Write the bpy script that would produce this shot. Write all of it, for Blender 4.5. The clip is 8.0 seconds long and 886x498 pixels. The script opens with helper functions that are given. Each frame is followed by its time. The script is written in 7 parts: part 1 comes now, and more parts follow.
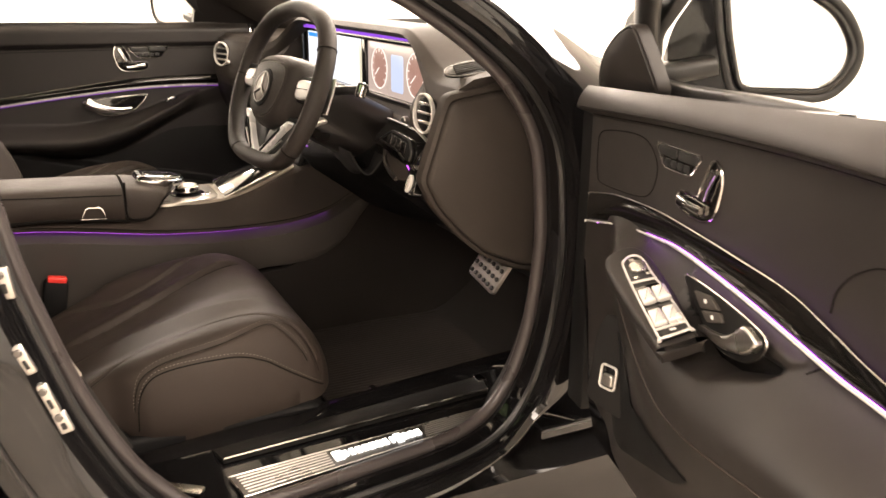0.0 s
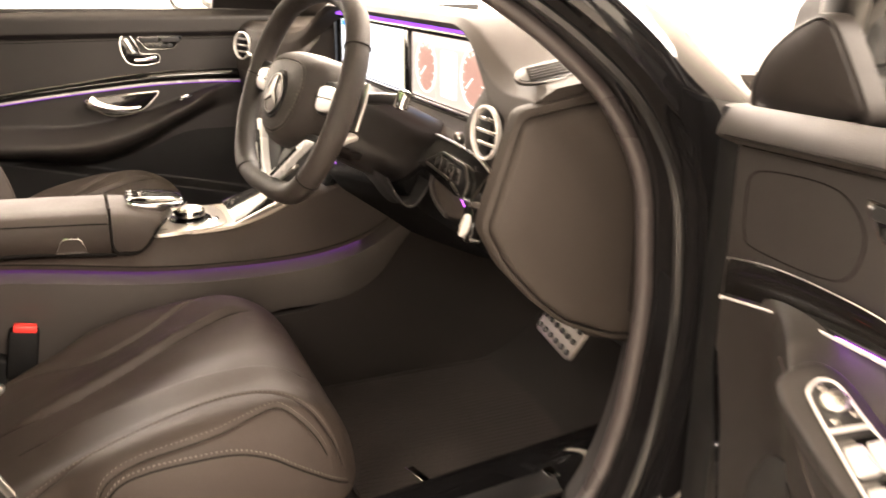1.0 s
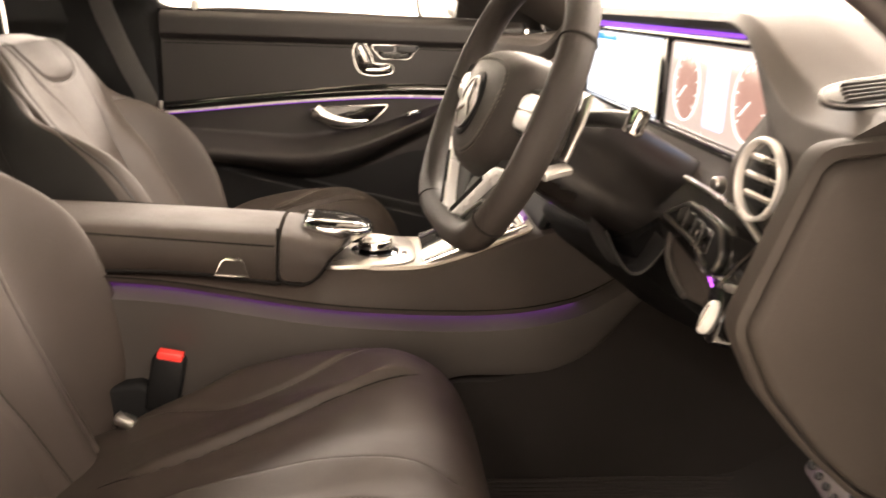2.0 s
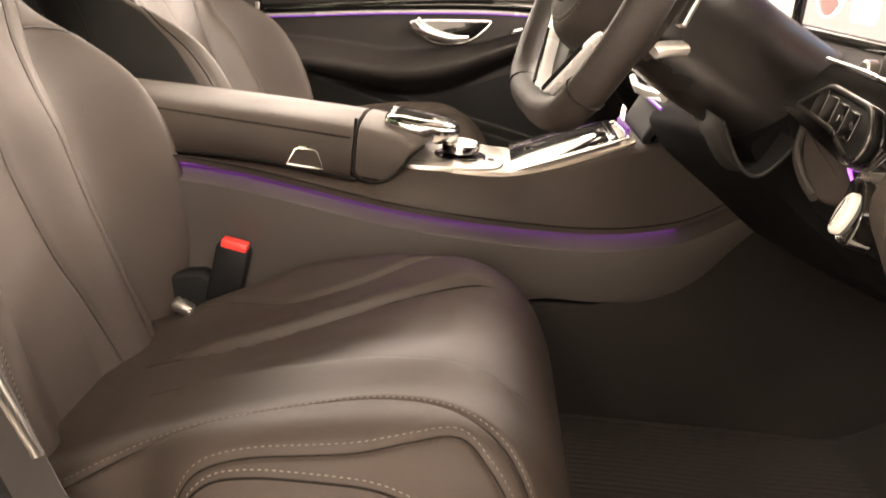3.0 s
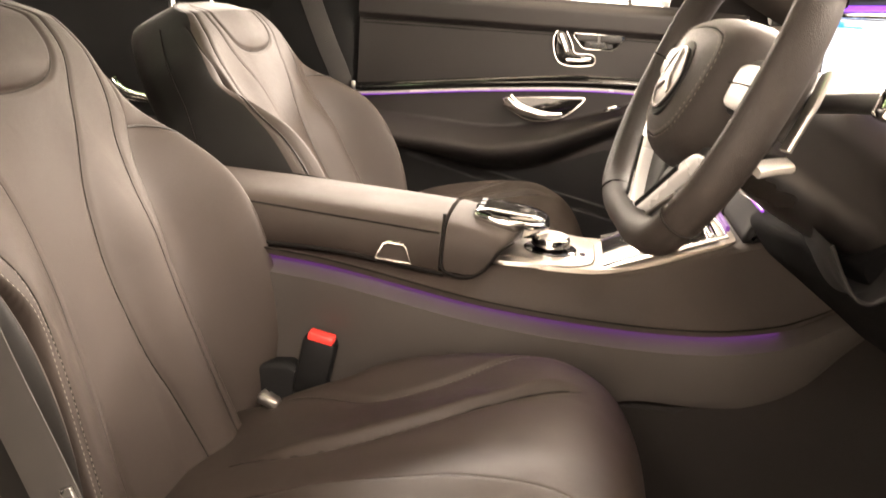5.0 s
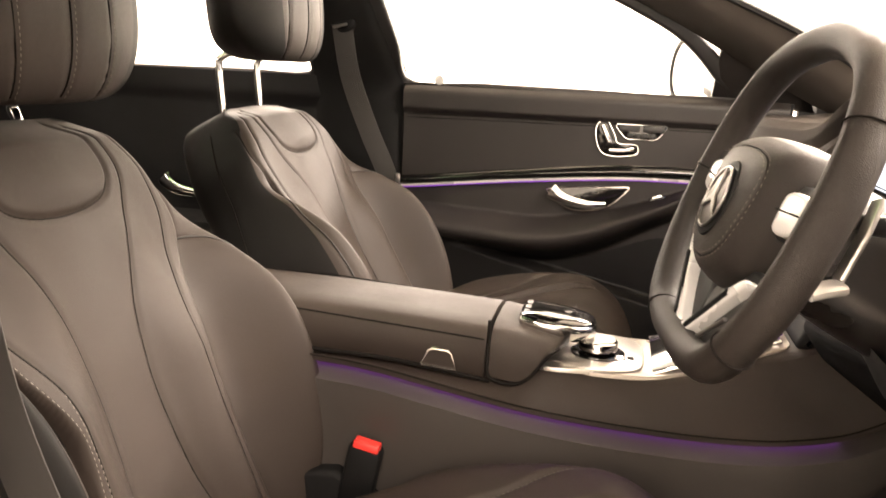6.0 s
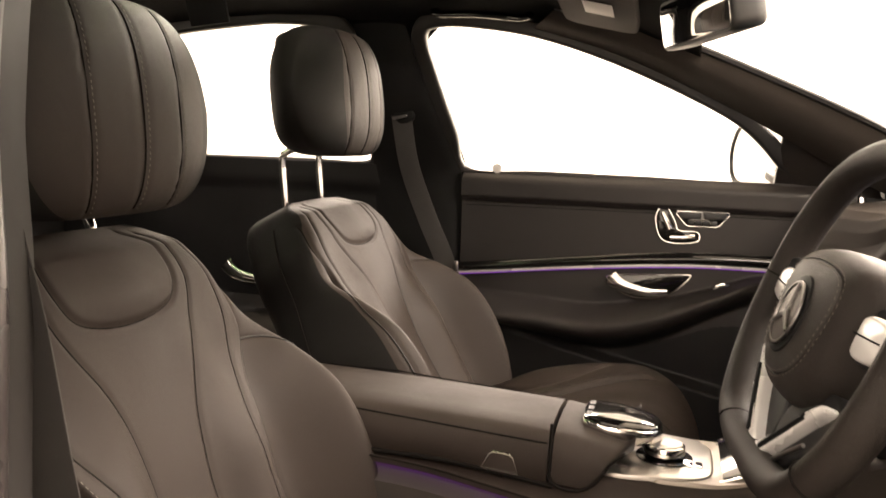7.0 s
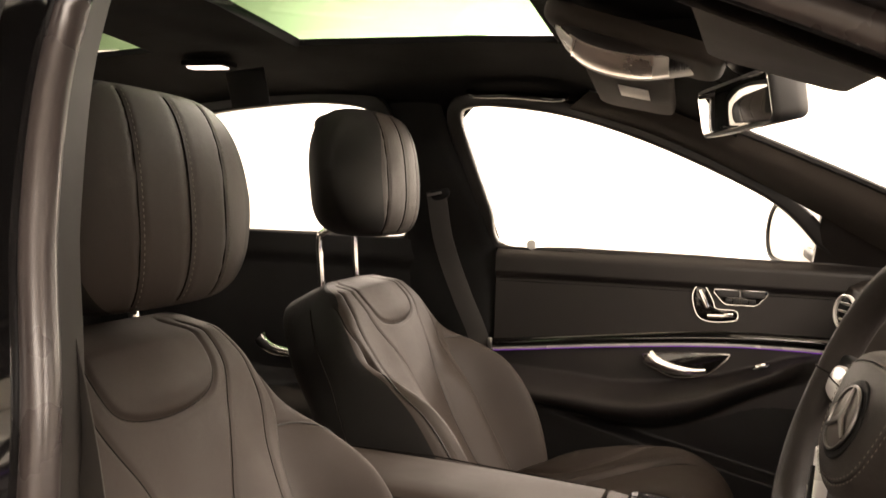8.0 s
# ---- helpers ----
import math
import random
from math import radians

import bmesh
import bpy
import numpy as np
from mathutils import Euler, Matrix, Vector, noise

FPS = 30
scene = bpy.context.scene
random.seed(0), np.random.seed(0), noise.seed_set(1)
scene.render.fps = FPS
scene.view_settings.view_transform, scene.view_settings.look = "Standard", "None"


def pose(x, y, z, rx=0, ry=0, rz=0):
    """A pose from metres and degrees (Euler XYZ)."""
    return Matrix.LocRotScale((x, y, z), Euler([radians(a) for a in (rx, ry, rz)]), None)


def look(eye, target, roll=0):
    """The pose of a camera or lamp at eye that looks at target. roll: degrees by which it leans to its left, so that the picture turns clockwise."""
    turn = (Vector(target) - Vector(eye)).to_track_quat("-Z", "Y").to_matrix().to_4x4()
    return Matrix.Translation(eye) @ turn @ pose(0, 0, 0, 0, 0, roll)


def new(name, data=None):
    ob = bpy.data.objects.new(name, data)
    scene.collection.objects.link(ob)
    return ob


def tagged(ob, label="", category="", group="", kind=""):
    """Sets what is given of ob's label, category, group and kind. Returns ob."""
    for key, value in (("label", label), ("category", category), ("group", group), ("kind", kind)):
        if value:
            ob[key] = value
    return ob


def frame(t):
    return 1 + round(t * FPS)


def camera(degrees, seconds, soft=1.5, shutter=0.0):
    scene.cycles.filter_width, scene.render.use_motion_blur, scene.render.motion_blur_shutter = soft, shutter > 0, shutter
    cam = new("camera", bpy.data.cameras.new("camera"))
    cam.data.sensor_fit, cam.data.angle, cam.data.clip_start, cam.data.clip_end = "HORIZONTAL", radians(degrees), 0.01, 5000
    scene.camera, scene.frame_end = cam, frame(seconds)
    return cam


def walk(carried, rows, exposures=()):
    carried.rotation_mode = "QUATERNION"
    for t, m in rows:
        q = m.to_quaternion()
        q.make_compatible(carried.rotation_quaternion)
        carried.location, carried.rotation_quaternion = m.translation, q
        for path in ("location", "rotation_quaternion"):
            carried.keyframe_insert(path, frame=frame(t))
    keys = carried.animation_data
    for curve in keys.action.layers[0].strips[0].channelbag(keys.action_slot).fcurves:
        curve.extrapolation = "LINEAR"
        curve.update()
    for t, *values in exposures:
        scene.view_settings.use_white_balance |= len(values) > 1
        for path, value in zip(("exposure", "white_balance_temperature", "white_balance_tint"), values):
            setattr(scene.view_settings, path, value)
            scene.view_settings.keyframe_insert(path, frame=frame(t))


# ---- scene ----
EXPOSURES = [(0.0, 1.10), (0.5, 1.71), (1.0, 1.96), (1.5, 1.83), (2.0, 1.70), (3.5, 2.12), (4.5, 2.09), (5.0, 2.13), (6.5, 1.33), (8.0, 0.62)]
cam = camera(55.1, 8.0, shutter=0.4)
PATH = [
    (0, (0.016, -1.925, 1.131), (0.855, -0.21, 0.536), 0.5),
    (0.5, (0.084, -1.739, 1.12), (0.927, -0.04, 0.486), 0.6),
    (1, (0.153, -1.571, 1.117), (0.899, 0.176, 0.491), 0.4),
    (1.5, (0.244, -1.398, 1.103), (0.727, 0.454, 0.522), 0.8),
    (2, (0.303, -1.269, 1.05), (0.479, 0.643, 0.492), 2.3),
    (2.2, (0.313, -1.238, 1.015), (0.402, 0.678, 0.45), 3.1),
    (3.3, (0.354, -1.182, 0.948), (0.236, 0.664, 0.188), 5.2),
    (3.5, (0.385, -1.172, 0.973), (0.211, 0.644, 0.154), 4.9),
    (4, (0.363, -1.165, 0.961), (0.189, 0.672, 0.189), 5.3),
    (4.5, (0.335, -1.162, 0.983), (0.128, 0.711, 0.313), 4.8),
    (5, (0.328, -1.153, 1.003), (0.056, 0.746, 0.435), 4.2),
    (5.2, (0.325, -1.156, 1.014), (0.035, 0.75, 0.48), 4.1),
    (6.5, (0.322, -1.131, 1.066), (-0.146, 0.783, 0.727), 2.0),
    (7, (0.313, -1.131, 1.086), (-0.219, 0.78, 0.828), 2.0),
    (7.5, (0.303, -1.13, 1.1), (-0.271, 0.777, 0.917), 2.0),
    (8, (0.296, -1.13, 1.118), (-0.307, 0.774, 1.002), 2.1),
]
walk(cam, [(t, look(eye, target, roll)) for t, eye, target, roll in PATH], EXPOSURES)

# ---- light ----
world = bpy.data.worlds.new("world")
scene.world = world
world.use_nodes = True
world.node_tree.nodes["Background"].inputs[0].default_value = (1.0, 0.95, 0.88, 1)
world.node_tree.nodes["Background"].inputs[1].default_value = 0.0


def area_lamp(name, m, sx, sy, watts, colour):
    data = bpy.data.lights.new(name, "AREA")
    data.shape, data.size, data.size_y, data.energy, data.color = "RECTANGLE", sx, sy, watts, colour
    ob = new(name, data)
    ob.matrix_world = m
    return ob


WARM = (1.0, 0.845, 0.72)
# unseen lamps added under the ceiling, placed to wash the walls and cabin
for lx, ly, sx, sy, lw in ((-2.4, -3.4, 2.4, 1.2, 100), (1.4, -3.6, 2.4, 1.2, 135), (-1.8, 4.7, 3.0, 1.2, 430), (2.4, 4.7, 3.0, 1.2, 560), (3.7, 0.4, 1.6, 4.6, 560), (-3.6, 0, 1.2, 3.0, 70)):
    area_lamp("added_ceiling_lamp", pose(lx, ly, 3.18), sx, sy, lw, WARM)

# ---- materials ----
MATS = {}


def mat(name, col, rough=0.5, metal=0.0, bump=0.0, scale=400.0, vary=0.12, coat=0.0, kind="noise", sheen=0.0, spec=0.5, rvary=0.1, big=6.0, emit=None, power=0.0, crease=0.0):
    if name in MATS:
        return MATS[name]
    m = bpy.data.materials.new(name)
    m.use_nodes = True
    nt = m.node_tree
    b = nt.nodes["Principled BSDF"]
    b.inputs["Roughness"].default_value, b.inputs["Metallic"].default_value = rough, metal
    b.inputs["Coat Weight"].default_value, b.inputs["Coat Roughness"].default_value = coat, 0.05
    b.inputs["Sheen Weight"].default_value = sheen
    b.inputs["Specular IOR Level"].default_value = spec
    b.inputs["Base Color"].default_value = (*col, 1)
    tc = nt.nodes.new("ShaderNodeTexCoord")
    if vary > 0:
        n1 = nt.nodes.new("ShaderNodeTexNoise")
        n1.inputs["Scale"].default_value, n1.inputs["Detail"].default_value = big, 5
        nt.links.new(tc.outputs["Object"], n1.inputs["Vector"])
        n2 = nt.nodes.new("ShaderNodeTexNoise")
        n2.inputs["Scale"].default_value, n2.inputs["Detail"].default_value = scale * 0.4, 3
        nt.links.new(tc.outputs["Object"], n2.inputs["Vector"])
        mx = nt.nodes.new("ShaderNodeMath")
        mx.operation = "MULTIPLY_ADD"
        nt.links.new(n2.outputs[0], mx.inputs[0])
        mx.inputs[1].default_value = 0.45
        nt.links.new(n1.outputs[0], mx.inputs[2])
        ramp = nt.nodes.new("ShaderNodeMapRange")
        ramp.inputs[1].default_value, ramp.inputs[2].default_value = 0.35, 1.1
        ramp.inputs[3].default_value, ramp.inputs[4].default_value = 1 - vary, 1 + vary
        nt.links.new(mx.outputs[0], ramp.inputs[0])
        mul = nt.nodes.new("ShaderNodeVectorMath")
        mul.operation = "SCALE"
        mul.inputs[0].default_value = col
        nt.links.new(ramp.outputs[0], mul.inputs["Scale"])
        nt.links.new(mul.outputs[0], b.inputs["Base Color"])
        rr = nt.nodes.new("ShaderNodeMapRange")
        rr.inputs[1].default_value, rr.inputs[2].default_value = 0.35, 0.65
        rr.inputs[3].default_value, rr.inputs[4].default_value = max(0.0, rough - rvary), min(1.0, rough + rvary)
        nt.links.new(n1.outputs[0], rr.inputs[0])
        nt.links.new(rr.outputs[0], b.inputs["Roughness"])
    if bump > 0:
        if kind == "voronoi":
            tex = nt.nodes.new("ShaderNodeTexVoronoi")
            tex.feature = "DISTANCE_TO_EDGE"
            tex.inputs["Scale"].default_value = scale
        elif kind == "wave":
            tex = nt.nodes.new("ShaderNodeTexWave")
            tex.inputs["Scale"].default_value, tex.inputs["Distortion"].default_value = scale, 0.6
        else:
            tex = nt.nodes.new("ShaderNodeTexNoise")
            tex.inputs["Scale"].default_value, tex.inputs["Detail"].default_value = scale, 4
        nt.links.new(tc.outputs["Object"], tex.inputs["Vector"])
        bp = nt.nodes.new("ShaderNodeBump")
        bp.inputs["Strength"].default_value, bp.inputs["Distance"].default_value = bump, 0.001
        nt.links.new(tex.outputs[0], bp.inputs["Height"])
        nt.links.new(bp.outputs[0], b.inputs["Normal"])
        if crease > 0:
            soft = nt.nodes.new("ShaderNodeTexNoise")
            soft.inputs["Scale"].default_value, soft.inputs["Detail"].default_value, soft.inputs["Distortion"].default_value = 26.0, 4, 0.8
            nt.links.new(tc.outputs["Object"], soft.inputs["Vector"])
            cb = nt.nodes.new("ShaderNodeBump")
            cb.inputs["Strength"].default_value, cb.inputs["Distance"].default_value = crease, 0.006
            nt.links.new(soft.outputs[0], cb.inputs["Height"])
            nt.links.new(cb.outputs[0], bp.inputs["Normal"])
    if emit:
        b.inputs["Emission Color"].default_value = (*emit, 1)
        b.inputs["Emission Strength"].default_value = power
    MATS[name] = m
    return m


def glass_mat(name, tint, gloss=0.035):
    m = bpy.data.materials.new(name)
    m.use_nodes = True
    nt = m.node_tree
    nt.nodes.remove(nt.nodes["Principled BSDF"])
    out = nt.nodes["Material Output"]
    tr = nt.nodes.new("ShaderNodeBsdfTransparent")
    tr.inputs[0].default_value = (*tint, 1)
    gl = nt.nodes.new("ShaderNodeBsdfGlossy")
    gl.inputs["Roughness"].default_value = 0.02
    mixer = nt.nodes.new("ShaderNodeMixShader")
    mixer.inputs[0].default_value = gloss
    nt.links.new(tr.outputs[0], mixer.inputs[1])
    nt.links.new(gl.outputs[0], mixer.inputs[2])
    nt.links.new(mixer.outputs[0], out.inputs[0])
    return m


LEATHER = mat("black_leather", (0.0275, 0.0203, 0.0160), 0.62, bump=0.3, scale=900, kind="voronoi", vary=0.16, rvary=0.07, spec=0.30, crease=0.09)
LEATHER_SIDE = mat("grained_leather", (0.0172, 0.0146, 0.0130), 0.50, bump=0.3, scale=800, kind="voronoi", vary=0.14, rvary=0.07, spec=0.42)
DASH_LEATHER = mat("matt_dash_leather", (0.0355, 0.0297, 0.0252), 0.66, bump=0.3, scale=800, kind="voronoi", vary=0.14, rvary=0.06, spec=0.19)
LEATHER_RIM = mat("perforated_leather", (0.0195, 0.0158, 0.0134), 0.54, bump=0.6, scale=720, kind="voronoi", vary=0.14, spec=0.28)
# also laid on door lining faces where shade is put into the colour
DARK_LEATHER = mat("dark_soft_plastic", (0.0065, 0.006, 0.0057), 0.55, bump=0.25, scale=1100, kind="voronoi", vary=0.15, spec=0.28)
PLASTIC = mat("black_plastic", (0.008, 0.0078, 0.0076), 0.42, bump=0.12, scale=1500, vary=0.15)
GREY_PLASTIC = mat("grey_trim_plastic", (0.045, 0.039, 0.034), 0.55, bump=0.15, scale=900, vary=0.1)
CARPET = mat("black_carpet", (0.0161, 0.0136, 0.0119), 0.95, bump=1.0, scale=1300, vary=0.35, sheen=0.03, spec=0.1)
MAT_RIB = mat("mat_carpet", (0.0215, 0.0178, 0.0156), 0.9, bump=1.0, scale=700, vary=0.4, sheen=0.03, spec=0.1)
GLOSS = mat("piano_black", (0.006, 0.0055, 0.005), 0.07, coat=0.6, vary=0.0)
CHROME = mat("bright_chrome", (0.78, 0.77, 0.75), 0.09, 1.0, vary=0.05, rvary=0.03)
SATIN = mat("satin_silver", (0.62, 0.6, 0.57), 0.3, 1.0, bump=0.05, scale=1500, vary=0.08, rvary=0.06)
PAINT = mat("black_car_paint", (0.005, 0.0048, 0.005), 0.12, coat=1.0, vary=0.1, rvary=0.04, scale=2500, spec=0.0)
RUBBER = mat("black_rubber", (0.014, 0.0135, 0.013), 0.42, bump=0.1, scale=700, vary=0.15)
HEADLINER = mat("black_headliner_cloth", (0.0035, 0.0033, 0.0032), 0.95, bump=0.6, scale=1600, vary=0.2, sheen=0.0, spec=0.1)
PILLAR = mat("pillar_cloth", (0.04, 0.034, 0.029), 0.85, bump=0.5, scale=1600, vary=0.15, spec=0.2)
MATT = mat("matt_black_plastic", (0.005, 0.0048, 0.0046), 0.65, bump=0.15, scale=1200, vary=0.15, spec=0.2)
WEBBING = mat("belt_webbing", (0.038, 0.0345, 0.031), 0.7, bump=0.6, scale=500, kind="wave", vary=0.12)
THREAD = mat("grey_thread", (0.13, 0.112, 0.096), 0.7, vary=0.1)
TRIM = mat("grained_trim_plastic", (0.024, 0.021, 0.019), 0.7, bump=0.2, scale=900, vary=0.12, spec=0.25)
SEAL = mat("brown_grey_seal_rubber", (0.042, 0.0355, 0.0345), 0.33, bump=0.1, scale=500, vary=0.12)
SILVER = mat("silver_painted_plastic", (0.72, 0.70, 0.67), 0.26, 0.4, vary=0.05)
STEEL = mat("dark_brushed_steel", (0.17, 0.163, 0.156), 0.36, 1.0, bump=0.1, scale=1200, vary=0.1)
GREIGE = mat("satin_greige_trim", (0.30, 0.265, 0.23), 0.32, 0.5, vary=0.05)
# darker copy of the seat leather: shade put into flanks and headrest sides
SHADED_LEATHER = mat("shaded_seat_leather", (0.0075, 0.0066, 0.0058), 0.62, bump=0.25, scale=1000, kind="voronoi", vary=0.15, spec=0.16)
SEAM = mat("seam_shadow_leather", (0.010, 0.0085, 0.0074), 0.85, vary=0.05, spec=0.08)
RED = mat("red_button", (0.85, 0.05, 0.04), 0.35, vary=0.06, emit=(1.0, 0.05, 0.03), power=0.0)
WHITE = mat("white_paper", (0.8, 0.79, 0.76), 0.6, vary=0.03)
PURPLE = mat("violet_light_guide", (0.2, 0.05, 0.4), 0.4, vary=0, emit=(0.50, 0.08, 0.82), power=1.45)
PURPLE_DOOR = mat("violet_door_guide", (0.2, 0.05, 0.4), 0.4, vary=0, emit=(0.48, 0.11, 0.80), power=6.0)
PURPLE_DIM = mat("faint_violet_light_guide", (0.1, 0.03, 0.2), 0.4, vary=0, emit=(0.44, 0.09, 0.82), power=0.28)
PURPLE_DASH = mat("violet_dash_guide", (0.1, 0.03, 0.2), 0.4, vary=0, emit=(0.36, 0.09, 0.9), power=0.45)
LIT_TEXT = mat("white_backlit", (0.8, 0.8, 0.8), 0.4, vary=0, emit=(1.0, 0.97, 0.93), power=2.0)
MIRROR = mat("mirror_glass", (0.9, 0.9, 0.9), 0.01, 1.0, vary=0)
WALL = mat("white_wall_paint", (0.83, 0.82, 0.8), 0.75, bump=0.1, scale=200, vary=0.02, big=1.0)
CEIL = mat("white_ceiling_paint", (0.83, 0.82, 0.8), 0.8, bump=0.1, scale=200, vary=0.02, big=1.0)
FLOOR = mat("beige_resin_floor", (0.42, 0.38, 0.33), 0.25, bump=0.05, scale=60, vary=0.08, big=1.5)
GLASS = glass_mat("clear_glass", (0.93, 0.94, 0.92))
GREEN_GLASS = glass_mat("green_tinted_glass", (0.42, 0.53, 0.40))

# ---- mesh helpers ----
XF = [Matrix.Identity(4)]


def V(*a):
    return Vector(a)


def cr(pts, n=12, closed=False):
    """Catmull-Rom curve through pts, n steps a span."""
    pts = [Vector(p) for p in pts]
    k = len(pts)
    out = []
    for i in range(k if closed else k - 1):
        if closed:
            p0, p1, p2, p3 = pts[(i - 1) % k], pts[i], pts[(i + 1) % k], pts[(i + 2) % k]
        else:
            p1, p2 = pts[i], pts[i + 1]
            p0 = pts[i - 1] if i else p1 * 2 - p2
            p3 = pts[i + 2] if i + 2 < k else p2 * 2 - p1
        for j in range(n):
            t = j / n
            out.append(0.5 * ((2 * p1) + (p2 - p0) * t + (2 * p0 - 5 * p1 + 4 * p2 - p3) * t * t + (3 * p1 - p0 - 3 * p2 + p3) * t ** 3))
    if not closed:
        out.append(pts[-1].copy())
    return out


def interp(x, table):
    """Smooth value at x of a table of (x, value)."""
    xs, ys = [a for a, _ in table], [b for _, b in table]
    if x <= xs[0]:
        return ys[0]
    if x >= xs[-1]:
        return ys[-1]
    for i in range(len(xs) - 1):
        if x <= xs[i + 1]:
            h = xs[i + 1] - xs[i]
            t = (x - xs[i]) / h

            def slope(j):
                if j <= 0:
                    return (ys[1] - ys[0]) / (xs[1] - xs[0])
                if j >= len(xs) - 1:
                    return (ys[-1] - ys[-2]) / (xs[-1] - xs[-2])
                return (ys[j + 1] - ys[j - 1]) / (xs[j + 1] - xs[j - 1])
            a, b = slope(i) * h, slope(i + 1) * h
            return (2 * t ** 3 - 3 * t * t + 1) * ys[i] + (t ** 3 - 2 * t * t + t) * a + (-2 * t ** 3 + 3 * t * t) * ys[i + 1] + (t ** 3 - t * t) * b


def sstep(a, b, x):
    t = min(1.0, max(0.0, (x - a) / (b - a)))
    return t * t * (3 - 2 * t)


def join(*pieces):
    vs, fs = [], []
    for v, f in pieces:
        k = len(vs)
        vs += list(v)
        fs += [tuple(i + k for i in g) for g in f]
    return vs, fs


def grid(fn, nu, nv, cu=False, cv=False):
    vs = [Vector(fn(i / (nu if cu else nu - 1), j / (nv if cv else nv - 1))) for i in range(nu) for j in range(nv)]
    fs = []
    for i in range(nu if cu else nu - 1):
        for j in range(nv if cv else nv - 1):
            a, b = i * nv, ((i + 1) % nu) * nv
            fs.append((a + j, b + j, b + (j + 1) % nv, a + (j + 1) % nv))
    return vs, fs


def loft(rings, closed=True, caps=True, ring_closed=False):
    n = len(rings[0])
    vs = [Vector(p) for r in rings for p in r]
    fs = []
    k = len(rings)
    for i in range(k if ring_closed else k - 1):
        for j in range(n if closed else n - 1):
            a, b = i * n, ((i + 1) % k) * n
            fs.append((a + j, a + (j + 1) % n, b + (j + 1) % n, b + j))
    if caps and closed and not ring_closed:
        fs.append(tuple(reversed(range(n))))
        fs.append(tuple(range((k - 1) * n, k * n)))
    return vs, fs


def sweep(path, prof, up=(0, 0, 1), closed=False, caps=True, scale=None):
    """Sweeps a closed profile of (side, up) offsets along a path."""
    path = [Vector(p) for p in path]
    n = len(path)
    rings = []
    for i, p in enumerate(path):
        a = path[(i - 1) % n] if closed or i else p
        b = path[(i + 1) % n] if closed or i < n - 1 else p
        t = (b - a).normalized()
        u = Vector(up(i / max(1, n - 1)) if callable(up) else up)
        s = t.cross(u)
        s = s.normalized() if s.length > 1e-6 else Vector((1, 0, 0))
        w = s.cross(t).normalized()
        k = scale(i / max(1, n - 1)) if scale else 1.0
        rings.append([p + s * (q[0] * k) + w * (q[1] * k) for q in prof])
    return loft(rings, True, caps, closed)


def circ(r, n=8, ry=None):
    return [(r * math.cos(2 * math.pi * i / n), (ry or r) * math.sin(2 * math.pi * i / n)) for i in range(n)]


def rrect(w, h, r, n=4):
    """Rounded rectangle, centred, w x h."""
    out = []
    for cx, cy, a0 in ((w / 2 - r, h / 2 - r, 0), (-w / 2 + r, h / 2 - r, 90), (-w / 2 + r, -h / 2 + r, 180), (w / 2 - r, -h / 2 + r, 270)):
        for i in range(n + 1):
            a = radians(a0 + 90 * i / n)
            out.append((cx + r * math.cos(a), cy + r * math.sin(a)))
    return out


def tube(path, r, n=8, closed=False, up=(0.13, 0.29, 1), scale=None):
    return sweep(path, circ(r, n), up, closed, True, scale)


def axes(o, ex, ey):
    ex = Vector(ex).normalized()
    ey = Vector(ey)
    ey = (ey - ex * ey.dot(ex)).normalized()
    ez = ex.cross(ey)
    return Matrix(((ex.x, ey.x, ez.x, o[0]), (ex.y, ey.y, ez.y, o[1]), (ex.z, ey.z, ez.z, o[2]), (0, 0, 0, 1)))


def inset(poly, d):
    n = len(poly)
    area = sum(poly[i][0] * poly[(i + 1) % n][1] - poly[(i + 1) % n][0] * poly[i][1] for i in range(n))
    sg = 1 if area > 0 else -1
    out = []
    for i in range(n):
        (ax, ay), (bx, by) = poly[i - 1][:2], poly[(i + 1) % n][:2]
        tx, ty = bx - ax, by - ay
        k = math.hypot(tx, ty) or 1
        out.append((poly[i][0] - sg * ty / k * d, poly[i][1] + sg * tx / k * d))
    return out


def prism(poly, depth, m, bev=0.001, crown=0.0, steps=3):
    """A plate of outline poly, depth thick along the frame's z, its upper edge rounded."""
    poly = [tuple(p[:2]) for p in poly]
    n = len(poly)
    area = sum(poly[i][0] * poly[(i + 1) % n][1] - poly[(i + 1) % n][0] * poly[i][1] for i in range(n))
    if area < 0:
        poly.reverse()
    rings = [[(x, y, 0) for x, y in poly]]
    for i in range(steps + 1):
        a = math.pi / 2 * i / steps
        rings.append([(x, y, depth - bev + bev * math.sin(a)) for x, y in inset(poly, bev * (1 - math.cos(a)))])
    if crown:
        c = Vector((sum(p[0] for p in poly) / n, sum(p[1] for p in poly) / n))
        last = rings[-1]
        for k in (0.75, 0.5, 0.25):
            rings.append([(c.x + (x - c.x) * k, c.y + (y - c.y) * k, depth + crown * (1 - k * k)) for x, y, _ in last])
    vs, fs = loft(rings)
    return [m @ v for v in vs], fs


def rpoly(pts, r, n=5):
    """A polygon with its corners rounded."""
    out = []
    k = len(pts)
    for i in range(k):
        a, p, c = Vector(pts[i - 1]), Vector(pts[i]), Vector(pts[(i + 1) % k])
        d0, d1 = a - p, c - p
        q0, q1 = p + d0 * min(0.45, r / d0.length), p + d1 * min(0.45, r / d1.length)
        for j in range(n + 1):
            t = j / n
            w = q0 * (1 - t) ** 2 + p * 2 * t * (1 - t) + q1 * t * t
            out.append((w.x, w.y))
    return out


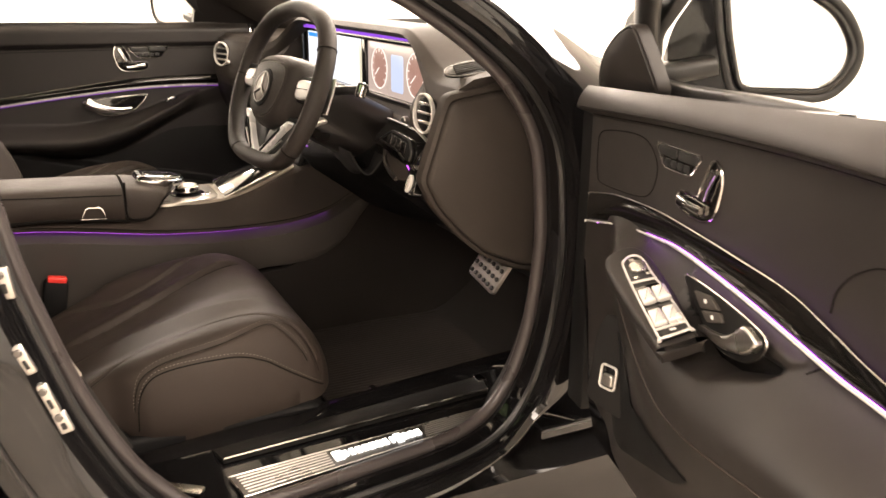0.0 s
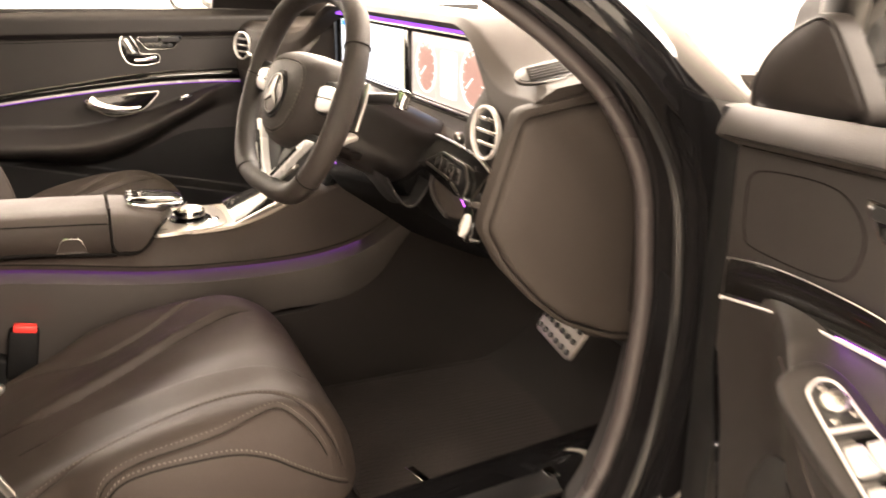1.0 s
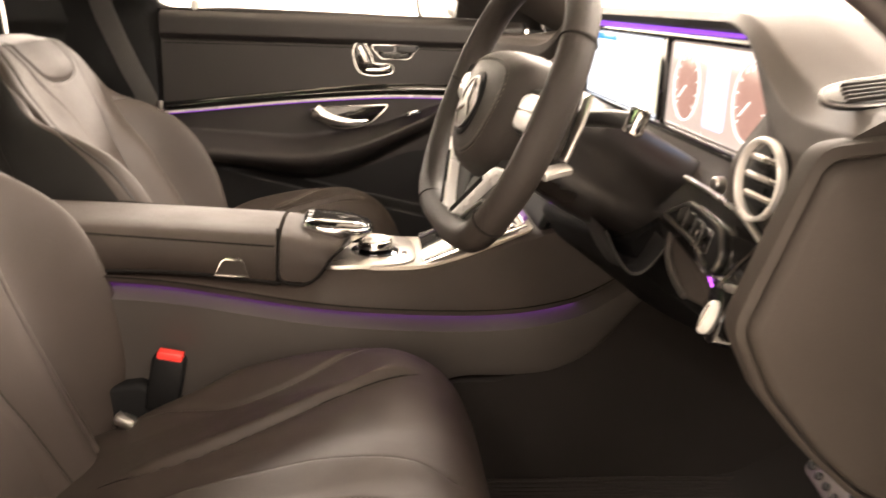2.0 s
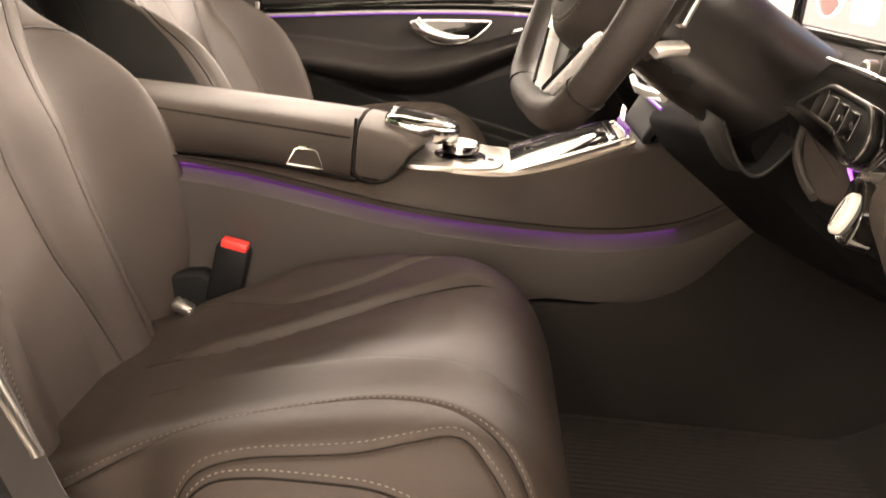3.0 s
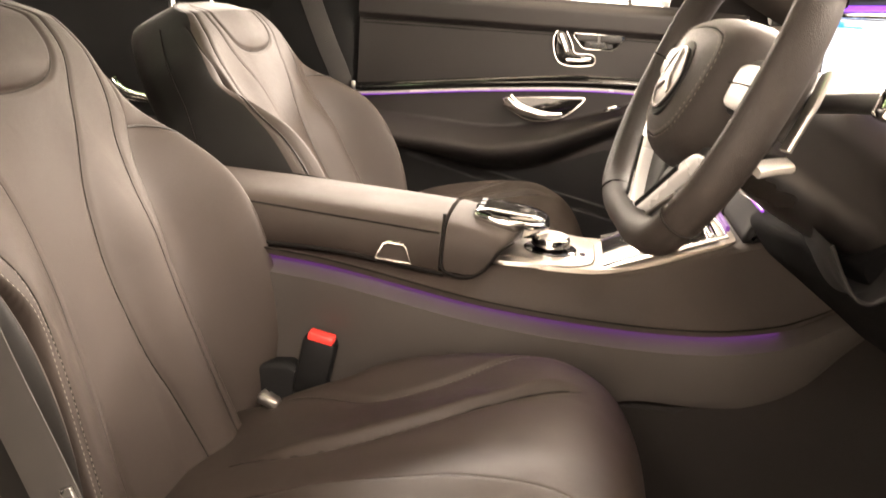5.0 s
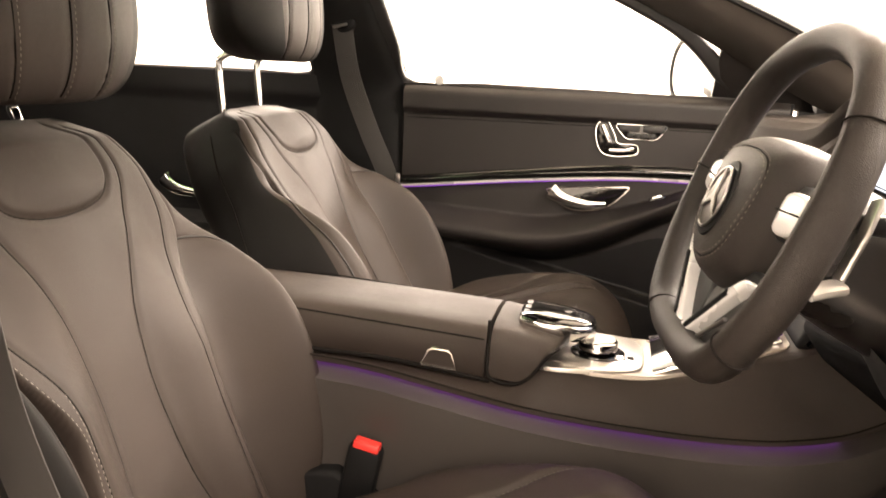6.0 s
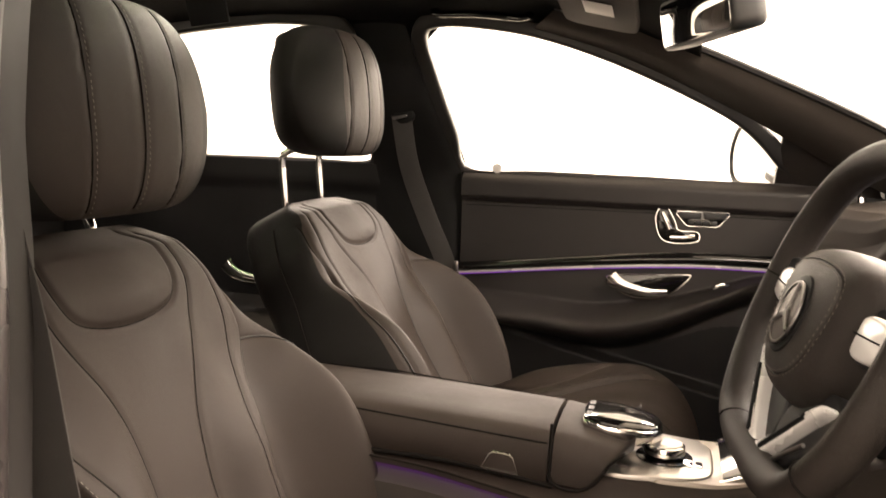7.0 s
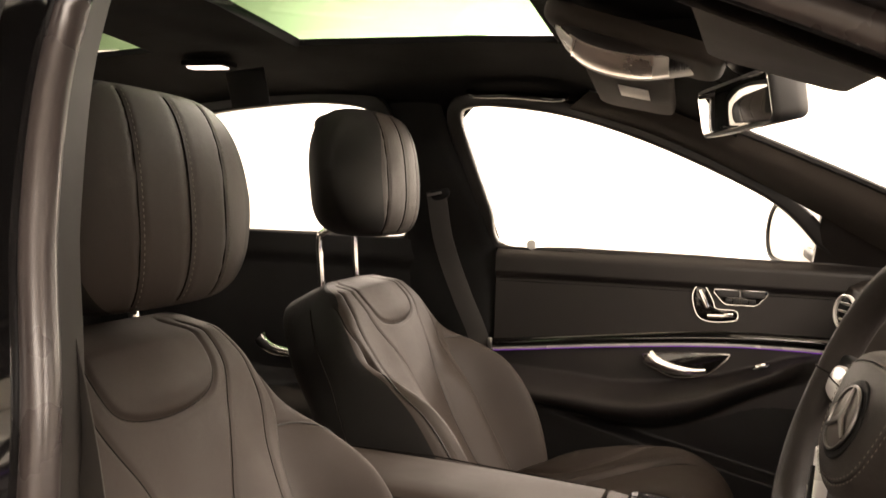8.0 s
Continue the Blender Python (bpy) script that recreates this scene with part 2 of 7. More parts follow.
def pad(poly, steps, fn):
    """A pad of outline poly: rings shrunk about its middle; fn(a, b, height) gives the place."""
    n = len(poly)
    cx, cy = sum(p[0] for p in poly) / n, sum(p[1] for p in poly) / n
    return loft([[fn(cx + (a - cx) * k, cy + (b - cy) * k, h) for a, b in poly] for k, h in steps])


def box(cx, cy, cz, sx, sy, sz, bev=0.003, m=None):
    m = m or Matrix.Identity(4)
    b = min(bev, sx * 0.45, sy * 0.45, sz * 0.45)
    rings = []
    for z, i in ((-sz / 2, b), (-sz / 2 + b * 0.3, b * 0.3), (-sz / 2 + b, 0), (sz / 2 - b, 0), (sz / 2 - b * 0.3, b * 0.3), (sz / 2, b)):
        rings.append([m @ V(cx + x, cy + y, cz + z) for x, y in rrect(sx - 2 * i, sy - 2 * i, max(b - i, 0.0004) + 0.0002, 2)])
    return loft(rings)


def ball(c, rx, ry, rz, n=16, m=None):
    m = m or Matrix.Identity(4)
    rings = []
    for i in range(1, n // 2):
        a = math.pi * i / (n // 2)
        rings.append([m @ V(c[0] + rx * math.sin(a) * math.cos(2 * math.pi * j / n), c[1] + ry * math.sin(a) * math.sin(2 * math.pi * j / n), c[2] - rz * math.cos(a)) for j in range(n)])
    return loft(rings)


def part(name, geo, material, parent=None, label="", angle=40, kind=""):
    vs, fs = geo
    m = XF[-1]
    me = bpy.data.meshes.new(name)
    pts = [m @ Vector(v) for v in vs]
    root = parent
    org = Vector((0, 0, 0))
    while root is not None:
        org += root.location
        root = root.parent
    pts = [p - org for p in pts]
    flip = m.to_3x3().determinant() < 0
    me.from_pydata([tuple(p) for p in pts], [], [tuple(reversed(f)) if flip else f for f in fs])
    bm = bmesh.new()
    bm.from_mesh(me)
    bmesh.ops.recalc_face_normals(bm, faces=bm.faces)
    bm.to_mesh(me)
    bm.free()
    me.polygons.foreach_set("use_smooth", [True] * len(me.polygons))
    me.set_sharp_from_angle(angle=radians(angle))
    me.materials.append(material)
    ob = new(name, me)
    ob.parent = parent
    if label:
        ob["label"] = label
    if kind:
        ob["kind"] = kind
    return ob


def thing(name, at, label, category, group="", kind=""):
    ob = new(name)
    ob.location = XF[-1] @ Vector(at)
    ob.empty_display_size = 0.05
    return tagged(ob, label, category, group, kind)


def dashes(curve, normal_of, size=0.0011, step=0.0062, fill=0.62, lift=0.0006):
    """A row of stitches along a curve of points."""
    pieces, run, mark = [], 0.0, 0.0
    for a, b in zip(curve, curve[1:]):
        seg = (b - a).length
        while mark <= run + seg and seg > 1e-9:
            k = (mark - run) / seg
            p = a.lerp(b, k)
            t = (b - a).normalized()
            nn = normal_of(p)
            s = t.cross(nn).normalized()
            h = step * fill / 2
            p = p + nn * lift
            pts = [p - t * h, p - t * h * 0.6 + s * size * 0.5, p + t * h * 0.6 + s * size * 0.5, p + t * h, p + t * h * 0.6 - s * size * 0.5, p - t * h * 0.6 - s * size * 0.5, p + nn * size * 0.6]
            pieces.append((pts, [(0, 1, 6), (1, 2, 6), (2, 3, 6), (3, 4, 6), (4, 5, 6), (5, 0, 6), (5, 4, 3, 2, 1, 0)]))
            mark += step
        run += seg
    return join(*pieces)

# ---- the room ----
def slab(name, x0, x1, y0, y1, z0, z1, material, label, category):
    ob = part(name, box((x0 + x1) / 2, (y0 + y1) / 2, (z0 + z1) / 2, x1 - x0, y1 - y0, z1 - z0, 0.002), material)
    return tagged(ob, label, category, kind="structure")


slab("floor", -7, 7, -6, 6, -0.2, 0.0, FLOOR, "pale beige resin showroom floor", "floor")
slab("wall_north", -7, 7, 6, 6.2, 0, 3.2, WALL, "plain white showroom wall", "wall")
slab("wall_south", -7, 7, -6.2, -6, 0, 3.2, WALL, "plain white showroom wall", "wall")
slab("wall_east", 7, 7.2, -6, 6, 0, 3.2, WALL, "plain white showroom wall", "wall")
slab("wall_west", -7.2, -7, -6, 6, 0, 3.2, WALL, "plain white showroom wall", "wall")
slab("ceiling", -7, 7, -6, 6, 3.2, 3.4, CEIL, "plain white showroom ceiling", "ceiling")

MIRROR_Y = Matrix.Diagonal((1, -1, 1, 1))
DOOR_OPEN = Matrix.Translation((0.671, -1.226, 0)) @ Matrix.Rotation(radians(80), 4, "Z") @ Matrix.Translation((-0.296, 0.775, 0)) @ MIRROR_Y


def tumble(z):
    """Half width of the cabin's side at height z above the belt."""
    return 0.815 - max(0.0, z - 1.01) * 0.58


# ---- the car's body ----
body = thing("car", (0, 0, 0), "black saloon car with black leather inside and one front door open", "car")

OPENING = [(0.20, 0.405, -0.848), (0.45, 0.398, -0.818), (0.62, 0.405, -0.788), (0.70, 0.455, -0.775), (0.745, 0.56, -0.775), (0.762, 0.70, -0.78), (0.76, 0.80, -0.78),
           (0.745, 0.895, -0.78), (0.70, 0.975, -0.78), (0.64, 1.035, -0.775), (0.56, 1.095, -0.755), (0.40, 1.19, -0.71), (0.20, 1.275, -0.665), (0.02, 1.325, -0.645),
           (-0.095, 1.312, -0.645), (-0.127, 1.22, -0.665), (-0.100, 1.10, -0.715), (-0.060, 0.98, -0.755), (-0.034, 0.826, -0.79), (-0.009, 0.726, -0.80),
           (0.036, 0.588, -0.81), (0.105, 0.468, -0.83)]
LOOP = [V(x, y, z) for x, z, y in OPENING]


def offset_loop(d, dy):
    """The opening's curve, d further out in its own plane and dy to the side."""
    cur = cr(LOOP, 14, True)
    n = len(cur)
    out = []
    for i, p in enumerate(cur):
        t = cur[(i + 1) % n] - cur[i - 1]
        k = V(t.z, 0, -t.x).normalized()
        f = 1.0
        if d > 0.02 and dy < 0:
            f = 1 - 0.78 * (1 - sstep(0.44, 0.52, p.z)) * sstep(0.08, 0.2, p.x) if p.z < 0.6 else 1 - 0.62 * sstep(0.0, 0.15, p.x) * sstep(0.90, 1.0, p.z)
        if d > 0.02 and dy < 0:
            f *= 1 - 0.55 * sstep(0.50, 0.66, p.x) * (1 - sstep(0.9, 1.0, p.z))
        out.append(p + k * d * f + V(0, dy, 0))
    return out


rings = [offset_loop(d, dy) for d, dy in ((0.0, 0.0), (0.002, -0.02), (0.006, -0.045), (0.004, -0.062), (0.012, -0.078), (0.03, -0.086), (0.07, -0.092), (0.11, -0.09))]
part("door_jamb", loft(rings, True, False), PAINT, body, "glossy black door jamb")
part("opening_trim", loft([offset_loop(0.05, 0.10), offset_loop(0.012, 0.03), offset_loop(0.0, 0.0)], True, False), TRIM, body, "dark grained trim round the door opening")
part("door_seal", tube(offset_loop(-0.004, 0.004), 0.0115, 10, True), SEAL, body, "black rubber door seal")
part("outer_seal", tube(offset_loop(0.001, -0.052), 0.006, 6, True), RUBBER, body, "thin black rubber seal lip")
shut = [p for p in offset_loop(0.088, -0.0935) if p.x < 0.16 and p.z < 1.25]
shut.sort(key=lambda p: -p.z)
part("shut_line", tube(shut, 0.004, 6), RUBBER, body, "dark rear door shut line")
part("bolt", prism(circ(0.012, 16), 0.005, axes((-0.045, -0.888, 0.535), (1, 0, 0), (0, 0, 1)), 0.002), PAINT, body, "round black bolt head")


def jamb_plate(x, y, z, wide, tall, tilt):
    """A pressed steel piece screwed to the jamb."""
    m = Matrix.Translation((x, y, z)) @ Matrix.Rotation(radians(-20), 4, "Z") @ Matrix.Rotation(radians(tilt), 4, "Y")
    lp = part("latch_plate", box(0, 0, 0, wide, 0.007, tall, 0.003, m), SATIN, body, "bright steel latch plate")
    part("screw", prism(circ(0.005, 10), 0.004, m @ axes((0, -0.003, tall * 0.28), (1, 0, 0), (0, 0, 1)), 0.001), STEEL, lp)
    part("latch_slot", box(0, -0.0035, -tall * 0.15, wide * 0.35, 0.003, tall * 0.3, 0.001, m), PLASTIC, lp)


jamb_plate(-0.034, -0.866, 0.795, 0.020, 0.040, -8)
jamb_plate(-0.024, -0.885, 0.704, 0.014, 0.040, -24)
jamb_plate(-0.004, -0.888, 0.650, 0.014, 0.042, -20)
jamb_plate(0.008, -0.890, 0.617, 0.018, 0.030, -20)
part("type_plate", prism(rrect(0.075, 0.020, 0.004, 3), 0.004, axes((0.150, -0.765, 0.4085), (1, -0.72, 0), (0.72, 1, 0.05)), 0.001), SATIN, body, "small bright metal plate")
part("sill_end", box(0.84, -0.775, 0.402, 0.22, 0.150, 0.020, 0.006), PAINT, body, "black sill end")
# floor and footwell
part("floor_carpet", box(-0.1, 0, 0.315, 2.4, 1.30, 0.03, 0.004), CARPET, body, "dark carpeted floor")
part("footwell_carpet", grid(lambda u, v: (0.80 + 0.42 * u, -0.68 + 1.36 * v, 0.33 + interp(u, [(0, 0), (0.3, 0.03), (0.6, 0.16), (1, 0.55)])), 16, 8), CARPET, body, "dark carpeted footwell rise")
part("bulkhead", box(1.24, 0, 0.62, 0.03, 1.5, 0.66, 0.004), CARPET, body)
part("tunnel_carpet", loft([[V(x, -0.105, 0.32), V(x, -0.10, z), V(x, 0, z + 0.02), V(x, 0.10, z), V(x, 0.105, 0.32)] for x, z in ((-1.2, 0.48), (0.5, 0.50), (0.62, 0.55), (0.72, 0.66), (1.2, 0.80))]), CARPET, body)


def sill_ring(x):
    k = -(max(0.1, x) - 0.22) * 0.135
    prof = [(-0.60, 0.31), (-0.612, 0.40), (-0.622, 0.418), (-0.64, 0.424), (-0.685, 0.417), (-0.70, 0.408), (-0.79, 0.402), (-0.81, 0.392), (-0.832, 0.372), (-0.85, 0.33), (-0.856, 0.25), (-0.84, 0.17), (-0.6, 0.16)]
    return [V(x, y - k - 0.012, z) if y < -0.605 and z > 0.36 else V(x, y, z) for y, z in prof]


for side in (Matrix.Identity(4), MIRROR_Y):
    XF.append(side)
    part("sill", loft([sill_ring(-0.2 + 1.9 * i / 38) for i in range(39)]), PAINT, body, "black door sill")
    XF.pop()


def pillar_strip(low, high, bulge, n=24, m=8):
    a, b = cr(low, 8), cr(high, 8)

    def fn(u, v):
        p = a[min(len(a) - 1, round(u * (len(a) - 1)))]
        q = b[min(len(b) - 1, round(u * (len(b) - 1)))]
        s = 1 if p.y > 0 else -1
        return p.lerp(q, v) + V(0, -s * bulge * math.sin(math.pi * v), -0.3 * bulge * math.sin(math.pi * v))
    return grid(fn, n, m)


# window lines of the left side, used by door frame and pillars
FRONT_GLASS = [(-0.172, 1.016), (0.0, 1.015), (0.25, 1.013), (0.525, 1.01), (0.50, 1.06), (0.43, 1.128), (0.332, 1.182), (0.167, 1.252), (0.02, 1.298), (-0.10, 1.318), (-0.20, 1.322), (-0.238, 1.30), (-0.225, 1.22), (-0.195, 1.10)]
REAR_GLASS = [(-0.415, 1.025), (-0.60, 1.022), (-0.95, 1.02), (-1.15, 1.03), (-1.20, 1.08), (-1.12, 1.18), (-0.98, 1.27), (-0.85, 1.305), (-0.70, 1.322), (-0.57, 1.33), (-0.46, 1.32), (-0.428, 1.29), (-0.42, 1.20), (-0.418, 1.10)]


def side_curve(pts, off=0.0, inward=0.0, n=6):
    c = cr([V(x, 0, z) for x, z in pts], n, True)
    k = len(c)
    out = []
    for i, p in enumerate(c):
        t = c[(i + 1) % k] - c[i - 1]
        q = p + V(t.z, 0, -t.x).normalized() * off
        out.append(V(q.x, tumble(q.z) - inward, q.z))
    return out


for side in (Matrix.Identity(4), MIRROR_Y):
    XF.append(side)
    low = [(1.02, 0.76, 0.86), (0.85, 0.765, 0.95), (0.72, 0.765, 1.0), (0.60, 0.755, 1.06), (0.40, 0.70, 1.165), (0.18, 0.655, 1.262), (0.0, 0.625, 1.315)]
    high = [(1.05, 0.70, 0.90), (0.92, 0.70, 0.985), (0.80, 0.70, 1.058), (0.66, 0.665, 1.135), (0.42, 0.62, 1.235), (0.24, 0.59, 1.30), (0.05, 0.57, 1.345)]
    part("pillar_trim", pillar_strip(low, high, 0.02, 40), PILLAR, body, "cloth-covered windscreen pillar trim")
    part("pillar_skin", pillar_strip([(x + 0.01, y + 0.012, z + 0.002) for x, y, z in low], [(x + 0.012, y + 0.006, z + 0.006) for x, y, z in high], -0.014, 40), PAINT, body, "black painted windscreen pillar")
    part("pillar_seal", tube(cr([(x, y - 0.002, z + 0.004) for x, y, z in high], 6), 0.007, 6), RUBBER, body)
    # centre pillar
    def centre_pillar(u, v, back=0.0):
        z = 0.40 + 0.95 * v
        x0 = interp(z, [(0.4, -0.165), (1.0, -0.185), (1.15, -0.225), (1.30, -0.275), (1.35, -0.29)])
        x1 = interp(z, [(0.4, -0.36), (1.0, -0.405), (1.15, -0.408), (1.30, -0.405), (1.35, -0.40)])
        return (x0 + (x1 - x0) * u, tumble(z) - (0.012 + 0.028 * math.sin(math.pi * u) ** 0.6) * (1 - sstep(1.20, 1.33, z)) + 0.012 * sstep(1.25, 1.34, z) + back, z)
    part("pillar_trim", join(grid(lambda u, v: centre_pillar(u, v), 14, 24), grid(lambda u, v: centre_pillar(u, v, 0.06), 14, 24)), MATT, body, "black centre pillar trim")
    XF.pop()

# roof lining with its glass roof
def lining(x0, x1, y0, y1, n=12, drop=0.0):
    def z_of(x, y):
        a = abs(y)
        z = interp(a, [(0.0, 1.412), (0.30, 1.392), (0.42, 1.376), (0.52, 1.362), (0.60, 1.345), (0.64, 1.332)])
        return z - interp(x, [(-0.1, 0.0), (0.05, 0.006), (0.15, 0.025), (0.25, 0.055), (0.33, 0.085)]) - 0.10 * max(0.0, -0.6 - x) ** 1.5
    lo = grid(lambda u, v: (x0 + (x1 - x0) * u, y0 + (y1 - y0) * v, z_of(x0 + (x1 - x0) * u, y0 + (y1 - y0) * v) - drop), n, n)
    hi = grid(lambda u, v: (x0 + (x1 - x0) * u, y0 + (y1 - y0) * v, z_of(x0 + (x1 - x0) * u, y0 + (y1 - y0) * v) + 0.012), n, n)
    edge = [(i, 0) for i in range(n)] + [(n - 1, j) for j in range(1, n)] + [(i, n - 1) for i in range(n - 2, -1, -1)] + [(0, j) for j in range(n - 2, 0, -1)]
    walls = loft([[lo[0][i * n + j] for i, j in edge], [hi[0][i * n + j] for i, j in edge]], True, False)
    return join(lo, hi, walls)


RAIL_LOW = [(-1.35, 1.05), (-1.21, 1.08), (-1.13, 1.18), (-0.99, 1.275), (-0.85, 1.312), (-0.70, 1.330), (-0.57, 1.338), (-0.46, 1.328), (-0.43, 1.29), (-0.40, 1.27), (-0.27, 1.27), (-0.235, 1.30), (-0.20, 1.33), (-0.10, 1.326), (0.02, 1.306), (0.167, 1.26), (0.332, 1.19)]


def roof_rail(x0, x1):
    """Cloth rail between the lining's edge and the window frames."""
    rings = []
    for i in range(61):
        x = x0 + (x1 - x0) * i / 60
        zt = 1.340 - interp(x, [(-0.1, 0.0), (0.05, 0.006), (0.15, 0.025), (0.25, 0.055), (0.33, 0.085)]) - 0.10 * max(0.0, -0.6 - x) ** 1.5
        zb = min(interp(x, RAIL_LOW), zt - 0.004)
        inner = [V(x, tumble(zt + (zb - zt) * k / 5) + 0.014 - 0.006 * (1 - k / 5), zt + (zb - zt) * k / 5) for k in range(6)]
        rings.append([V(x, 0.625, zt + 0.008)] + inner + [p + V(0, 0.02, 0.004) for p in reversed(inner)] + [V(x, 0.66, zt + 0.02)])
    return loft(rings)


roof = thing("roof_lining", (0, 0, 1.36), "black cloth roof lining round a glass roof", "roof lining")
part("side_lining", lining(-1.35, 0.33, 0.30, 0.645), HEADLINER, roof)
part("side_lining", lining(-1.35, 0.33, -0.645, -0.30), HEADLINER, roof)
part("roof_rail", roof_rail(-1.35, 0.33), HEADLINER, roof)
XF.append(MIRROR_Y)
part("roof_rail", roof_rail(-1.35, -0.13), HEADLINER, roof)
XF.pop()
part("front_lining", lining(0.032, 0.33, -0.30, 0.30), HEADLINER, roof)
part("cross_bar", lining(-0.755, -0.45, -0.30, 0.30, drop=0.006), HEADLINER, roof)
part("rear_lining", lining(-1.35, -1.05, -0.30, 0.30), HEADLINER, roof)
part("roof_glass", box(-0.20, 0, 1.4078, 0.52, 0.62, 0.006, 0.002), GREEN_GLASS, roof, "green-tinted sliding glass roof pane").visible_shadow = False
part("roof_glass", box(-0.905, 0, 1.396, 0.32, 0.62, 0.006, 0.002), GREEN_GLASS, roof, "green-tinted rear glass roof pane").visible_shadow = False
screen = part("windscreen", grid(lambda u, v: (1.18 - 0.87 * u - 0.10 * (2 * v - 1) ** 2 * (1 - u), (2 * v - 1) * (0.72 - 0.12 * u), 0.98 + 0.37 * u - 0.03 * (2 * v - 1) ** 2), 8, 12), GLASS, body, "clear windscreen")
screen.visible_shadow = False
part("bonnet", grid(lambda u, v: (1.15 + 1.1 * u, (2 * v - 1) * 0.86, 0.925 - 0.20 * u - 0.06 * (2 * v - 1) ** 4), 10, 14), PAINT, body, "black bonnet")
for s in (-1, 1):
    part("front_wing", grid(lambda u, v: (0.86 + 1.39 * u, s * (0.86 + 0.05 * math.sin(math.pi * v)), 0.42 + 0.43 * v - 0.16 * u * v), 12, 10), PAINT, body, "black front wing")
part("kick_panel", box(0.98, 0.815, 0.66, 0.60, 0.03, 0.72, 0.004), DARK_LEATHER, body)
part("rear_panel", box(-1.345, 0, 0.70, 0.10, 1.66, 0.90, 0.01), DARK_LEATHER, body)
part("parcel_shelf", box(-1.50, 0, 1.00, 0.30, 1.4, 0.03, 0.01), DARK_LEATHER, body)


# ---- doors ----
def door_face(x, z):
    """How far the door's lining stands in from its base plane."""
    p = 0.0
    # rolled shoulder below the window
    p += 0.012 * sstep(0.945, 0.96, z) * (1 - sstep(0.985, 1.016, z) ** 2 * 1.6)
    # hollow under the wood band, then the armrest
    zc = interp(x, [(-0.25, 0.700), (0.0, 0.692), (0.15, 0.690), (0.28, 0.722), (0.40, 0.772), (0.47, 0.80), (0.6, 0.83)])
    amp = interp(x, [(-0.25, 0.055), (0.0, 0.075), (0.2, 0.085), (0.35, 0.075), (0.44, 0.055), (0.50, 0.012), (0.6, 0.0)])
    up = interp(x, [(-0.2, 0.05), (0.2, 0.04), (0.4, 0.018), (0.6, 0.015)])
    down = interp(x, [(-0.2, 0.025), (0.1, 0.06), (0.25, 0.07), (0.4, 0.055), (0.5, 0.05)])
    d = z - zc
    k = 1 - sstep(0.0, up, d) if d > 0 else 1 - sstep(0.0, 1.0, (-d / down) ** 1.5)
    p += amp * k
    # lower bin
    zb = interp(x, [(-0.25, 0.70), (-0.064, 0.668), (0.18, 0.612), (0.417, 0.562), (0.6, 0.52)])
    p += 0.035 * (1 - sstep(-0.015, 0.006, z - zb)) - 0.01 * sstep(0.0, 0.1, 0.45 - z)
    return p


HOLE = [(0.300, 0.90), (0.300, 0.80), (0.28, 0.752), (0.24, 0.734), (0.20, 0.735), (0.134, 0.760), (0.097, 0.795), (0.078, 0.83), (0.078, 0.90)]
DRIVER_LOW = [(-0.20, 0.772), (-0.005, 0.795), (0.054, 0.801), (0.118, 0.812), (0.213, 0.827), (0.327, 0.839), (0.393, 0.837), (0.466, 0.830), (0.59, 0.806)]
DRIVER_HIGH = [(-0.20, 0.775), (0.007, 0.818), (0.069, 0.835), (0.135, 0.852), (0.227, 0.860), (0.341, 0.867), (0.408, 0.868), (0.499, 0.862), (0.59, 0.845)]


def inside(x, z, poly):
    """Distance inside a convex outline, negative outside."""
    best = 9.0
    for (ax, az), (bx, bz) in zip(poly, poly[1:] + poly[:1]):
        dx, dz = bx - ax, bz - az
        best = min(best, ((bx - ax) * (z - az) - (bz - az) * (x - ax)) / math.hypot(dx, dz) * -1)
    return best


def driver_face(x, z):
    """The driver's door: shoulder, broad armrest with a hand hole, crease and pocket."""
    zs = interp(x, [(-0.2, 0.978), (0.046, 0.982), (0.165, 0.982), (0.365, 0.976), (0.595, 0.962)])
    roll = min(1.0, max(0.0, (z - zs - 0.006) / 0.042))
    p = 0.026 * sstep(zs - 0.006, zs + 0.008, z) * (1 - 1.15 * roll * roll)
    lo = interp(x, DRIVER_LOW)
    zc = interp(x, [(-0.2, 0.70), (0.052, 0.690), (0.102, 0.684), (0.205, 0.677), (0.268, 0.693), (0.346, 0.753), (0.411, 0.797), (0.46, 0.808), (0.6, 0.812)])
    amp = interp(x, [(-0.2, 0.070), (0.1, 0.068), (0.25, 0.066), (0.34, 0.064), (0.40, 0.050), (0.44, 0.030), (0.48, 0.012), (0.52, 0.004), (0.6, 0.0)])
    top = zc + 0.018 + 0.008 * sstep(0.27, 0.31, x) * (1 - sstep(0.34, 0.39, x))
    if z > top:
        k = 1 - sstep(top, max(top + 0.02, lo - 0.008), z)
    elif z > zc:
        k = 1.0
    else:
        k = 1 - 0.3 * sstep(0.0, 0.12, zc - z) - 0.03 * sstep(0.0, 0.004, zc - z)
    p += amp * k
    h = inside(x, z, HOLE)
    if h > 0:
        p += (0.011 - 0.040 * (1 - sstep(0.750, 0.785, z)) - p) * sstep(0.0, 0.007, h) * (1 - sstep(lo - 0.022, lo - 0.010, z))
    return p - 0.012 * sstep(0.0, 0.1, 0.55 - z)


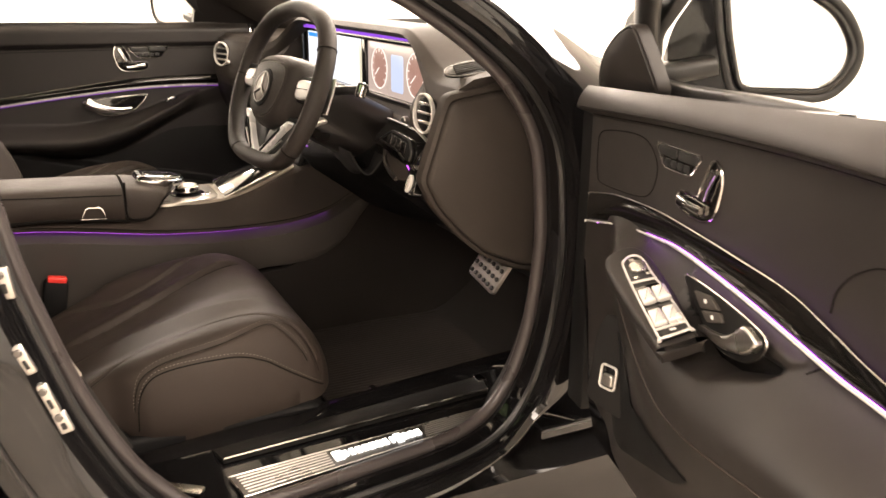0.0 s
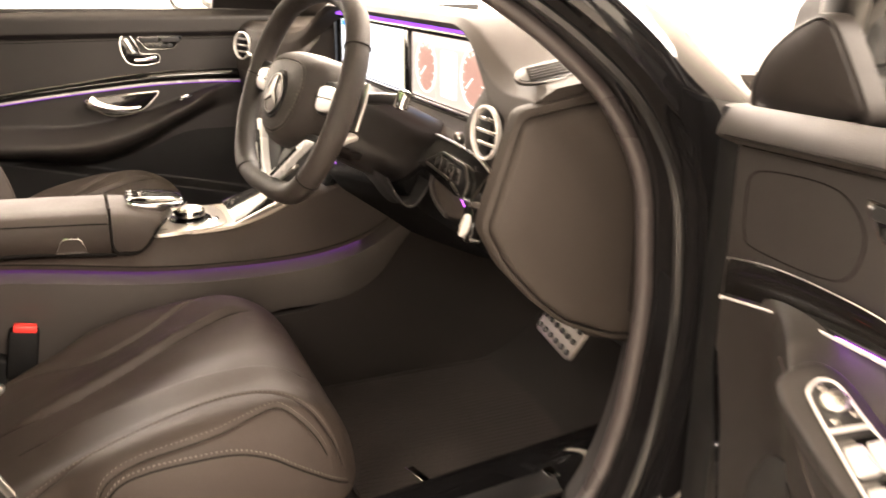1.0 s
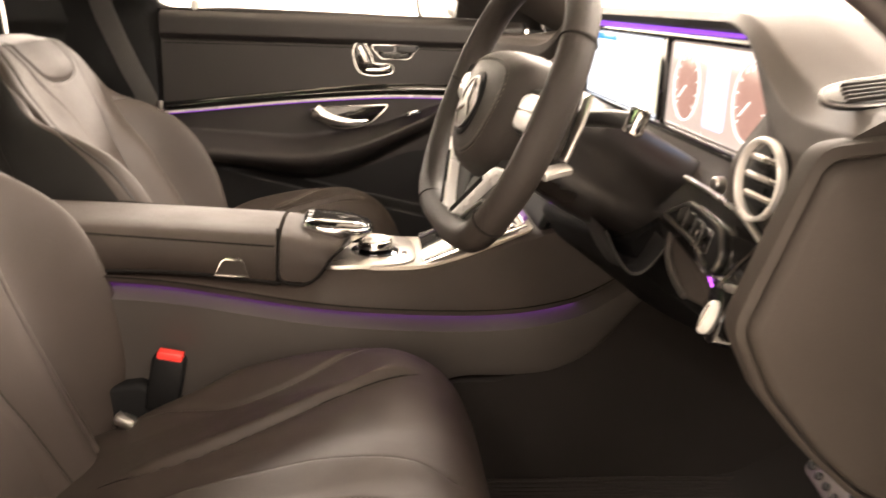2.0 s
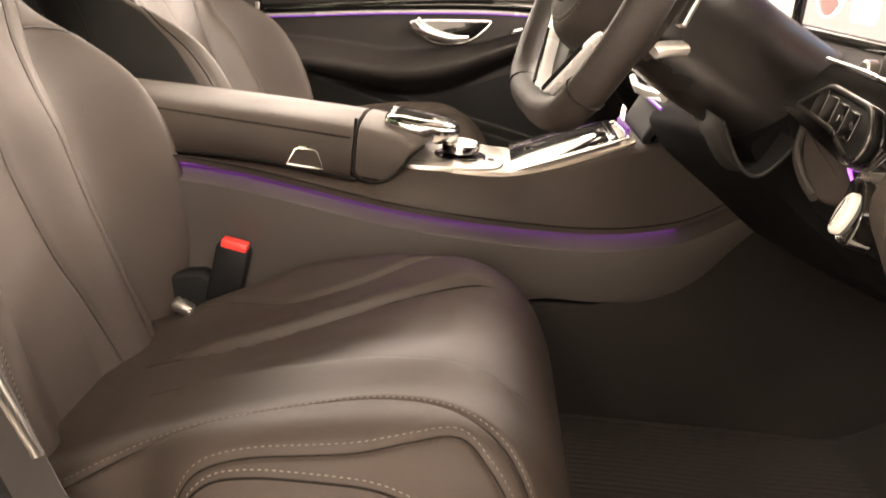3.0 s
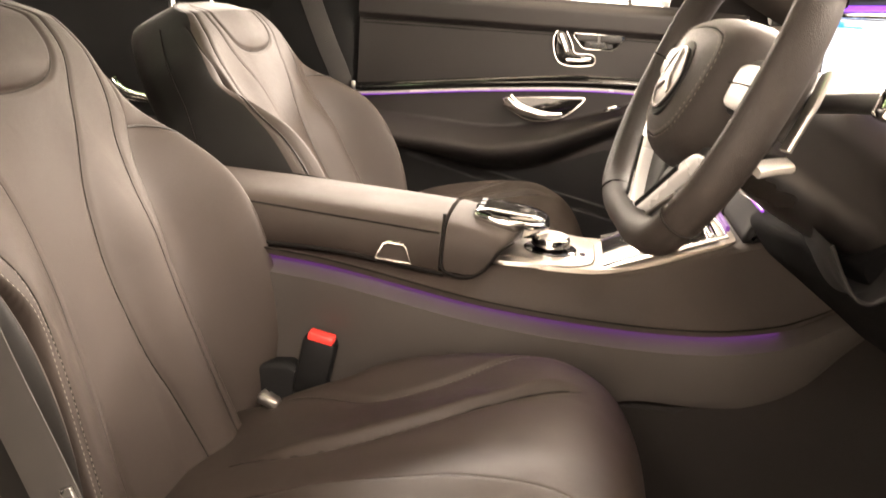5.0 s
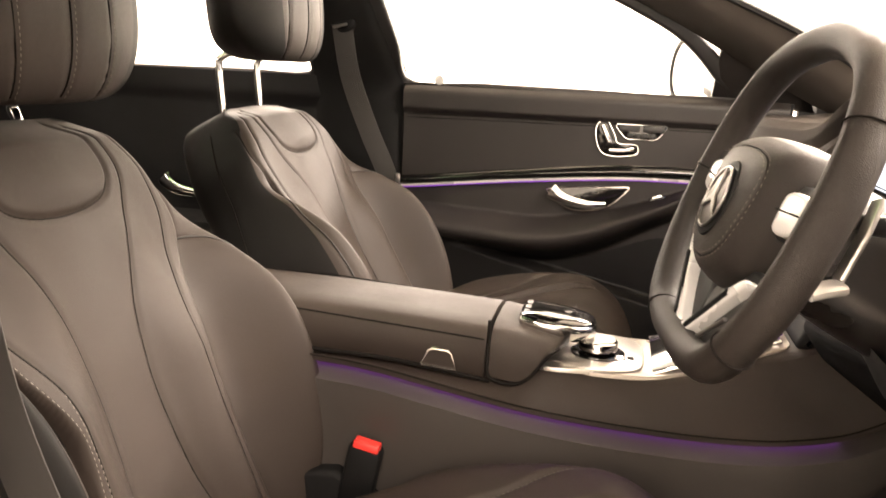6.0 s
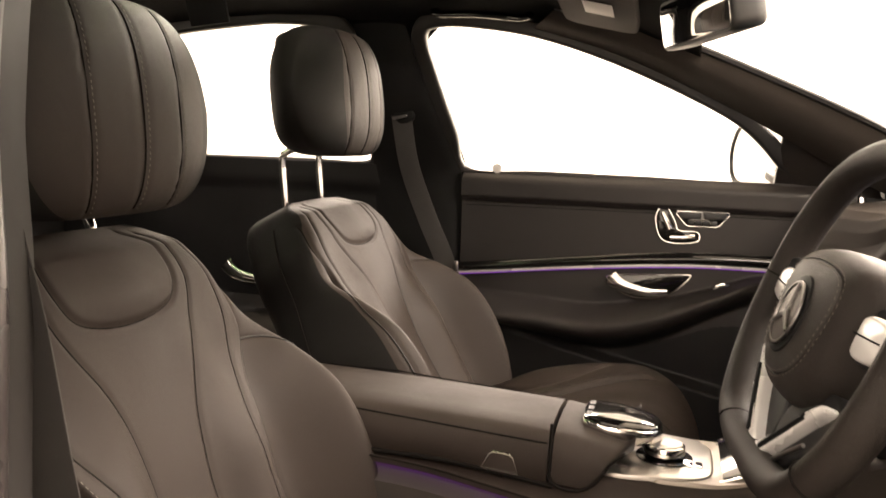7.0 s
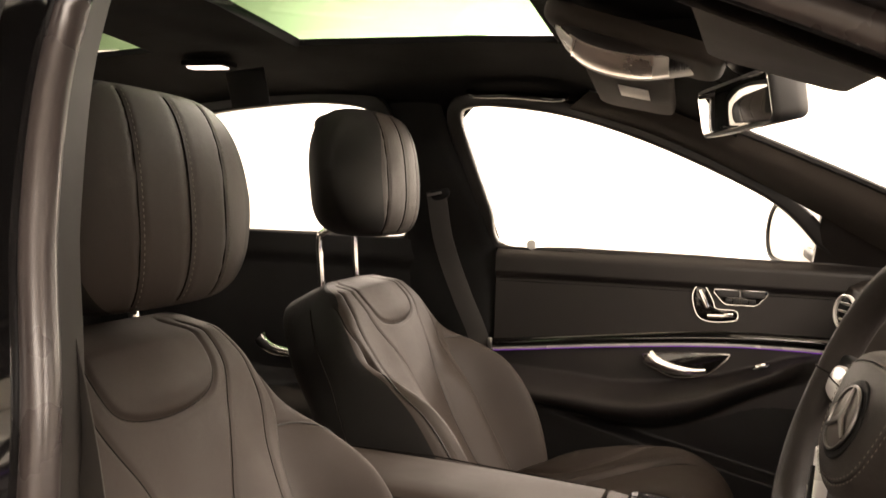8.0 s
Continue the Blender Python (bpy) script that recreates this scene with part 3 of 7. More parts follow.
BAND_LOW = [(-0.20, 0.776), (-0.116, 0.785), (0.10, 0.81), (0.316, 0.829), (0.466, 0.833), (0.60, 0.830), (0.66, 0.828)]
BAND_HIGH = [(-0.20, 0.799), (-0.125, 0.807), (0.10, 0.835), (0.314, 0.857), (0.498, 0.862), (0.60, 0.858), (0.66, 0.856)]


def build_door(driver):
    m = DOOR_OPEN if driver else Matrix.Identity(4)
    XF.append(m)
    y0 = 0.785

    def foot(x):
        if not driver:
            return 0.36
        return interp(x, [(-0.2, 0.44), (0.1, 0.46), (0.38, 0.478), (0.458, 0.488), (0.525, 0.498), (0.549, 0.54), (0.564, 0.626), (0.585, 0.70)])

    face = driver_face if driver else door_face
    front = 0.588 if driver else 0.66

    def belt(x):
        return 1.016 + (0.28 - x) * 0.055 if driver else 1.016

    def draped(poly, lift):
        return pad(poly, [(1.0, -0.004), (1.0, lift * 0.6), (0.985, lift), (0.8, lift), (0.6, lift), (0.4, lift), (0.2, lift), (0.03, lift)], lambda x, z, h: V(x, y0 - face(x, z) - h, z))

    def traced(pts, r, lift, n=10):
        return tube([V(p.x, y0 - face(p.x, p.y) - lift, p.y) for p in cr([V(a, c, 0) for a, c in pts], n)], r, 6)

    def lining_at(u, v):
        x = front - (front + 0.178) * u
        z = foot(x) + (belt(x) - foot(x)) * v
        return (x, y0 - face(x, z) + 0.03 * (1 - sstep(0.0, 0.05, z - foot(x))), z)
    d = part("front_door", grid(lining_at, 240, 240), LEATHER_SIDE, body, "black leather lined door, " + ("standing wide open" if driver else "shut"), 50)
    if not driver:
        # lower lining painted darker for the shade that falls there
        d.data.materials.append(DARK_LEATHER)
        for f in d.data.polygons:
            if f.center.z < interp(f.center.x, [(-0.25, 0.70), (-0.064, 0.672), (0.18, 0.640), (0.30, 0.66), (0.417, 0.70), (0.6, 0.70)]):
                f.material_index = 1
    else:
        # shade inside the hand hole, put into its faces as a darker material
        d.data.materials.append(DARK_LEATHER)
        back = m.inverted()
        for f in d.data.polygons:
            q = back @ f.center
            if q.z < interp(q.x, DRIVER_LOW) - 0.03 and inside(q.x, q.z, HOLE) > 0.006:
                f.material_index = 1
    # outer skin and edges
    ring = [(front + 0.012, 0.72)] + [(x + 0.008, foot(x) - 0.014) for x in ((0.58, 0.564, 0.549, 0.525, 0.46, 0.33, 0.1, -0.1, -0.178) if driver else (0.65, 0.4, 0.1, -0.178))] + [(-0.178, belt(-0.178) - 0.004), (front + 0.012, belt(front) - 0.006)]
    part("door_shell", loft([[V(x - 0.004, y, z) for x, z in ring] for y in (0.789, 0.80, 0.85, 0.865)]), PAINT, d, "black painted door shell")
    if driver:
        # added black box that stands for the darkness of the hinge gap
        part("hinge_gap_filler", box(front + 0.030, y0 + 0.045, 0.74, 0.055, 0.07, 0.50, 0.006), MATT, d, "black filler for the dark gap at the hinge")
    # shoulder seam with twin stitching
    for zz in ((0.948, 0.9405) if not driver else ()):
        cur = [V(0.59 - 0.76 * i / 120, y0 - door_face(0.59 - 0.76 * i / 120, zz - 0.008 * (i / 120) ** 2 * 0.5) - 0.0006, zz - 0.004 * (i / 120) ** 2) for i in range(121)]
        part("seam", tube(cur, 0.0009, 5), SEAM, d)
    if driver:
        part("seam", traced([(0.575, 0.961), (0.365, 0.973), (0.165, 0.979), (0.046, 0.979), (-0.17, 0.975)], 0.0012, 0.0004), SEAM, d)
        part("seam", traced([(0.575, 0.972), (0.365, 0.984), (0.165, 0.990), (0.046, 0.990), (-0.17, 0.986)], 0.0009, 0.0004), SEAM, d)
        part("armrest_piping", traced([(0.45, 0.800), (0.411, 0.795), (0.346, 0.750), (0.268, 0.690), (0.205, 0.674), (0.102, 0.681), (0.052, 0.687), (-0.17, 0.697)], 0.0016, 0.0006), LEATHER, d, "leather piping along the armrest")
        part("speaker_edge", traced([(0.566, 0.905), (0.562, 0.934), (0.53, 0.945), (0.456, 0.951), (0.420, 0.942), (0.402, 0.918), (0.413, 0.886), (0.45, 0.873), (0.545, 0.868), (0.562, 0.878), (0.566, 0.905)], 0.0009, 0.0002), SEAM, d)
        part("panel_arc", traced([(0.083, 0.851), (0.080, 0.871), (0.069, 0.888), (0.052, 0.901), (0.03, 0.910), (-0.02, 0.913), (-0.17, 0.905)], 0.0009, 0.0002), SEAM, d)
        part("armrest_joint", traced([(0.097, 0.785), (0.080, 0.798), (0.062, 0.80)], 0.0009, 0.0002), SEAM, d)
        # a black sheet on the lining paints the pocket's shade; nothing is hollowed
        part("pocket", draped(rpoly([(0.475, 0.69), (0.395, 0.712), (0.362, 0.682), (0.350, 0.632), (0.25, 0.612), (0.185, 0.622), (0.23, 0.592), (0.38, 0.555), (0.445, 0.60)], 0.02), 0.002), MATT, d, "black sheet for the shaded door pocket")
    # gloss band with chrome line
    lo, hi = cr([V(x, 0, z) for x, z in (DRIVER_LOW if driver else BAND_LOW)], 10), cr([V(x, 0, z) for x, z in (DRIVER_HIGH if driver else BAND_HIGH)], 10)

    def band(u, v):
        i = min(len(lo) - 2, int(u * (len(lo) - 1)))
        k = u * (len(lo) - 1) - i
        p = lo[i].lerp(lo[i + 1], k).lerp(hi[i].lerp(hi[i + 1], k), v)
        return (min(p.x, front - 0.011), y0 - 0.004 - (0.002 if driver else 0.012) * math.sin(math.pi * (0.08 + 0.84 * v)), p.z)
    part("trim_band", grid(band, 81, 8), GLOSS, d, "gloss black trim band")
    part("chrome_line", tube([V(min(p.x, front - 0.011), y0 - 0.0078, p.z - 0.0012) for p in lo], 0.0016 if driver else 0.0031, 6), SILVER, d, "thin chrome trim line")
    if driver:
        part("chrome_line", tube([V(min(p.x, front - 0.011), y0 - 0.005, p.z + 0.001) for p in hi], 0.0009, 6), SATIN, d, "thin chrome trim line")
    part("light_guide", tube([V(min(p.x, front - 0.015), y0 - (0.0015 if driver else 0.003), p.z - (0.0032 if driver else 0.0052)) for p in lo[:-3]], 0.0012 if driver else 0.0016, 5), PURPLE_DOOR if driver else PURPLE_DIM, d, "glowing violet light guide")
    # inner pull handle in its shell
    out = [(-0.086, 0.022), (-0.03, 0.026), (0.05, 0.027), (0.086, 0.027), (0.088, 0.022), (0.075, 0.008), (0.05, -0.012), (0.015, -0.024), (-0.03, -0.024), (-0.06, -0.012), (-0.078, 0.004), (-0.088, 0.016)]
    oc = [(p.x, p.y) for p in cr([V(a, b, 0) for a, b in out], 5, True)]
    inward = axes((0.256, y0 - 0.009, 0.778), (1, 0, 0.06), (0, 0, 1))
    if driver:
        inward = axes((0.214, y0 - 0.014, 0.793), (1, 0, 0.11), (0, 0, 1)) @ Matrix.Scale(0.85, 4)
    if driver:
        inward = axes((0.214, y0 - 0.014, 0.793), (1, 0, 0.11), (0, 0, 1))
        leaf = [(0.078, 0.016), (0.060, 0.0215), (0.0, 0.0235), (-0.050, 0.0215), (-0.068, 0.018), (-0.073, 0.010), (-0.066, -0.006), (-0.046, -0.022), (-0.015, -0.030), (0.013, -0.028), (0.047, -0.008)]
        oc = [(p.x, p.y) for p in cr([V(a, b, 0) for a, b in leaf], 5, True)]
    part("handle_dish", prism(oc, 0.004, inward @ Matrix.Translation((0, 0, 0.002)), 0.001), MATT if driver else GLOSS, d, "dark handle recess")
    part("handle_ring", sweep([inward @ V(a, b, 0.004) for a, b in oc], circ(0.0015 if driver else 0.0024, 6), inward.to_3x3() @ V(0, 0, 1), True), CHROME, d, "chrome handle surround")
    if driver:
        blade = [(0.028, -0.018), (0.008, -0.0155), (-0.012, -0.009), (-0.030, 0.004), (-0.043, 0.019), (-0.062, 0.0165), (-0.069, 0.010), (-0.060, -0.004), (-0.042, -0.015), (-0.014, -0.0225), (0.012, -0.0225)]
        part("pull_handle", prism([(p.x, p.y) for p in cr([V(a, b, 0) for a, b in blade], 4, True)], 0.008, inward @ Matrix.Translation((0, 0, 0.006)), 0.004, 0.002), SATIN, d, "satin silver pull lever")
        for kq in (((0.053, 0.012), (0.022, 0.0195), (0.002, 0.0120), (0.036, -0.0015)), ((0.034, -0.0035), (0.0005, 0.0100), (-0.007, 0.002), (0.020, -0.0110))):
            part("door_lock_key", prism(rpoly(kq, 0.003), 0.005, inward @ Matrix.Translation((0, 0, 0.004)), 0.001), GREY_PLASTIC, d, "dark grey lock key")
            kx, kz = sum(a for a, _ in kq) / 4, sum(b for _, b in kq) / 4
            part("key_mark", prism([(kx + a, kz + b) for a, b in circ(0.0026, 10)], 0.0006, inward @ Matrix.Translation((0, 0, 0.009)), 0.0002), WHITE, d)
    else:
        lev = cr([V(-0.082, 0.019, 0.006), V(-0.066, 0.007, 0.009), V(-0.036, -0.005, 0.010), V(0.006, -0.013, 0.009), V(0.040, -0.012, 0.006)], 6)
        part("pull_handle", sweep([inward @ p for p in lev], [(a * 0.013, b * 0.004) for a, b in circ(1, 10)], inward.to_3x3() @ V(0, 0, 1), False, True, lambda s: 1.35 - 0.85 * s), CHROME, d, "polished chrome pull lever")
    # seat adjuster shaped like a small seat
    sa = axes((0.282, y0 + 0.001, 0.911), (1, 0, 0.02), (0, 0, 1)) @ Matrix.Scale(0.9 if driver else 1.0, 4)
    plate = [(-0.012, 0.040), (0.004, 0.043), (0.022, 0.012), (0.03, -0.006), (0.066, -0.008), (0.074, -0.018), (0.068, -0.030), (0.03, -0.035), (0.0, -0.030), (-0.014, -0.012), (-0.02, 0.02)]
    plate = [(-a, b) for a, b in plate]
    pc = [(-p.x, p.y) for p in cr([V(a, b, 0) for a, b in plate], 4, True)]
    pl_m = sa
    part("adjuster_plate", prism(pc, 0.003, pl_m, 0.001), GLOSS, d, "gloss black adjuster plate")
    part("adjuster_rim", sweep([pl_m @ V(a, b, 0.0035) for a, b in pc], circ(0.0016, 6), pl_m.to_3x3() @ V(0, 0, 1), True), CHROME, d, "chrome plate rim")
    part("adjuster_knob", sweep([pl_m @ V(*p) for p in ((-0.006, 0.032, 0.007), (0.004, 0.012, 0.009), (0.011, -0.004, 0.008))], rrect(0.011, 0.006, 0.0025, 2), pl_m.to_3x3() @ V(0, 0, 1)), CHROME, d, "silver backrest adjuster")
    part("adjuster_knob", sweep([pl_m @ V(*p) for p in ((0.012, -0.022, 0.008), (0.04, -0.021, 0.010), (0.064, -0.019, 0.008))], rrect(0.012, 0.006, 0.0025, 2), pl_m.to_3x3() @ V(0, 0, 1)), CHROME, d, "silver cushion adjuster")
    # memory keys
    mk = axes((0.356, y0 + 0.001, 0.938), (1, 0, 0.01), (0, 0, 1)) @ Matrix.Scale(0.86, 4) if driver else axes((0.36, y0 + 0.001, 0.932), (1, 0, 0.01), (0, 0, 1))
    tr = [(-0.053, 0.016), (0.053, 0.016), (0.055, 0.010), (0.036, -0.012), (0.028, -0.016), (-0.028, -0.016), (-0.036, -0.012), (-0.055, 0.010)]
    part("memory_plate", prism(tr, 0.003, mk, 0.001), GLOSS, d, "gloss black memory key plate")
    part("memory_rim", sweep([mk @ V(a, b, 0.0032) for a, b in tr], circ(0.0014, 6), mk.to_3x3() @ V(0, 0, 1), True), CHROME, d, "chrome rim round the keys")
    for k, xx in enumerate((-0.024, -0.008, 0.008, 0.024)):
        part("memory_key", prism([(xx + a, -0.008 + b) for a, b in rrect(0.013, 0.010, 0.002, 2)], 0.0045, mk, 0.0008), PLASTIC, d)
    for xx in (-0.026, 0.026):
        part("heater_key", prism([(xx + a, 0.007 + b) for a, b in rrect(0.046, 0.013, 0.002, 2)], 0.0045, mk, 0.0008), PLASTIC, d)
    # window frame, glass and corner cover
    XF.append(m @ Matrix.Translation((0, 0.035 if driver else 0.0, 0)))
    part("window_frame", sweep(side_curve(FRONT_GLASS, 0.012), rrect(0.034, 0.028, 0.008, 3), (0, -1, 0), True), RUBBER, d, "black window frame with rubber")
    pane = side_curve(FRONT_GLASS, 0.004, -0.012)
    part("window_pane", (pane, [tuple(range(len(pane)))]), GLASS, d, "clear side window pane").visible_shadow = False
    XF.pop()
    if driver:
        frame_corner = rpoly([(0.60, 0.99), (0.50, 0.99), (0.50, 1.07), (0.40, 1.155), (0.44, 1.17), (0.57, 1.09)], 0.01)
        part("frame_corner", prism(frame_corner, 0.02, axes((0, 0.835, 0), (1, 0, 0), (0, 0, 1)), 0.004), PLASTIC, d, "black corner of the window frame")
        cov = rpoly([(0.592, 0.985), (0.590, 1.012), (0.560, 1.046), (0.514, 1.073), (0.460, 1.092), (0.438, 1.05), (0.417, 1.003)], 0.022)
        part("corner_cover", pad(cov, [(1.0, -0.010), (1.0, 0.004), (0.985, 0.008), (0.93, 0.009), (0.90, 0.006), (0.87, 0.009), (0.6, 0.012), (0.3, 0.013), (0.02, 0.013)], lambda x, z, h: V(x, 0.800 - 0.25 * (z - 1.0) - h, z)), LEATHER_SIDE, d, "leather covered window corner with a tweeter")
    else:
        cov = [(0.50, 1.010), (0.72, 0.990), (0.71, 1.02), (0.63, 1.075), (0.56, 1.110), (0.505, 1.125)]
        cc = [V(x, tumble(z) - 0.012, z) for x, z in cov]
        part("corner_cover", loft([[p + V(0, 0.03, 0) for p in cc], cc, [p * 0.9 + sum(cc, V(0, 0, 0)) / len(cc) * 0.1 + V(0, -0.006, 0) for p in cc]]), LEATHER_SIDE, d, "leather covered window corner")
    # mirror
    mm = axes((0.50, 0.985, 1.062), (-0.35, 0.94, 0), (0, 0, 1)) if driver else axes((0.478, 0.985, 1.070), (-0.35, 0.94, 0), (0, 0, 1)) @ Matrix.Scale(1.2, 4)
    outl = [(p.x, p.y) for p in cr([V(a, b, 0) for a, b in ((-0.11, -0.03), (-0.105, 0.045), (-0.06, 0.068), (0.05, 0.066), (0.10, 0.04), (0.115, -0.01), (0.09, -0.052), (0.0, -0.062), (-0.085, -0.058))], 5, True)]
    if driver:
        outl = rpoly([(-0.072, 0.088), (-0.057, 0.0), (-0.036, -0.074), (0.092, -0.075), (0.123, -0.042), (0.128, -0.004), (0.100, 0.044), (0.03, 0.088)], 0.024)
        inner = rpoly([(-0.114, -0.069), (-0.128, -0.010), (-0.120, 0.020), (-0.100, 0.052), (-0.085, 0.075), (-0.055, 0.085), (-0.050, 0.0), (-0.020, -0.074)], 0.012)
        part("mirror_neck", prism(inner, 0.05, mm @ Matrix.Translation((0, 0, -0.004)), 0.010), PAINT, d, "glossy black inner part of the mirror housing")
        for kk in (0.012, -0.002, -0.016, -0.034):
            part("neck_rib", tube([mm @ V(-0.118, kk, 0.047), mm @ V(-0.10, kk + 0.001, 0.0475), mm @ V(-0.075, kk + 0.001, 0.0465)], 0.0022, 6), PAINT, d)
    rings = []
    for k, zz in ((1.0, 0.0), (1.05, 0.012), (1.04, 0.03), (0.92, 0.06), (0.70, 0.085), (0.30, 0.098)):
        ca = sum(p[0] for p in outl) / len(outl)
        rings.append([mm @ V(ca + (a - ca) * k, b * k, zz) for a, b in outl])
    part("door_mirror", loft(rings), PAINT, d, "black painted door mirror housing")
    part("mirror_rim", sweep([mm @ V(a, b, -0.001) for a, b in outl], rrect(0.012, 0.016, 0.004, 2), mm.to_3x3() @ V(0, 0, 1), True), PLASTIC, d)
    if driver:
        part("mirror_lip", sweep([mm @ V(a, b, -0.006) for a, b in inset(outl, 0.011)], rrect(0.010, 0.012, 0.004, 2), mm.to_3x3() @ V(0, 0, 1), True), PAINT, d, "glossy black mirror lip")
    part("mirror_glass", prism(inset(outl, 0.014 if driver else 0.006), 0.002, mm @ Matrix.Translation((0, 0, -0.004)), 0.0005), MIRROR, d, "silvered mirror glass")
    part("mirror_foot", sweep([V(0.55, 0.835, 1.02), V(0.53, 0.87, 1.02), V(0.52, 0.92, 1.03)], rrect(0.06, 0.026, 0.01), (0, 0, 1)), PLASTIC, d)
    # window switches
    zt = lambda x: interp(x, [(0.2, 0.735), (0.28, 0.757), (0.40, 0.791), (0.47, 0.815)])
    if driver:
        sw = axes((0.322, 0.749, 0.793), (-1, -0.16, -0.33), (0.1, -1, -0.34))
        pod = [(p.x, p.y) for p in cr([V(a, b, 0) for a, b in ((-0.084, 0.010), (-0.078, 0.034), (-0.055, 0.045), (0.02, 0.040), (0.100, 0.029), (0.105, 0.024), (0.103, -0.014), (0.098, -0.018), (0.0, -0.016), (-0.05, -0.012), (-0.075, -0.004))], 4, True)]
        part("switch_pod", prism(pod, 0.017, sw @ Matrix.Translation((0, 0, -0.010)), 0.006), LEATHER_SIDE, d, "black switch pod on the armrest")
        keyline = [(p.x, p.y) for p in cr([V(a, b, 0) for a, b in ((-0.059, 0.013), (-0.053, 0.0225), (-0.040, 0.0265), (0.02, 0.0265), (0.088, 0.0245), (0.0905, 0.022), (0.0875, -0.010), (0.085, -0.0125), (0.03, -0.0085), (-0.014, -0.0035), (-0.045, -0.001), (-0.056, 0.004))], 4, True)]
        part("switch_plate", prism(keyline, 0.004, sw @ Matrix.Translation((0, 0, 0.006)), 0.001), PLASTIC, d, "black window switch plate")
        part("switch_frame", sweep([sw @ V(a, b, 0.0105) for a, b in inset(keyline, 0.001)], circ(0.0016, 6), sw.to_3x3() @ V(0, 0, 1), True), SILVER, d, "silver window switch frame")
        part("mirror_knob", prism([(-0.033 + a, 0.0105 + b) for a, b in circ(0.0105, 20)], 0.006, sw @ Matrix.Translation((0, 0, 0.010)), 0.002, 0.001), SATIN, d, "round silver mirror knob")
        for a, b in ((-0.050, 0.013), (-0.017, 0.017), (-0.020, 0.0015)):
            part("mirror_key", prism([(a + p, b + q) for p, q in rrect(0.004, 0.006, 0.001, 2)], 0.001, sw @ Matrix.Translation((0, 0, 0.010)), 0.0003), SATIN, d)
        part("frame_bar", sweep([sw @ V(-0.009, 0.0255, 0.011), sw @ V(-0.008, 0.010, 0.0112), sw @ V(-0.007, -0.0045, 0.011)], rrect(0.004, 0.002, 0.0008, 2), sw.to_3x3() @ V(0, 0, 1)), SILVER, d)
        part("frame_bar", sweep([sw @ V(0.0755, 0.0250, 0.011), sw @ V(0.0750, 0.010, 0.0112), sw @ V(0.0735, -0.0115, 0.011)], rrect(0.004, 0.002, 0.0008, 2), sw.to_3x3() @ V(0, 0, 1)), SILVER, d)
        for a0, a1 in ((0.010, 0.034), (0.047, 0.072)):
            part("switch_well", prism([(a0 - 0.009, 0.0245), (a0 - 0.009, -0.006), (a1, -0.0095), (a1, 0.0240)], 0.0012, sw @ Matrix.Translation((0, 0, 0.010)), 0.0003), GLOSS, d)
            for b0, b1 in ((0.0085, 0.0235), (-0.0085, 0.0075)):
                part("window_switch", prism(rpoly([(a0, b0 + 0.0005), (a1, b0 - 0.001), (a1, b1), (a0, b1)], 0.003), 0.0075, sw @ Matrix.Translation((0, 0, 0.010)), 0.0035), SILVER, d, "silver window switch")
        part("lock_key", prism(rpoly([(0.078, 0.022), (0.088, 0.0215), (0.0855, -0.010), (0.0765, -0.0095)], 0.002), 0.002, sw @ Matrix.Translation((0, 0, 0.010)), 0.0006), PLASTIC, d, "black child lock key")
        part("key_mark", prism([(0.0815 + a, 0.006 + b) for a, b in rrect(0.003, 0.007, 0.001, 2)], 0.0006, sw @ Matrix.Translation((0, 0, 0.012)), 0.0002), WHITE, d)
        bt = axes((0.400, y0 - face(0.400, 0.645) - 0.012, 0.645), (1, -0.4, 0), (0, 0.15, 1))
        part("boot_plate", prism(rpoly([(-0.036, 0.075), (0.022, 0.082), (0.034, 0.05), (0.034, -0.040), (-0.030, -0.050)], 0.012), 0.004, bt @ Matrix.Translation((0, 0, -0.004)), 0.002), DARK_LEATHER, d, "dark recess round the boot switch")
        part("boot_switch", sweep([bt @ V(a, b, 0.003) for a, b in rrect(0.025, 0.031, 0.005, 3)], rrect(0.0032, 0.004, 0.0015, 2), bt.to_3x3() @ V(0, 0, 1), True), SILVER, d, "silver framed boot switch")
        part("boot_well", prism(rrect(0.023, 0.029, 0.004, 2), 0.0012, bt, 0.0003), GLOSS, d)
        part("boot_key", prism([(a, b - 0.004) for a, b in rrect(0.017, 0.016, 0.003, 2)], 0.005, bt, 0.002), SATIN, d, "silver boot key")
    else:
        sw = axes((0.405, 0.728, 0.795), (-1, -0.1, -0.28), (0.1, -1, 0.1))
        part("switch_well", prism(rrect(0.036, 0.022, 0.003, 2), 0.004, sw, 0.001), GLOSS, d)
        part("window_switch", prism(rrect(0.024, 0.015, 0.003, 2), 0.009, sw, 0.003), CHROME, d, "chrome window switch")
    XF.pop()
    return d


build_door(True)
build_door(False)


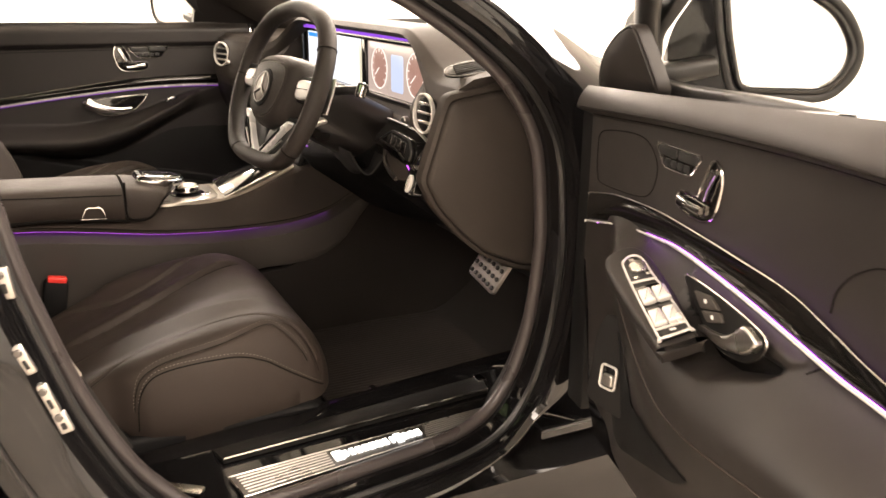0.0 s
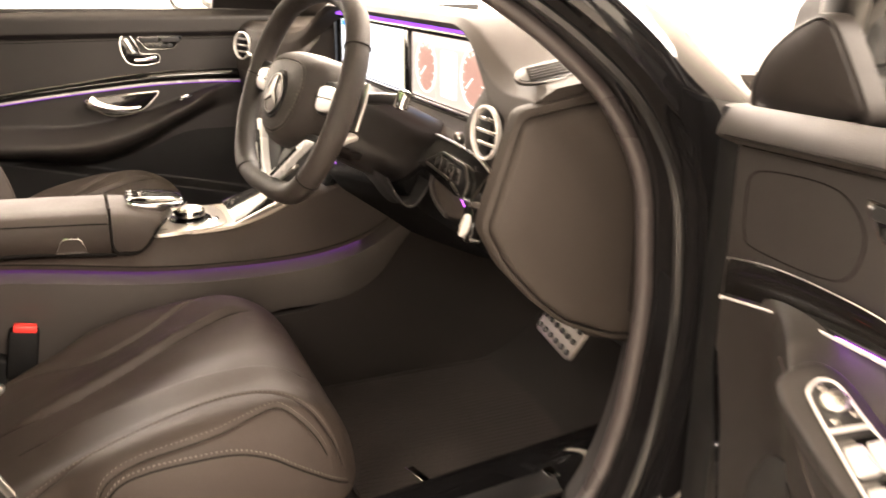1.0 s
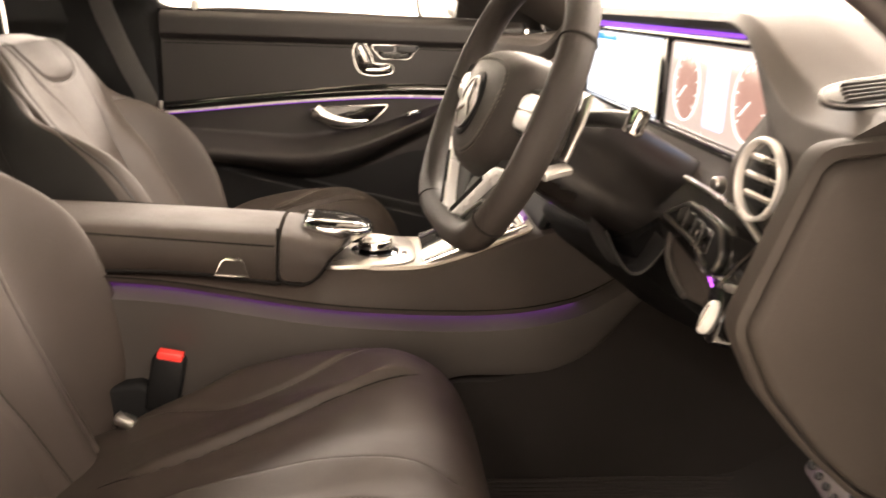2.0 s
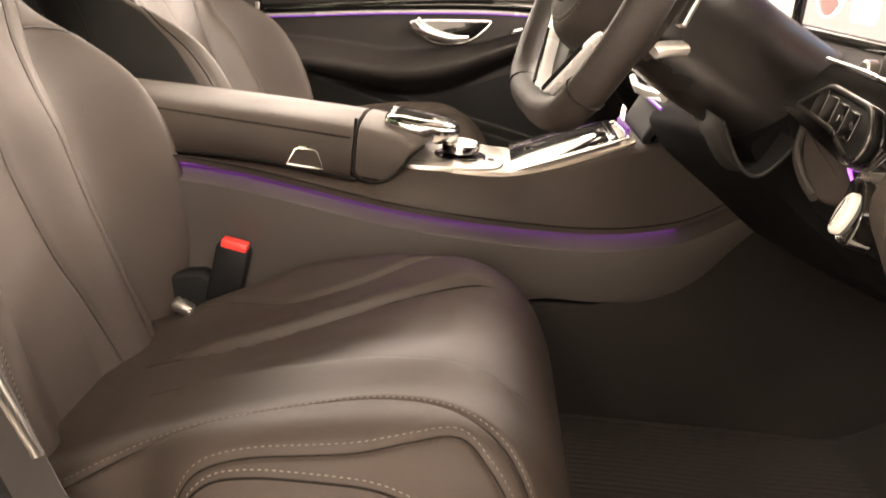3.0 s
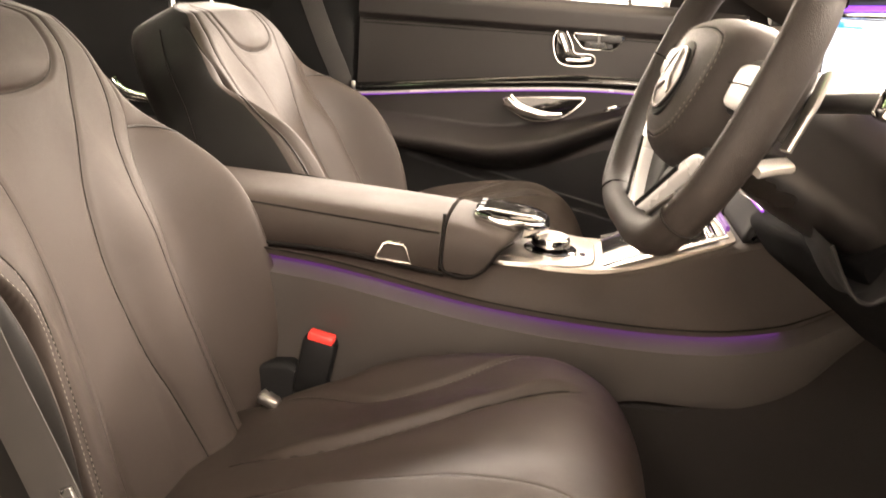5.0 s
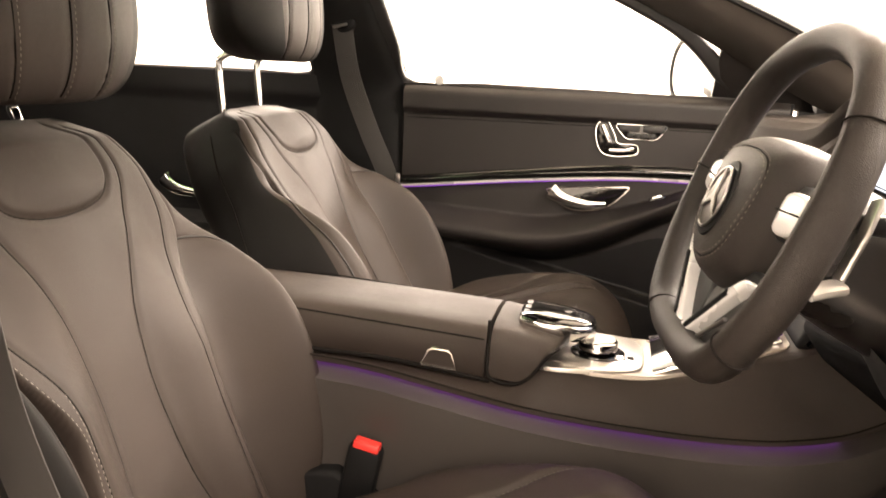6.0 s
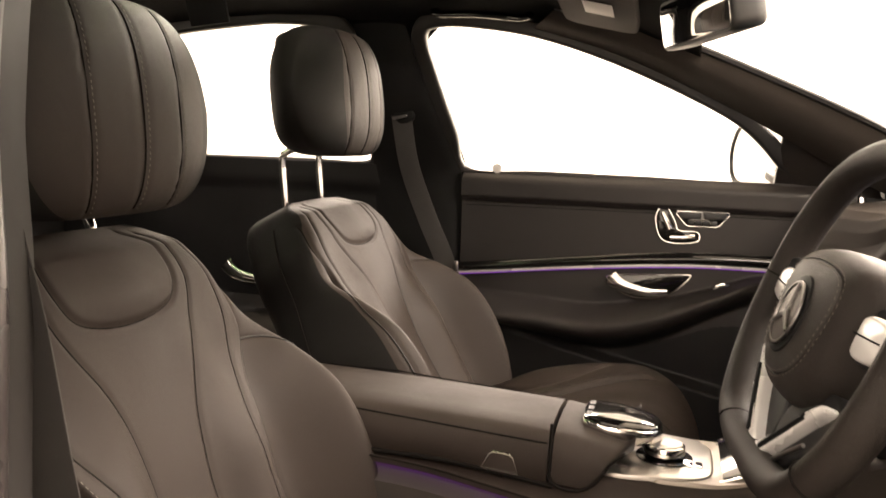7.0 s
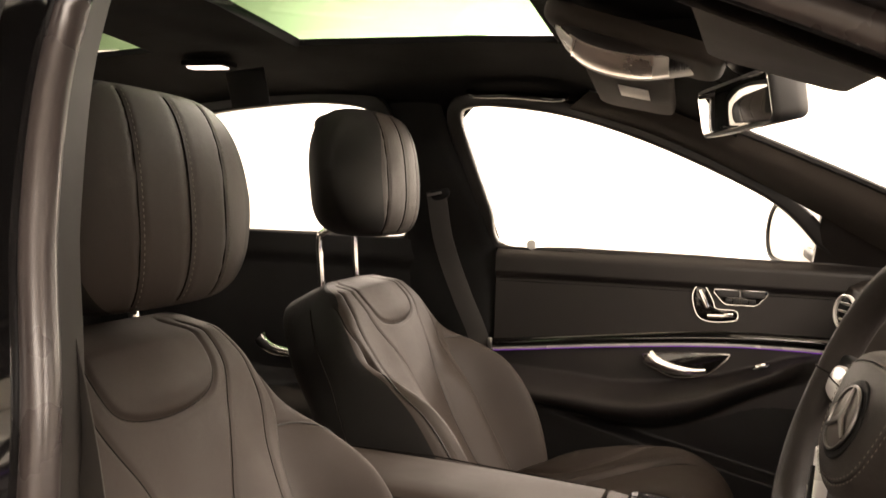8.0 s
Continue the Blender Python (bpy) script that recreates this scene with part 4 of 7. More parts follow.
# ---- rear doors (shut) ----
def build_rear_door(side):
    XF.append(side)

    def face(x, z):
        zc = interp(x, [(-1.3, 0.66), (-0.9, 0.64), (-0.4, 0.66)])
        k = 1 - sstep(0.0, 0.03, z - zc) if z > zc else 1 - sstep(0.0, 0.08, zc - z)
        return 0.05 * k + 0.01 * sstep(0.95, 0.97, z)
    d = part("rear_door", grid(lambda u, v: (-0.33 - 0.97 * u, 0.80 - face(-0.33 - 0.97 * u, 0.34 + 0.68 * v), 0.34 + 0.68 * v), 40, 60), DARK_LEATHER, body, "dark leather lined rear door, shut")
    part("door_shell", box(-0.81, 0.85, 0.68, 0.97, 0.07, 0.68, 0.01), PAINT, d)
    part("window_frame", sweep(side_curve(REAR_GLASS, -0.014), rrect(0.04, 0.03, 0.008, 3), (0, -1, 0), True), RUBBER, d, "black window frame with rubber")
    pane = side_curve(REAR_GLASS, -0.004, -0.012)
    part("window_pane", (pane, [tuple(range(len(pane)))]), GLASS, d, "clear rear side window").visible_shadow = False
    hm = axes((-0.725, 0.778, 0.735), (1, 0, -0.02), (0, 0, 1))
    lev = cr([V(-0.062, 0.016, 0.004), V(-0.050, 0.006, 0.010), V(-0.02, -0.008, 0.012), V(0.03, -0.014, 0.008), V(0.064, -0.016, 0.003)], 6)
    part("pull_handle", sweep([hm @ p for p in lev], [(a * 0.016, b * 0.004) for a, b in circ(1, 10)], hm.to_3x3() @ V(0, 0, 1), False, True, lambda s: 1.3 - 0.9 * s), CHROME, d, "polished chrome pull lever")
    XF.pop()


build_rear_door(Matrix.Identity(4))
build_rear_door(MIRROR_Y)

# ---- dashboard ----
dash = thing("dashboard", (0.75, 0, 0.62), "black leather dashboard with two wide screens", "dashboard")
MID = [(1.16, 0.965), (1.02, 1.02), (0.86, 1.045), (0.74, 1.056), (0.675, 1.052), (0.662, 1.042), (0.672, 1.034), (0.712, 1.026), (0.716, 0.90), (0.668, 0.886), (0.655, 0.876), (0.655, 0.85), (0.658, 0.80), (0.69, 0.74), (0.76, 0.66), (0.88, 0.62)]
END = [(1.16, 0.955), (1.02, 0.985), (0.86, 0.996), (0.74, 0.996), (0.668, 0.985), (0.642, 0.970), (0.634, 0.948), (0.628, 0.92), (0.626, 0.885), (0.626, 0.868), (0.628, 0.86), (0.63, 0.845), (0.634, 0.81), (0.66, 0.74), (0.73, 0.66), (0.86, 0.62)]


def dash_point(u, v):
    y = -0.70 + 1.475 * v
    a = abs(y)
    lim = 0.485 if y < 0 else 0.33
    e = sstep(lim - 0.085, lim + 0.15, a)
    s = sstep(lim + 0.0, lim + 0.05, a)
    k = u * (len(MID) - 1)
    i = min(len(MID) - 2, int(k))
    t = k - i
    mx, mz = MID[i][0] + (MID[i + 1][0] - MID[i][0]) * t, MID[i][1] + (MID[i + 1][1] - MID[i][1]) * t
    ex, ez = END[i][0] + (END[i + 1][0] - END[i][0]) * t, END[i][1] + (END[i + 1][1] - END[i][1]) * t
    w = s if 7 < k <= 9.2 else e
    left = -0.075 * sstep(0.40, 0.6, y) if i > 3 else 0.0
    return (mx + (ex - mx) * w + left, y, mz + (ez - mz) * w)


part("dash_body", grid(lambda u, v: dash_point(u * 11 / 15, v), 121, 181), DASH_LEATHER, dash, "black leather dashboard moulding", 45)
part("lower_dash", grid(lambda u, v: dash_point((11 + 4 * u) / 15, v), 31, 141), MATT, dash, "black lower dashboard", 45)


def screen_plate(y0, y1, glow, name, label):
    p = [(y0 + (0.02 if y0 < -0.3 else 0), 0.905), (y1, 0.905), (y1, 1.012), (y0 + (0.055 if y0 < -0.3 else 0), 1.012), (y0, 0.955)]
    m = axes((0.708, 0, 0), (0, -1, 0), (0, 0, 1))
    poly = [(-y, z) for y, z in p]
    ob = part(name, prism(poly, 0.004, m, 0.001), glow, dash, label)
    return ob


SCREEN_L = mat("lit_map_screen", (0.05, 0.05, 0.05), 0.15, vary=0, emit=(0.90, 0.92, 1.0), power=0.62)
SCREEN_R = mat("lit_gauge_screen", (0.05, 0.05, 0.05), 0.15, vary=0, emit=(0.52, 0.40, 0.34), power=0.56)
screen_plate(-0.500, -0.135, SCREEN_R, "gauge_display", "lit wide gauge display")
screen_plate(-0.105, 0.30, SCREEN_L, "centre_display", "lit wide centre display")
gm = axes((0.7035, 0, 0), (0, -1, 0), (0, 0, 1))
DIAL = mat("lit_dial_face", (0.05, 0.02, 0.02), 0.2, vary=0, emit=(0.32, 0.18, 0.14), power=0.68)
DIAL_RING = mat("lit_dial_ring", (0.1, 0.1, 0.1), 0.2, vary=0, emit=(1.0, 0.86, 0.78), power=0.6)
MENU = mat("lit_menu_panel", (0.1, 0.1, 0.1), 0.2, vary=0, emit=(0.55, 0.62, 0.85), power=0.55)
BLUE = mat("lit_blue_bar", (0.02, 0.05, 0.1), 0.2, vary=0, emit=(0.05, 0.35, 1.0), power=0.5)
CREAM = mat("lit_cream_bar", (0.1, 0.1, 0.08), 0.2, vary=0, emit=(1.0, 0.9, 0.66), power=0.42)
for yc in (-0.205, -0.395):
    part("dial", prism([(-yc + a, 0.960 + b) for a, b in circ(0.043, 28)], 0.001, gm, 0.0003), DIAL, dash, "round lit dial")
    part("dial_ring", sweep([gm @ V(-yc + a, 0.960 + b, 0.0014) for a, b in circ(0.043, 32)], circ(0.0012, 5), (-1, 0, 0), True), DIAL_RING, dash)
    for k in range(11):
        an = radians(220 - 26 * k)
        part("dial_mark", box(0, 0, 0, 0.006, 0.0016, 0.001, 0.0003, gm @ Matrix.Translation((-yc + 0.036 * math.cos(an), 0.960 + 0.036 * math.sin(an), 0.0014)) @ Matrix.Rotation(an, 4, "Z")), DIAL_RING, dash)
    part("needle", box(0, 0, 0, 0.030, 0.0022, 0.001, 0.0004, gm @ Matrix.Translation((-yc - 0.012, 0.952, 0.0018)) @ Matrix.Rotation(radians(215), 4, "Z")), DIAL_RING, dash)
part("menu_panel", prism([(0.300 + a, 0.955 + b) for a, b in rrect(0.062, 0.075, 0.006, 3)], 0.001, gm, 0.0003), MENU, dash, "lit centre menu panel")
part("blue_bar", prism([(-0.21 + a, 1.005 + b) for a, b in rrect(0.16, 0.010, 0.001, 2)], 0.001, gm, 0.0003), BLUE, dash, "lit blue bar")
part("side_keys", prism([(0.093 + a, 0.958 + b) for a, b in rrect(0.020, 0.098, 0.002, 2)], 0.001, gm, 0.0003), CREAM, dash, "lit cream column of symbols")
part("display_frame", sweep([V(0.701, y, z) for y, z in ((-0.490, 0.898), (0.33, 0.898), (0.33, 1.02), (-0.452, 1.02), (-0.510, 0.957))], rrect(0.012, 0.012, 0.003, 2), (-1, 0, 0), True), GLOSS, dash, "gloss black display surround")
part("display_divider", box(0.703, -0.12, 0.958, 0.010, 0.022, 0.118, 0.002), GLOSS, dash)
part("light_guide", tube([V(0.690, -0.44 + 0.74 * i / 20, 1.0275) for i in range(21)], 0.0055, 8, scale=lambda k: 0.35 + 0.65 * k), PURPLE_DASH, dash, "glowing violet light guide above the screens")


def air_vent(c, s, parent):
    m = axes(c, (0, -1, 0), (0.08, 0, 1)) @ Matrix.Rotation(radians(-4 * s), 4, "Y")
    v = part("air_vent", sweep([m @ V(a, b, 0.004) for a, b in circ(0.0325, 36)], rrect(0.0042, 0.008, 0.0018, 3), m.to_3x3() @ V(0, 0, 1), True), SILVER, parent, "round vent with a silver ring")
    part("vent_well", prism(circ(0.031, 28), 0.002, m @ Matrix.Translation((0, 0, -0.006)), 0.0005), MATT, v)
    for k in (-0.0155, 0.0, 0.0155):
        w = math.sqrt(0.0305 ** 2 - k * k)
        part("slat", box(0, k, -0.001, 2 * w, 0.0052, 0.0032, 0.0014, m @ Matrix.Translation((0, k, 0)) @ Matrix.Rotation(radians(28), 4, "X") @ Matrix.Translation((0, -k, 0))), SATIN, v, "silver vent slat")
        part("slat_shadow", box(0, k - 0.005, -0.003, 1.9 * w, 0.003, 0.003, 0.001, m), MATT, v)
    part("vent_spine", box(0, 0, -0.003, 0.003, 0.056, 0.004, 0.001, m), MATT, v)
    return v


air_vent((0.623, -0.613, 0.921), -1, dash)
part("vent_knob", prism(circ(0.009, 14), 0.010, axes((0.648, -0.478, 0.888), (0, -1, 0), (0, 0, 1)), 0.003), SATIN, dash, "small silver vent knob")
part("vent_knob", prism(circ(0.007, 14), 0.010, axes((0.556, 0.585, 0.912), (0, -1, 0), (0, 0, 1)), 0.003), SATIN, dash, "small silver vent knob")
air_vent((0.546, 0.630, 0.932), -6, dash)
# end panel
cap = rpoly([(0.568, 0.828), (0.614, 0.964), (0.77, 0.988), (0.83, 0.972), (0.83, 0.640), (0.765, 0.652), (0.690, 0.684), (0.645, 0.722), (0.597, 0.775)], 0.014, 4)
part("end_panel", pad(cap, [(1.0, -0.010), (1.0, 0.004), (0.992, 0.009), (0.945, 0.012), (0.935, 0.007), (0.925, 0.007), (0.915, 0.013), (0.90, 0.017), (0.87, 0.020), (0.6, 0.022), (0.3, 0.0225), (0.02, 0.0225)], lambda x, z, h: V(x, -0.70 - h, z)), DASH_LEATHER, dash, "black soft end panel of the dashboard", 50)
part("end_panel_seam", tube([V(0.779, -0.7222, 0.955 - 0.26 * i / 12) for i in range(13)], 0.001, 5), SEAM, dash)
part("dash_end", ([V(x, -0.699, z) for x, z in END], [tuple(range(len(END)))]), DASH_LEATHER, dash, "leather dashboard end")
# trim band and lower switches
part("trim_band", grid(lambda u, v: (0.650 - 0.045 * sstep(0.46, 0.6, abs(-0.66 + 1.2 * u)) - 0.004 * math.sin(math.pi * v), -0.66 + 1.2 * u, 0.805 + 0.045 * v), 60, 8), GLOSS, dash, "gloss black dashboard band")
part("chrome_line", tube([V(0.648 - 0.075 * sstep(0.40, 0.6, 0.1 + 0.6 * i / 20), 0.1 + 0.6 * i / 20, 0.852) for i in range(21)], 0.003, 6), CHROME, dash, "chrome dashboard line")
spm = axes((0.607, -0.010, 0.849), (0, -1, 0), (0.25, 0, 1))


def on_end(a, z, h=0.0):
    """Point on the driver's end of the dashboard, a to the door, z up."""
    return spm @ V(a, z - 0.845, h)


def end_poly(pts, r):
    return rpoly([(a, z - 0.845) for a, z in pts], r)


FORK = end_poly([(0.46, 0.889), (0.59, 0.885), (0.638, 0.874), (0.695, 0.882), (0.674, 0.845), (0.601, 0.825), (0.56, 0.822), (0.40, 0.840)], 0.006)
part("fork_panel", prism(list(reversed(FORK)), 0.010, spm @ Matrix.Translation((0, 0, -0.008)), 0.002), GLOSS, dash, "gloss black forked trim")
part("chrome_line", sweep(cr([on_end(0.455, 0.890, 0.002), on_end(0.53, 0.889, 0.002), on_end(0.59, 0.885, 0.002), on_end(0.638, 0.874, 0.002)], 8), rrect(0.003, 0.0075, 0.0014, 2), (-1, 0, 0.25)), SATIN, dash, "satin silver dashboard line")
part("fork_edge", tube([on_end(0.638, 0.873, 0.002), on_end(0.620, 0.850, 0.003), on_end(0.601, 0.826, 0.002)], 0.0020, 6), CHROME, dash, "thin chrome fork edge")
part("fork_end", sweep([on_end(0.600, 0.824, 0.001), on_end(0.638, 0.832, 0.001), on_end(0.674, 0.843, 0.001)], rrect(0.007, 0.007, 0.002, 2), (0, 0, 1)), SATIN, dash, "satin silver trim end")
# switch panel with its rounded frame
SPO = end_poly([(0.445, 0.848), (0.497, 0.872), (0.575, 0.867), (0.594, 0.846), (0.586, 0.826), (0.53, 0.842)], 0.009)
part("switch_panel", prism(list(reversed(SPO)), 0.006, spm, 0.002), MATT, dash, "black switch panel")
part("panel_frame", sweep([spm @ V(a, c, 0.007) for a, c in SPO], rrect(0.0042, 0.003, 0.0012, 2), spm.to_3x3() @ V(0, 0, 1), True), STEEL, dash, "grey panel frame")
for q in range(4):
    a0 = 0.488 + 0.022 * q
    part("panel_key", prism([(a0 + a, 0.0115 - 0.0022 * q + c) for a, c in rrect(0.0205, 0.022, 0.003, 2)], 0.0075, spm, 0.001), GLOSS, dash)
    if q == 2:
        part("key_mark", prism([(a0 + a, 0.0115 - 0.0022 * q + c) for a, c in rrect(0.003, 0.005, 0.001, 2)], 0.0004, spm @ Matrix.Translation((0, 0, 0.0075)), 0.0001), SATIN, dash)
# leaf shaped bezel below, lit by a violet guide
LEAF = end_poly([(0.445, 0.836), (0.53, 0.838), (0.578, 0.820), (0.572, 0.795), (0.53, 0.788), (0.48, 0.803)], 0.012)
part("lower_bezel", prism(list(reversed(LEAF)), 0.008, spm @ Matrix.Translation((0, 0, -0.014)), 0.004), DASH_LEATHER, dash, "dark bezel under the switches")
part("bezel_rib", tube(cr([on_end(0.452, 0.834, -0.005), on_end(0.468, 0.812, -0.003), on_end(0.50, 0.797, -0.004), on_end(0.528, 0.790, -0.006)], 6), 0.004, 8), LEATHER_SIDE, dash)
part("light_guide", tube([on_end(0.515, 0.8375, -0.004), on_end(0.55, 0.829, -0.004), on_end(0.578, 0.817, -0.004)], 0.0022, 6), PURPLE, dash, "glowing violet light guide under the switches")
part("knee_panel", grid(lambda u, v: (0.66 + 0.16 * u, -0.69 + 1.38 * v, 0.80 - 0.19 * u), 6, 20), MATT, dash)
KNEE = rpoly([(0.545, 0.775), (0.572, 0.738), (0.657, 0.677), (0.703, 0.642), (0.78, 0.605), (0.90, 0.60), (0.90, 0.80), (0.66, 0.83), (0.60, 0.82)], 0.012)
part("knee_block", loft([[V(x + dx, y, z + dz) for x, z in KNEE] for y, dx, dz in ((-0.112, 0.0, 0.0), (-0.13, -0.002, 0.002), (-0.22, 0.004, 0.012), (-0.30, 0.02, 0.02), (-0.40, 0.04, 0.03))]), HEADLINER, dash, "black knee panel beside the console")
SWO = end_poly([(0.588, 0.820), (0.608, 0.824), (0.628, 0.800), (0.626, 0.778), (0.608, 0.776), (0.594, 0.796)], 0.007)
part("lower_panel", grid(lambda u, v: (0.612 + 0.030 * v + 0.02 * v * v, -0.40 - 0.295 * u, 0.846 - 0.10 * v), 12, 8), MATT, dash, "black lower dashboard panel")
part("switch_well", prism(list(reversed(SWO)), 0.016, spm @ Matrix.Translation((0, 0, -0.012)), 0.002), GLOSS, dash, "gloss black light switch plate")
lk = spm @ Matrix.Translation((0.609, 0.797 - 0.845, 0.004)) @ Matrix.Rotation(radians(-14), 4, "Z")
part("light_switch", prism(circ(0.0085, 24, 0.0165), 0.006, lk, 0.003), mat("pale_silver_plastic", (0.66, 0.64, 0.61), 0.35, 0.0, vary=0.04), dash, "pale silver light switch")
part("switch_grip", box(0, 0, 0.0062, 0.003, 0.023, 0.003, 0.001, lk), SATIN, dash)
tv = axes((0.708, -0.632, 0.9945), (1, 0.28, 0.10), (-0.28, 1, 0.36)) @ Matrix.Scale(1.2, 4)
vo = [(p.x, p.y) for p in cr([V(a, b, 0) for a, b in ((-0.06, -0.006), (-0.045, 0.014), (0.0, 0.020), (0.055, 0.018), (0.062, 0.0), (0.05, -0.016), (-0.03, -0.016))], 5, True)]
top_vent = part("top_vent", prism(vo, 0.003, tv, 0.001), PLASTIC, dash, "dark ribbed demister vent")
part("vent_edge", sweep([tv @ V(a, b, 0.003) for a, b in vo], circ(0.0006, 5), tv.to_3x3() @ V(0, 0, 1), True), STEEL, top_vent, "thin steel edge")
part("vent_well", prism(inset(vo, 0.004), 0.0008, tv @ Matrix.Translation((0, 0, 0.003)), 0.0003), PLASTIC, top_vent)
for k in range(5):
    part("slat", box(0.0, -0.009 + 0.005 * k, 0.005, 0.095 - 0.006 * k, 0.0014, 0.003, 0.0004, tv), GREY_PLASTIC, top_vent)

# ---- steering wheel and column ----
TILT_W, YAW_W = 0.37, 0.12
wheel_m = axes((0.438, -0.36, 0.948), (math.sin(YAW_W), -math.cos(YAW_W), 0), (math.cos(YAW_W) * math.sin(TILT_W), math.sin(YAW_W) * math.sin(TILT_W), math.cos(TILT_W)))  # z looks at the driver
wheel = thing("steering_wheel", (0.437, -0.36, 0.945), "black leather steering wheel with silver spokes", "steering wheel")
RIM = [(p.x, p.y) for p in cr([V(a * 1.04, b * 0.94, 0) for a, b in ((0.165, 0.0), (0.155, 0.075), (0.105, 0.135), (0.0, 0.158), (-0.105, 0.135), (-0.155, 0.075), (-0.165, 0.0), (-0.152, -0.07), (-0.112, -0.128), (-0.06, -0.145), (0.0, -0.147), (0.06, -0.145), (0.112, -0.128), (0.152, -0.07))], 8, True)]


SPOKE = mat("bright_spoke_metal", (0.88, 0.87, 0.85), 0.25, 0.3, vary=0.05)
BADGE = mat("dark_badge_metal", (0.085, 0.074, 0.066), 0.4, 0.9, vary=0.1)
part("rim", sweep([wheel_m @ V(a, b, 0) for a, b in RIM], circ(0.0155, 14, 0.017), wheel_m.to_3x3() @ V(0, 0, 1), True), LEATHER_RIM, wheel, "black leather wheel rim")
hub = [(p.x, p.y) for p in cr([V(a, b, 0) for a, b in ((0.098, 0.024), (0.084, 0.050), (0.045, 0.059), (0.0, 0.061), (-0.045, 0.059), (-0.084, 0.050), (-0.098, 0.024), (-0.090, -0.020), (-0.068, -0.058), (-0.030, -0.078), (0.0, -0.081), (0.030, -0.078), (0.068, -0.058), (0.090, -0.020))], 5, True)]
WN = wheel_m.to_3x3() @ V(0, 0, 1)


def on_wheel(a, b, c=0.0):
    return wheel_m @ V(a, b, c)


def wheel_plate(pts, depth, z, bev, crown=0.0, n=4):
    return prism([(p.x, p.y) for p in cr([V(a, b, 0) for a, b in pts], n, True)], depth, wheel_m @ Matrix.Translation((0, 0, z)), bev, crown)


def hub_dome(k):
    """Height of the airbag cover at the share k of its outline."""
    return interp(k, [(0.0, 0.027), (0.42, 0.0265), (0.6, 0.024), (0.78, 0.019), (0.9, 0.010), (0.97, -0.002), (1.0, -0.018)])


HUB_C = V(0.0, -0.010, 0)
dome = [[on_wheel(HUB_C.x + (a - HUB_C.x) * k, HUB_C.y + (b - HUB_C.y) * k, hub_dome(k)) for a, b in hub] for k in (1.0, 0.985, 0.97, 0.94, 0.9, 0.84, 0.78, 0.735, 0.725, 0.715, 0.70, 0.6, 0.42, 0.38, 0.2)]
dome[8] = [p - WN * 0.0022 for p in dome[8]]
part("hub", loft([[on_wheel(a, b, -0.05) for a, b in hub]] + dome), LEATHER_RIM, wheel, "black leather airbag cover")
for k in (0.755, 0.695):
    part("stitching", dashes([on_wheel(HUB_C.x + (a - HUB_C.x) * k, HUB_C.y + (b - HUB_C.y) * k, hub_dome(k) + 0.0004) for a, b in hub + hub[:1]], lambda p: WN, 0.001, 0.006), THREAD, wheel, kind="stuff")
part("badge_well", prism([(a, -0.010 + b) for a, b in circ(0.0355, 32)], 0.0025, wheel_m @ Matrix.Translation((0, 0, 0.0255)), 0.001), MATT, wheel, "dark ring round the badge")
part("badge", prism([(a, -0.010 + b) for a, b in circ(0.027, 28)], 0.0035, wheel_m @ Matrix.Translation((0, 0, 0.0265)), 0.001, 0.001), BADGE, wheel, "round dark metal badge")
part("badge_ring", sweep([on_wheel(a, -0.010 + b, 0.0300) for a, b in circ(0.028, 32)], circ(0.0016, 6), WN, True), STEEL, wheel, "steel badge ring")
for an in (90, 210, 330):
    ca, sa = math.cos(radians(an)), math.sin(radians(an))
    part("badge_ray", prism([(-sa * w + ca * r, -0.010 + ca * w + sa * r) for r, w in ((0.0, 0.0045), (0.027, 0.0012), (0.027, -0.0012), (0.0, -0.0045))], 0.0022, wheel_m @ Matrix.Translation((0, 0, 0.0305)), 0.0008), STEEL, wheel, "tapered steel ray")
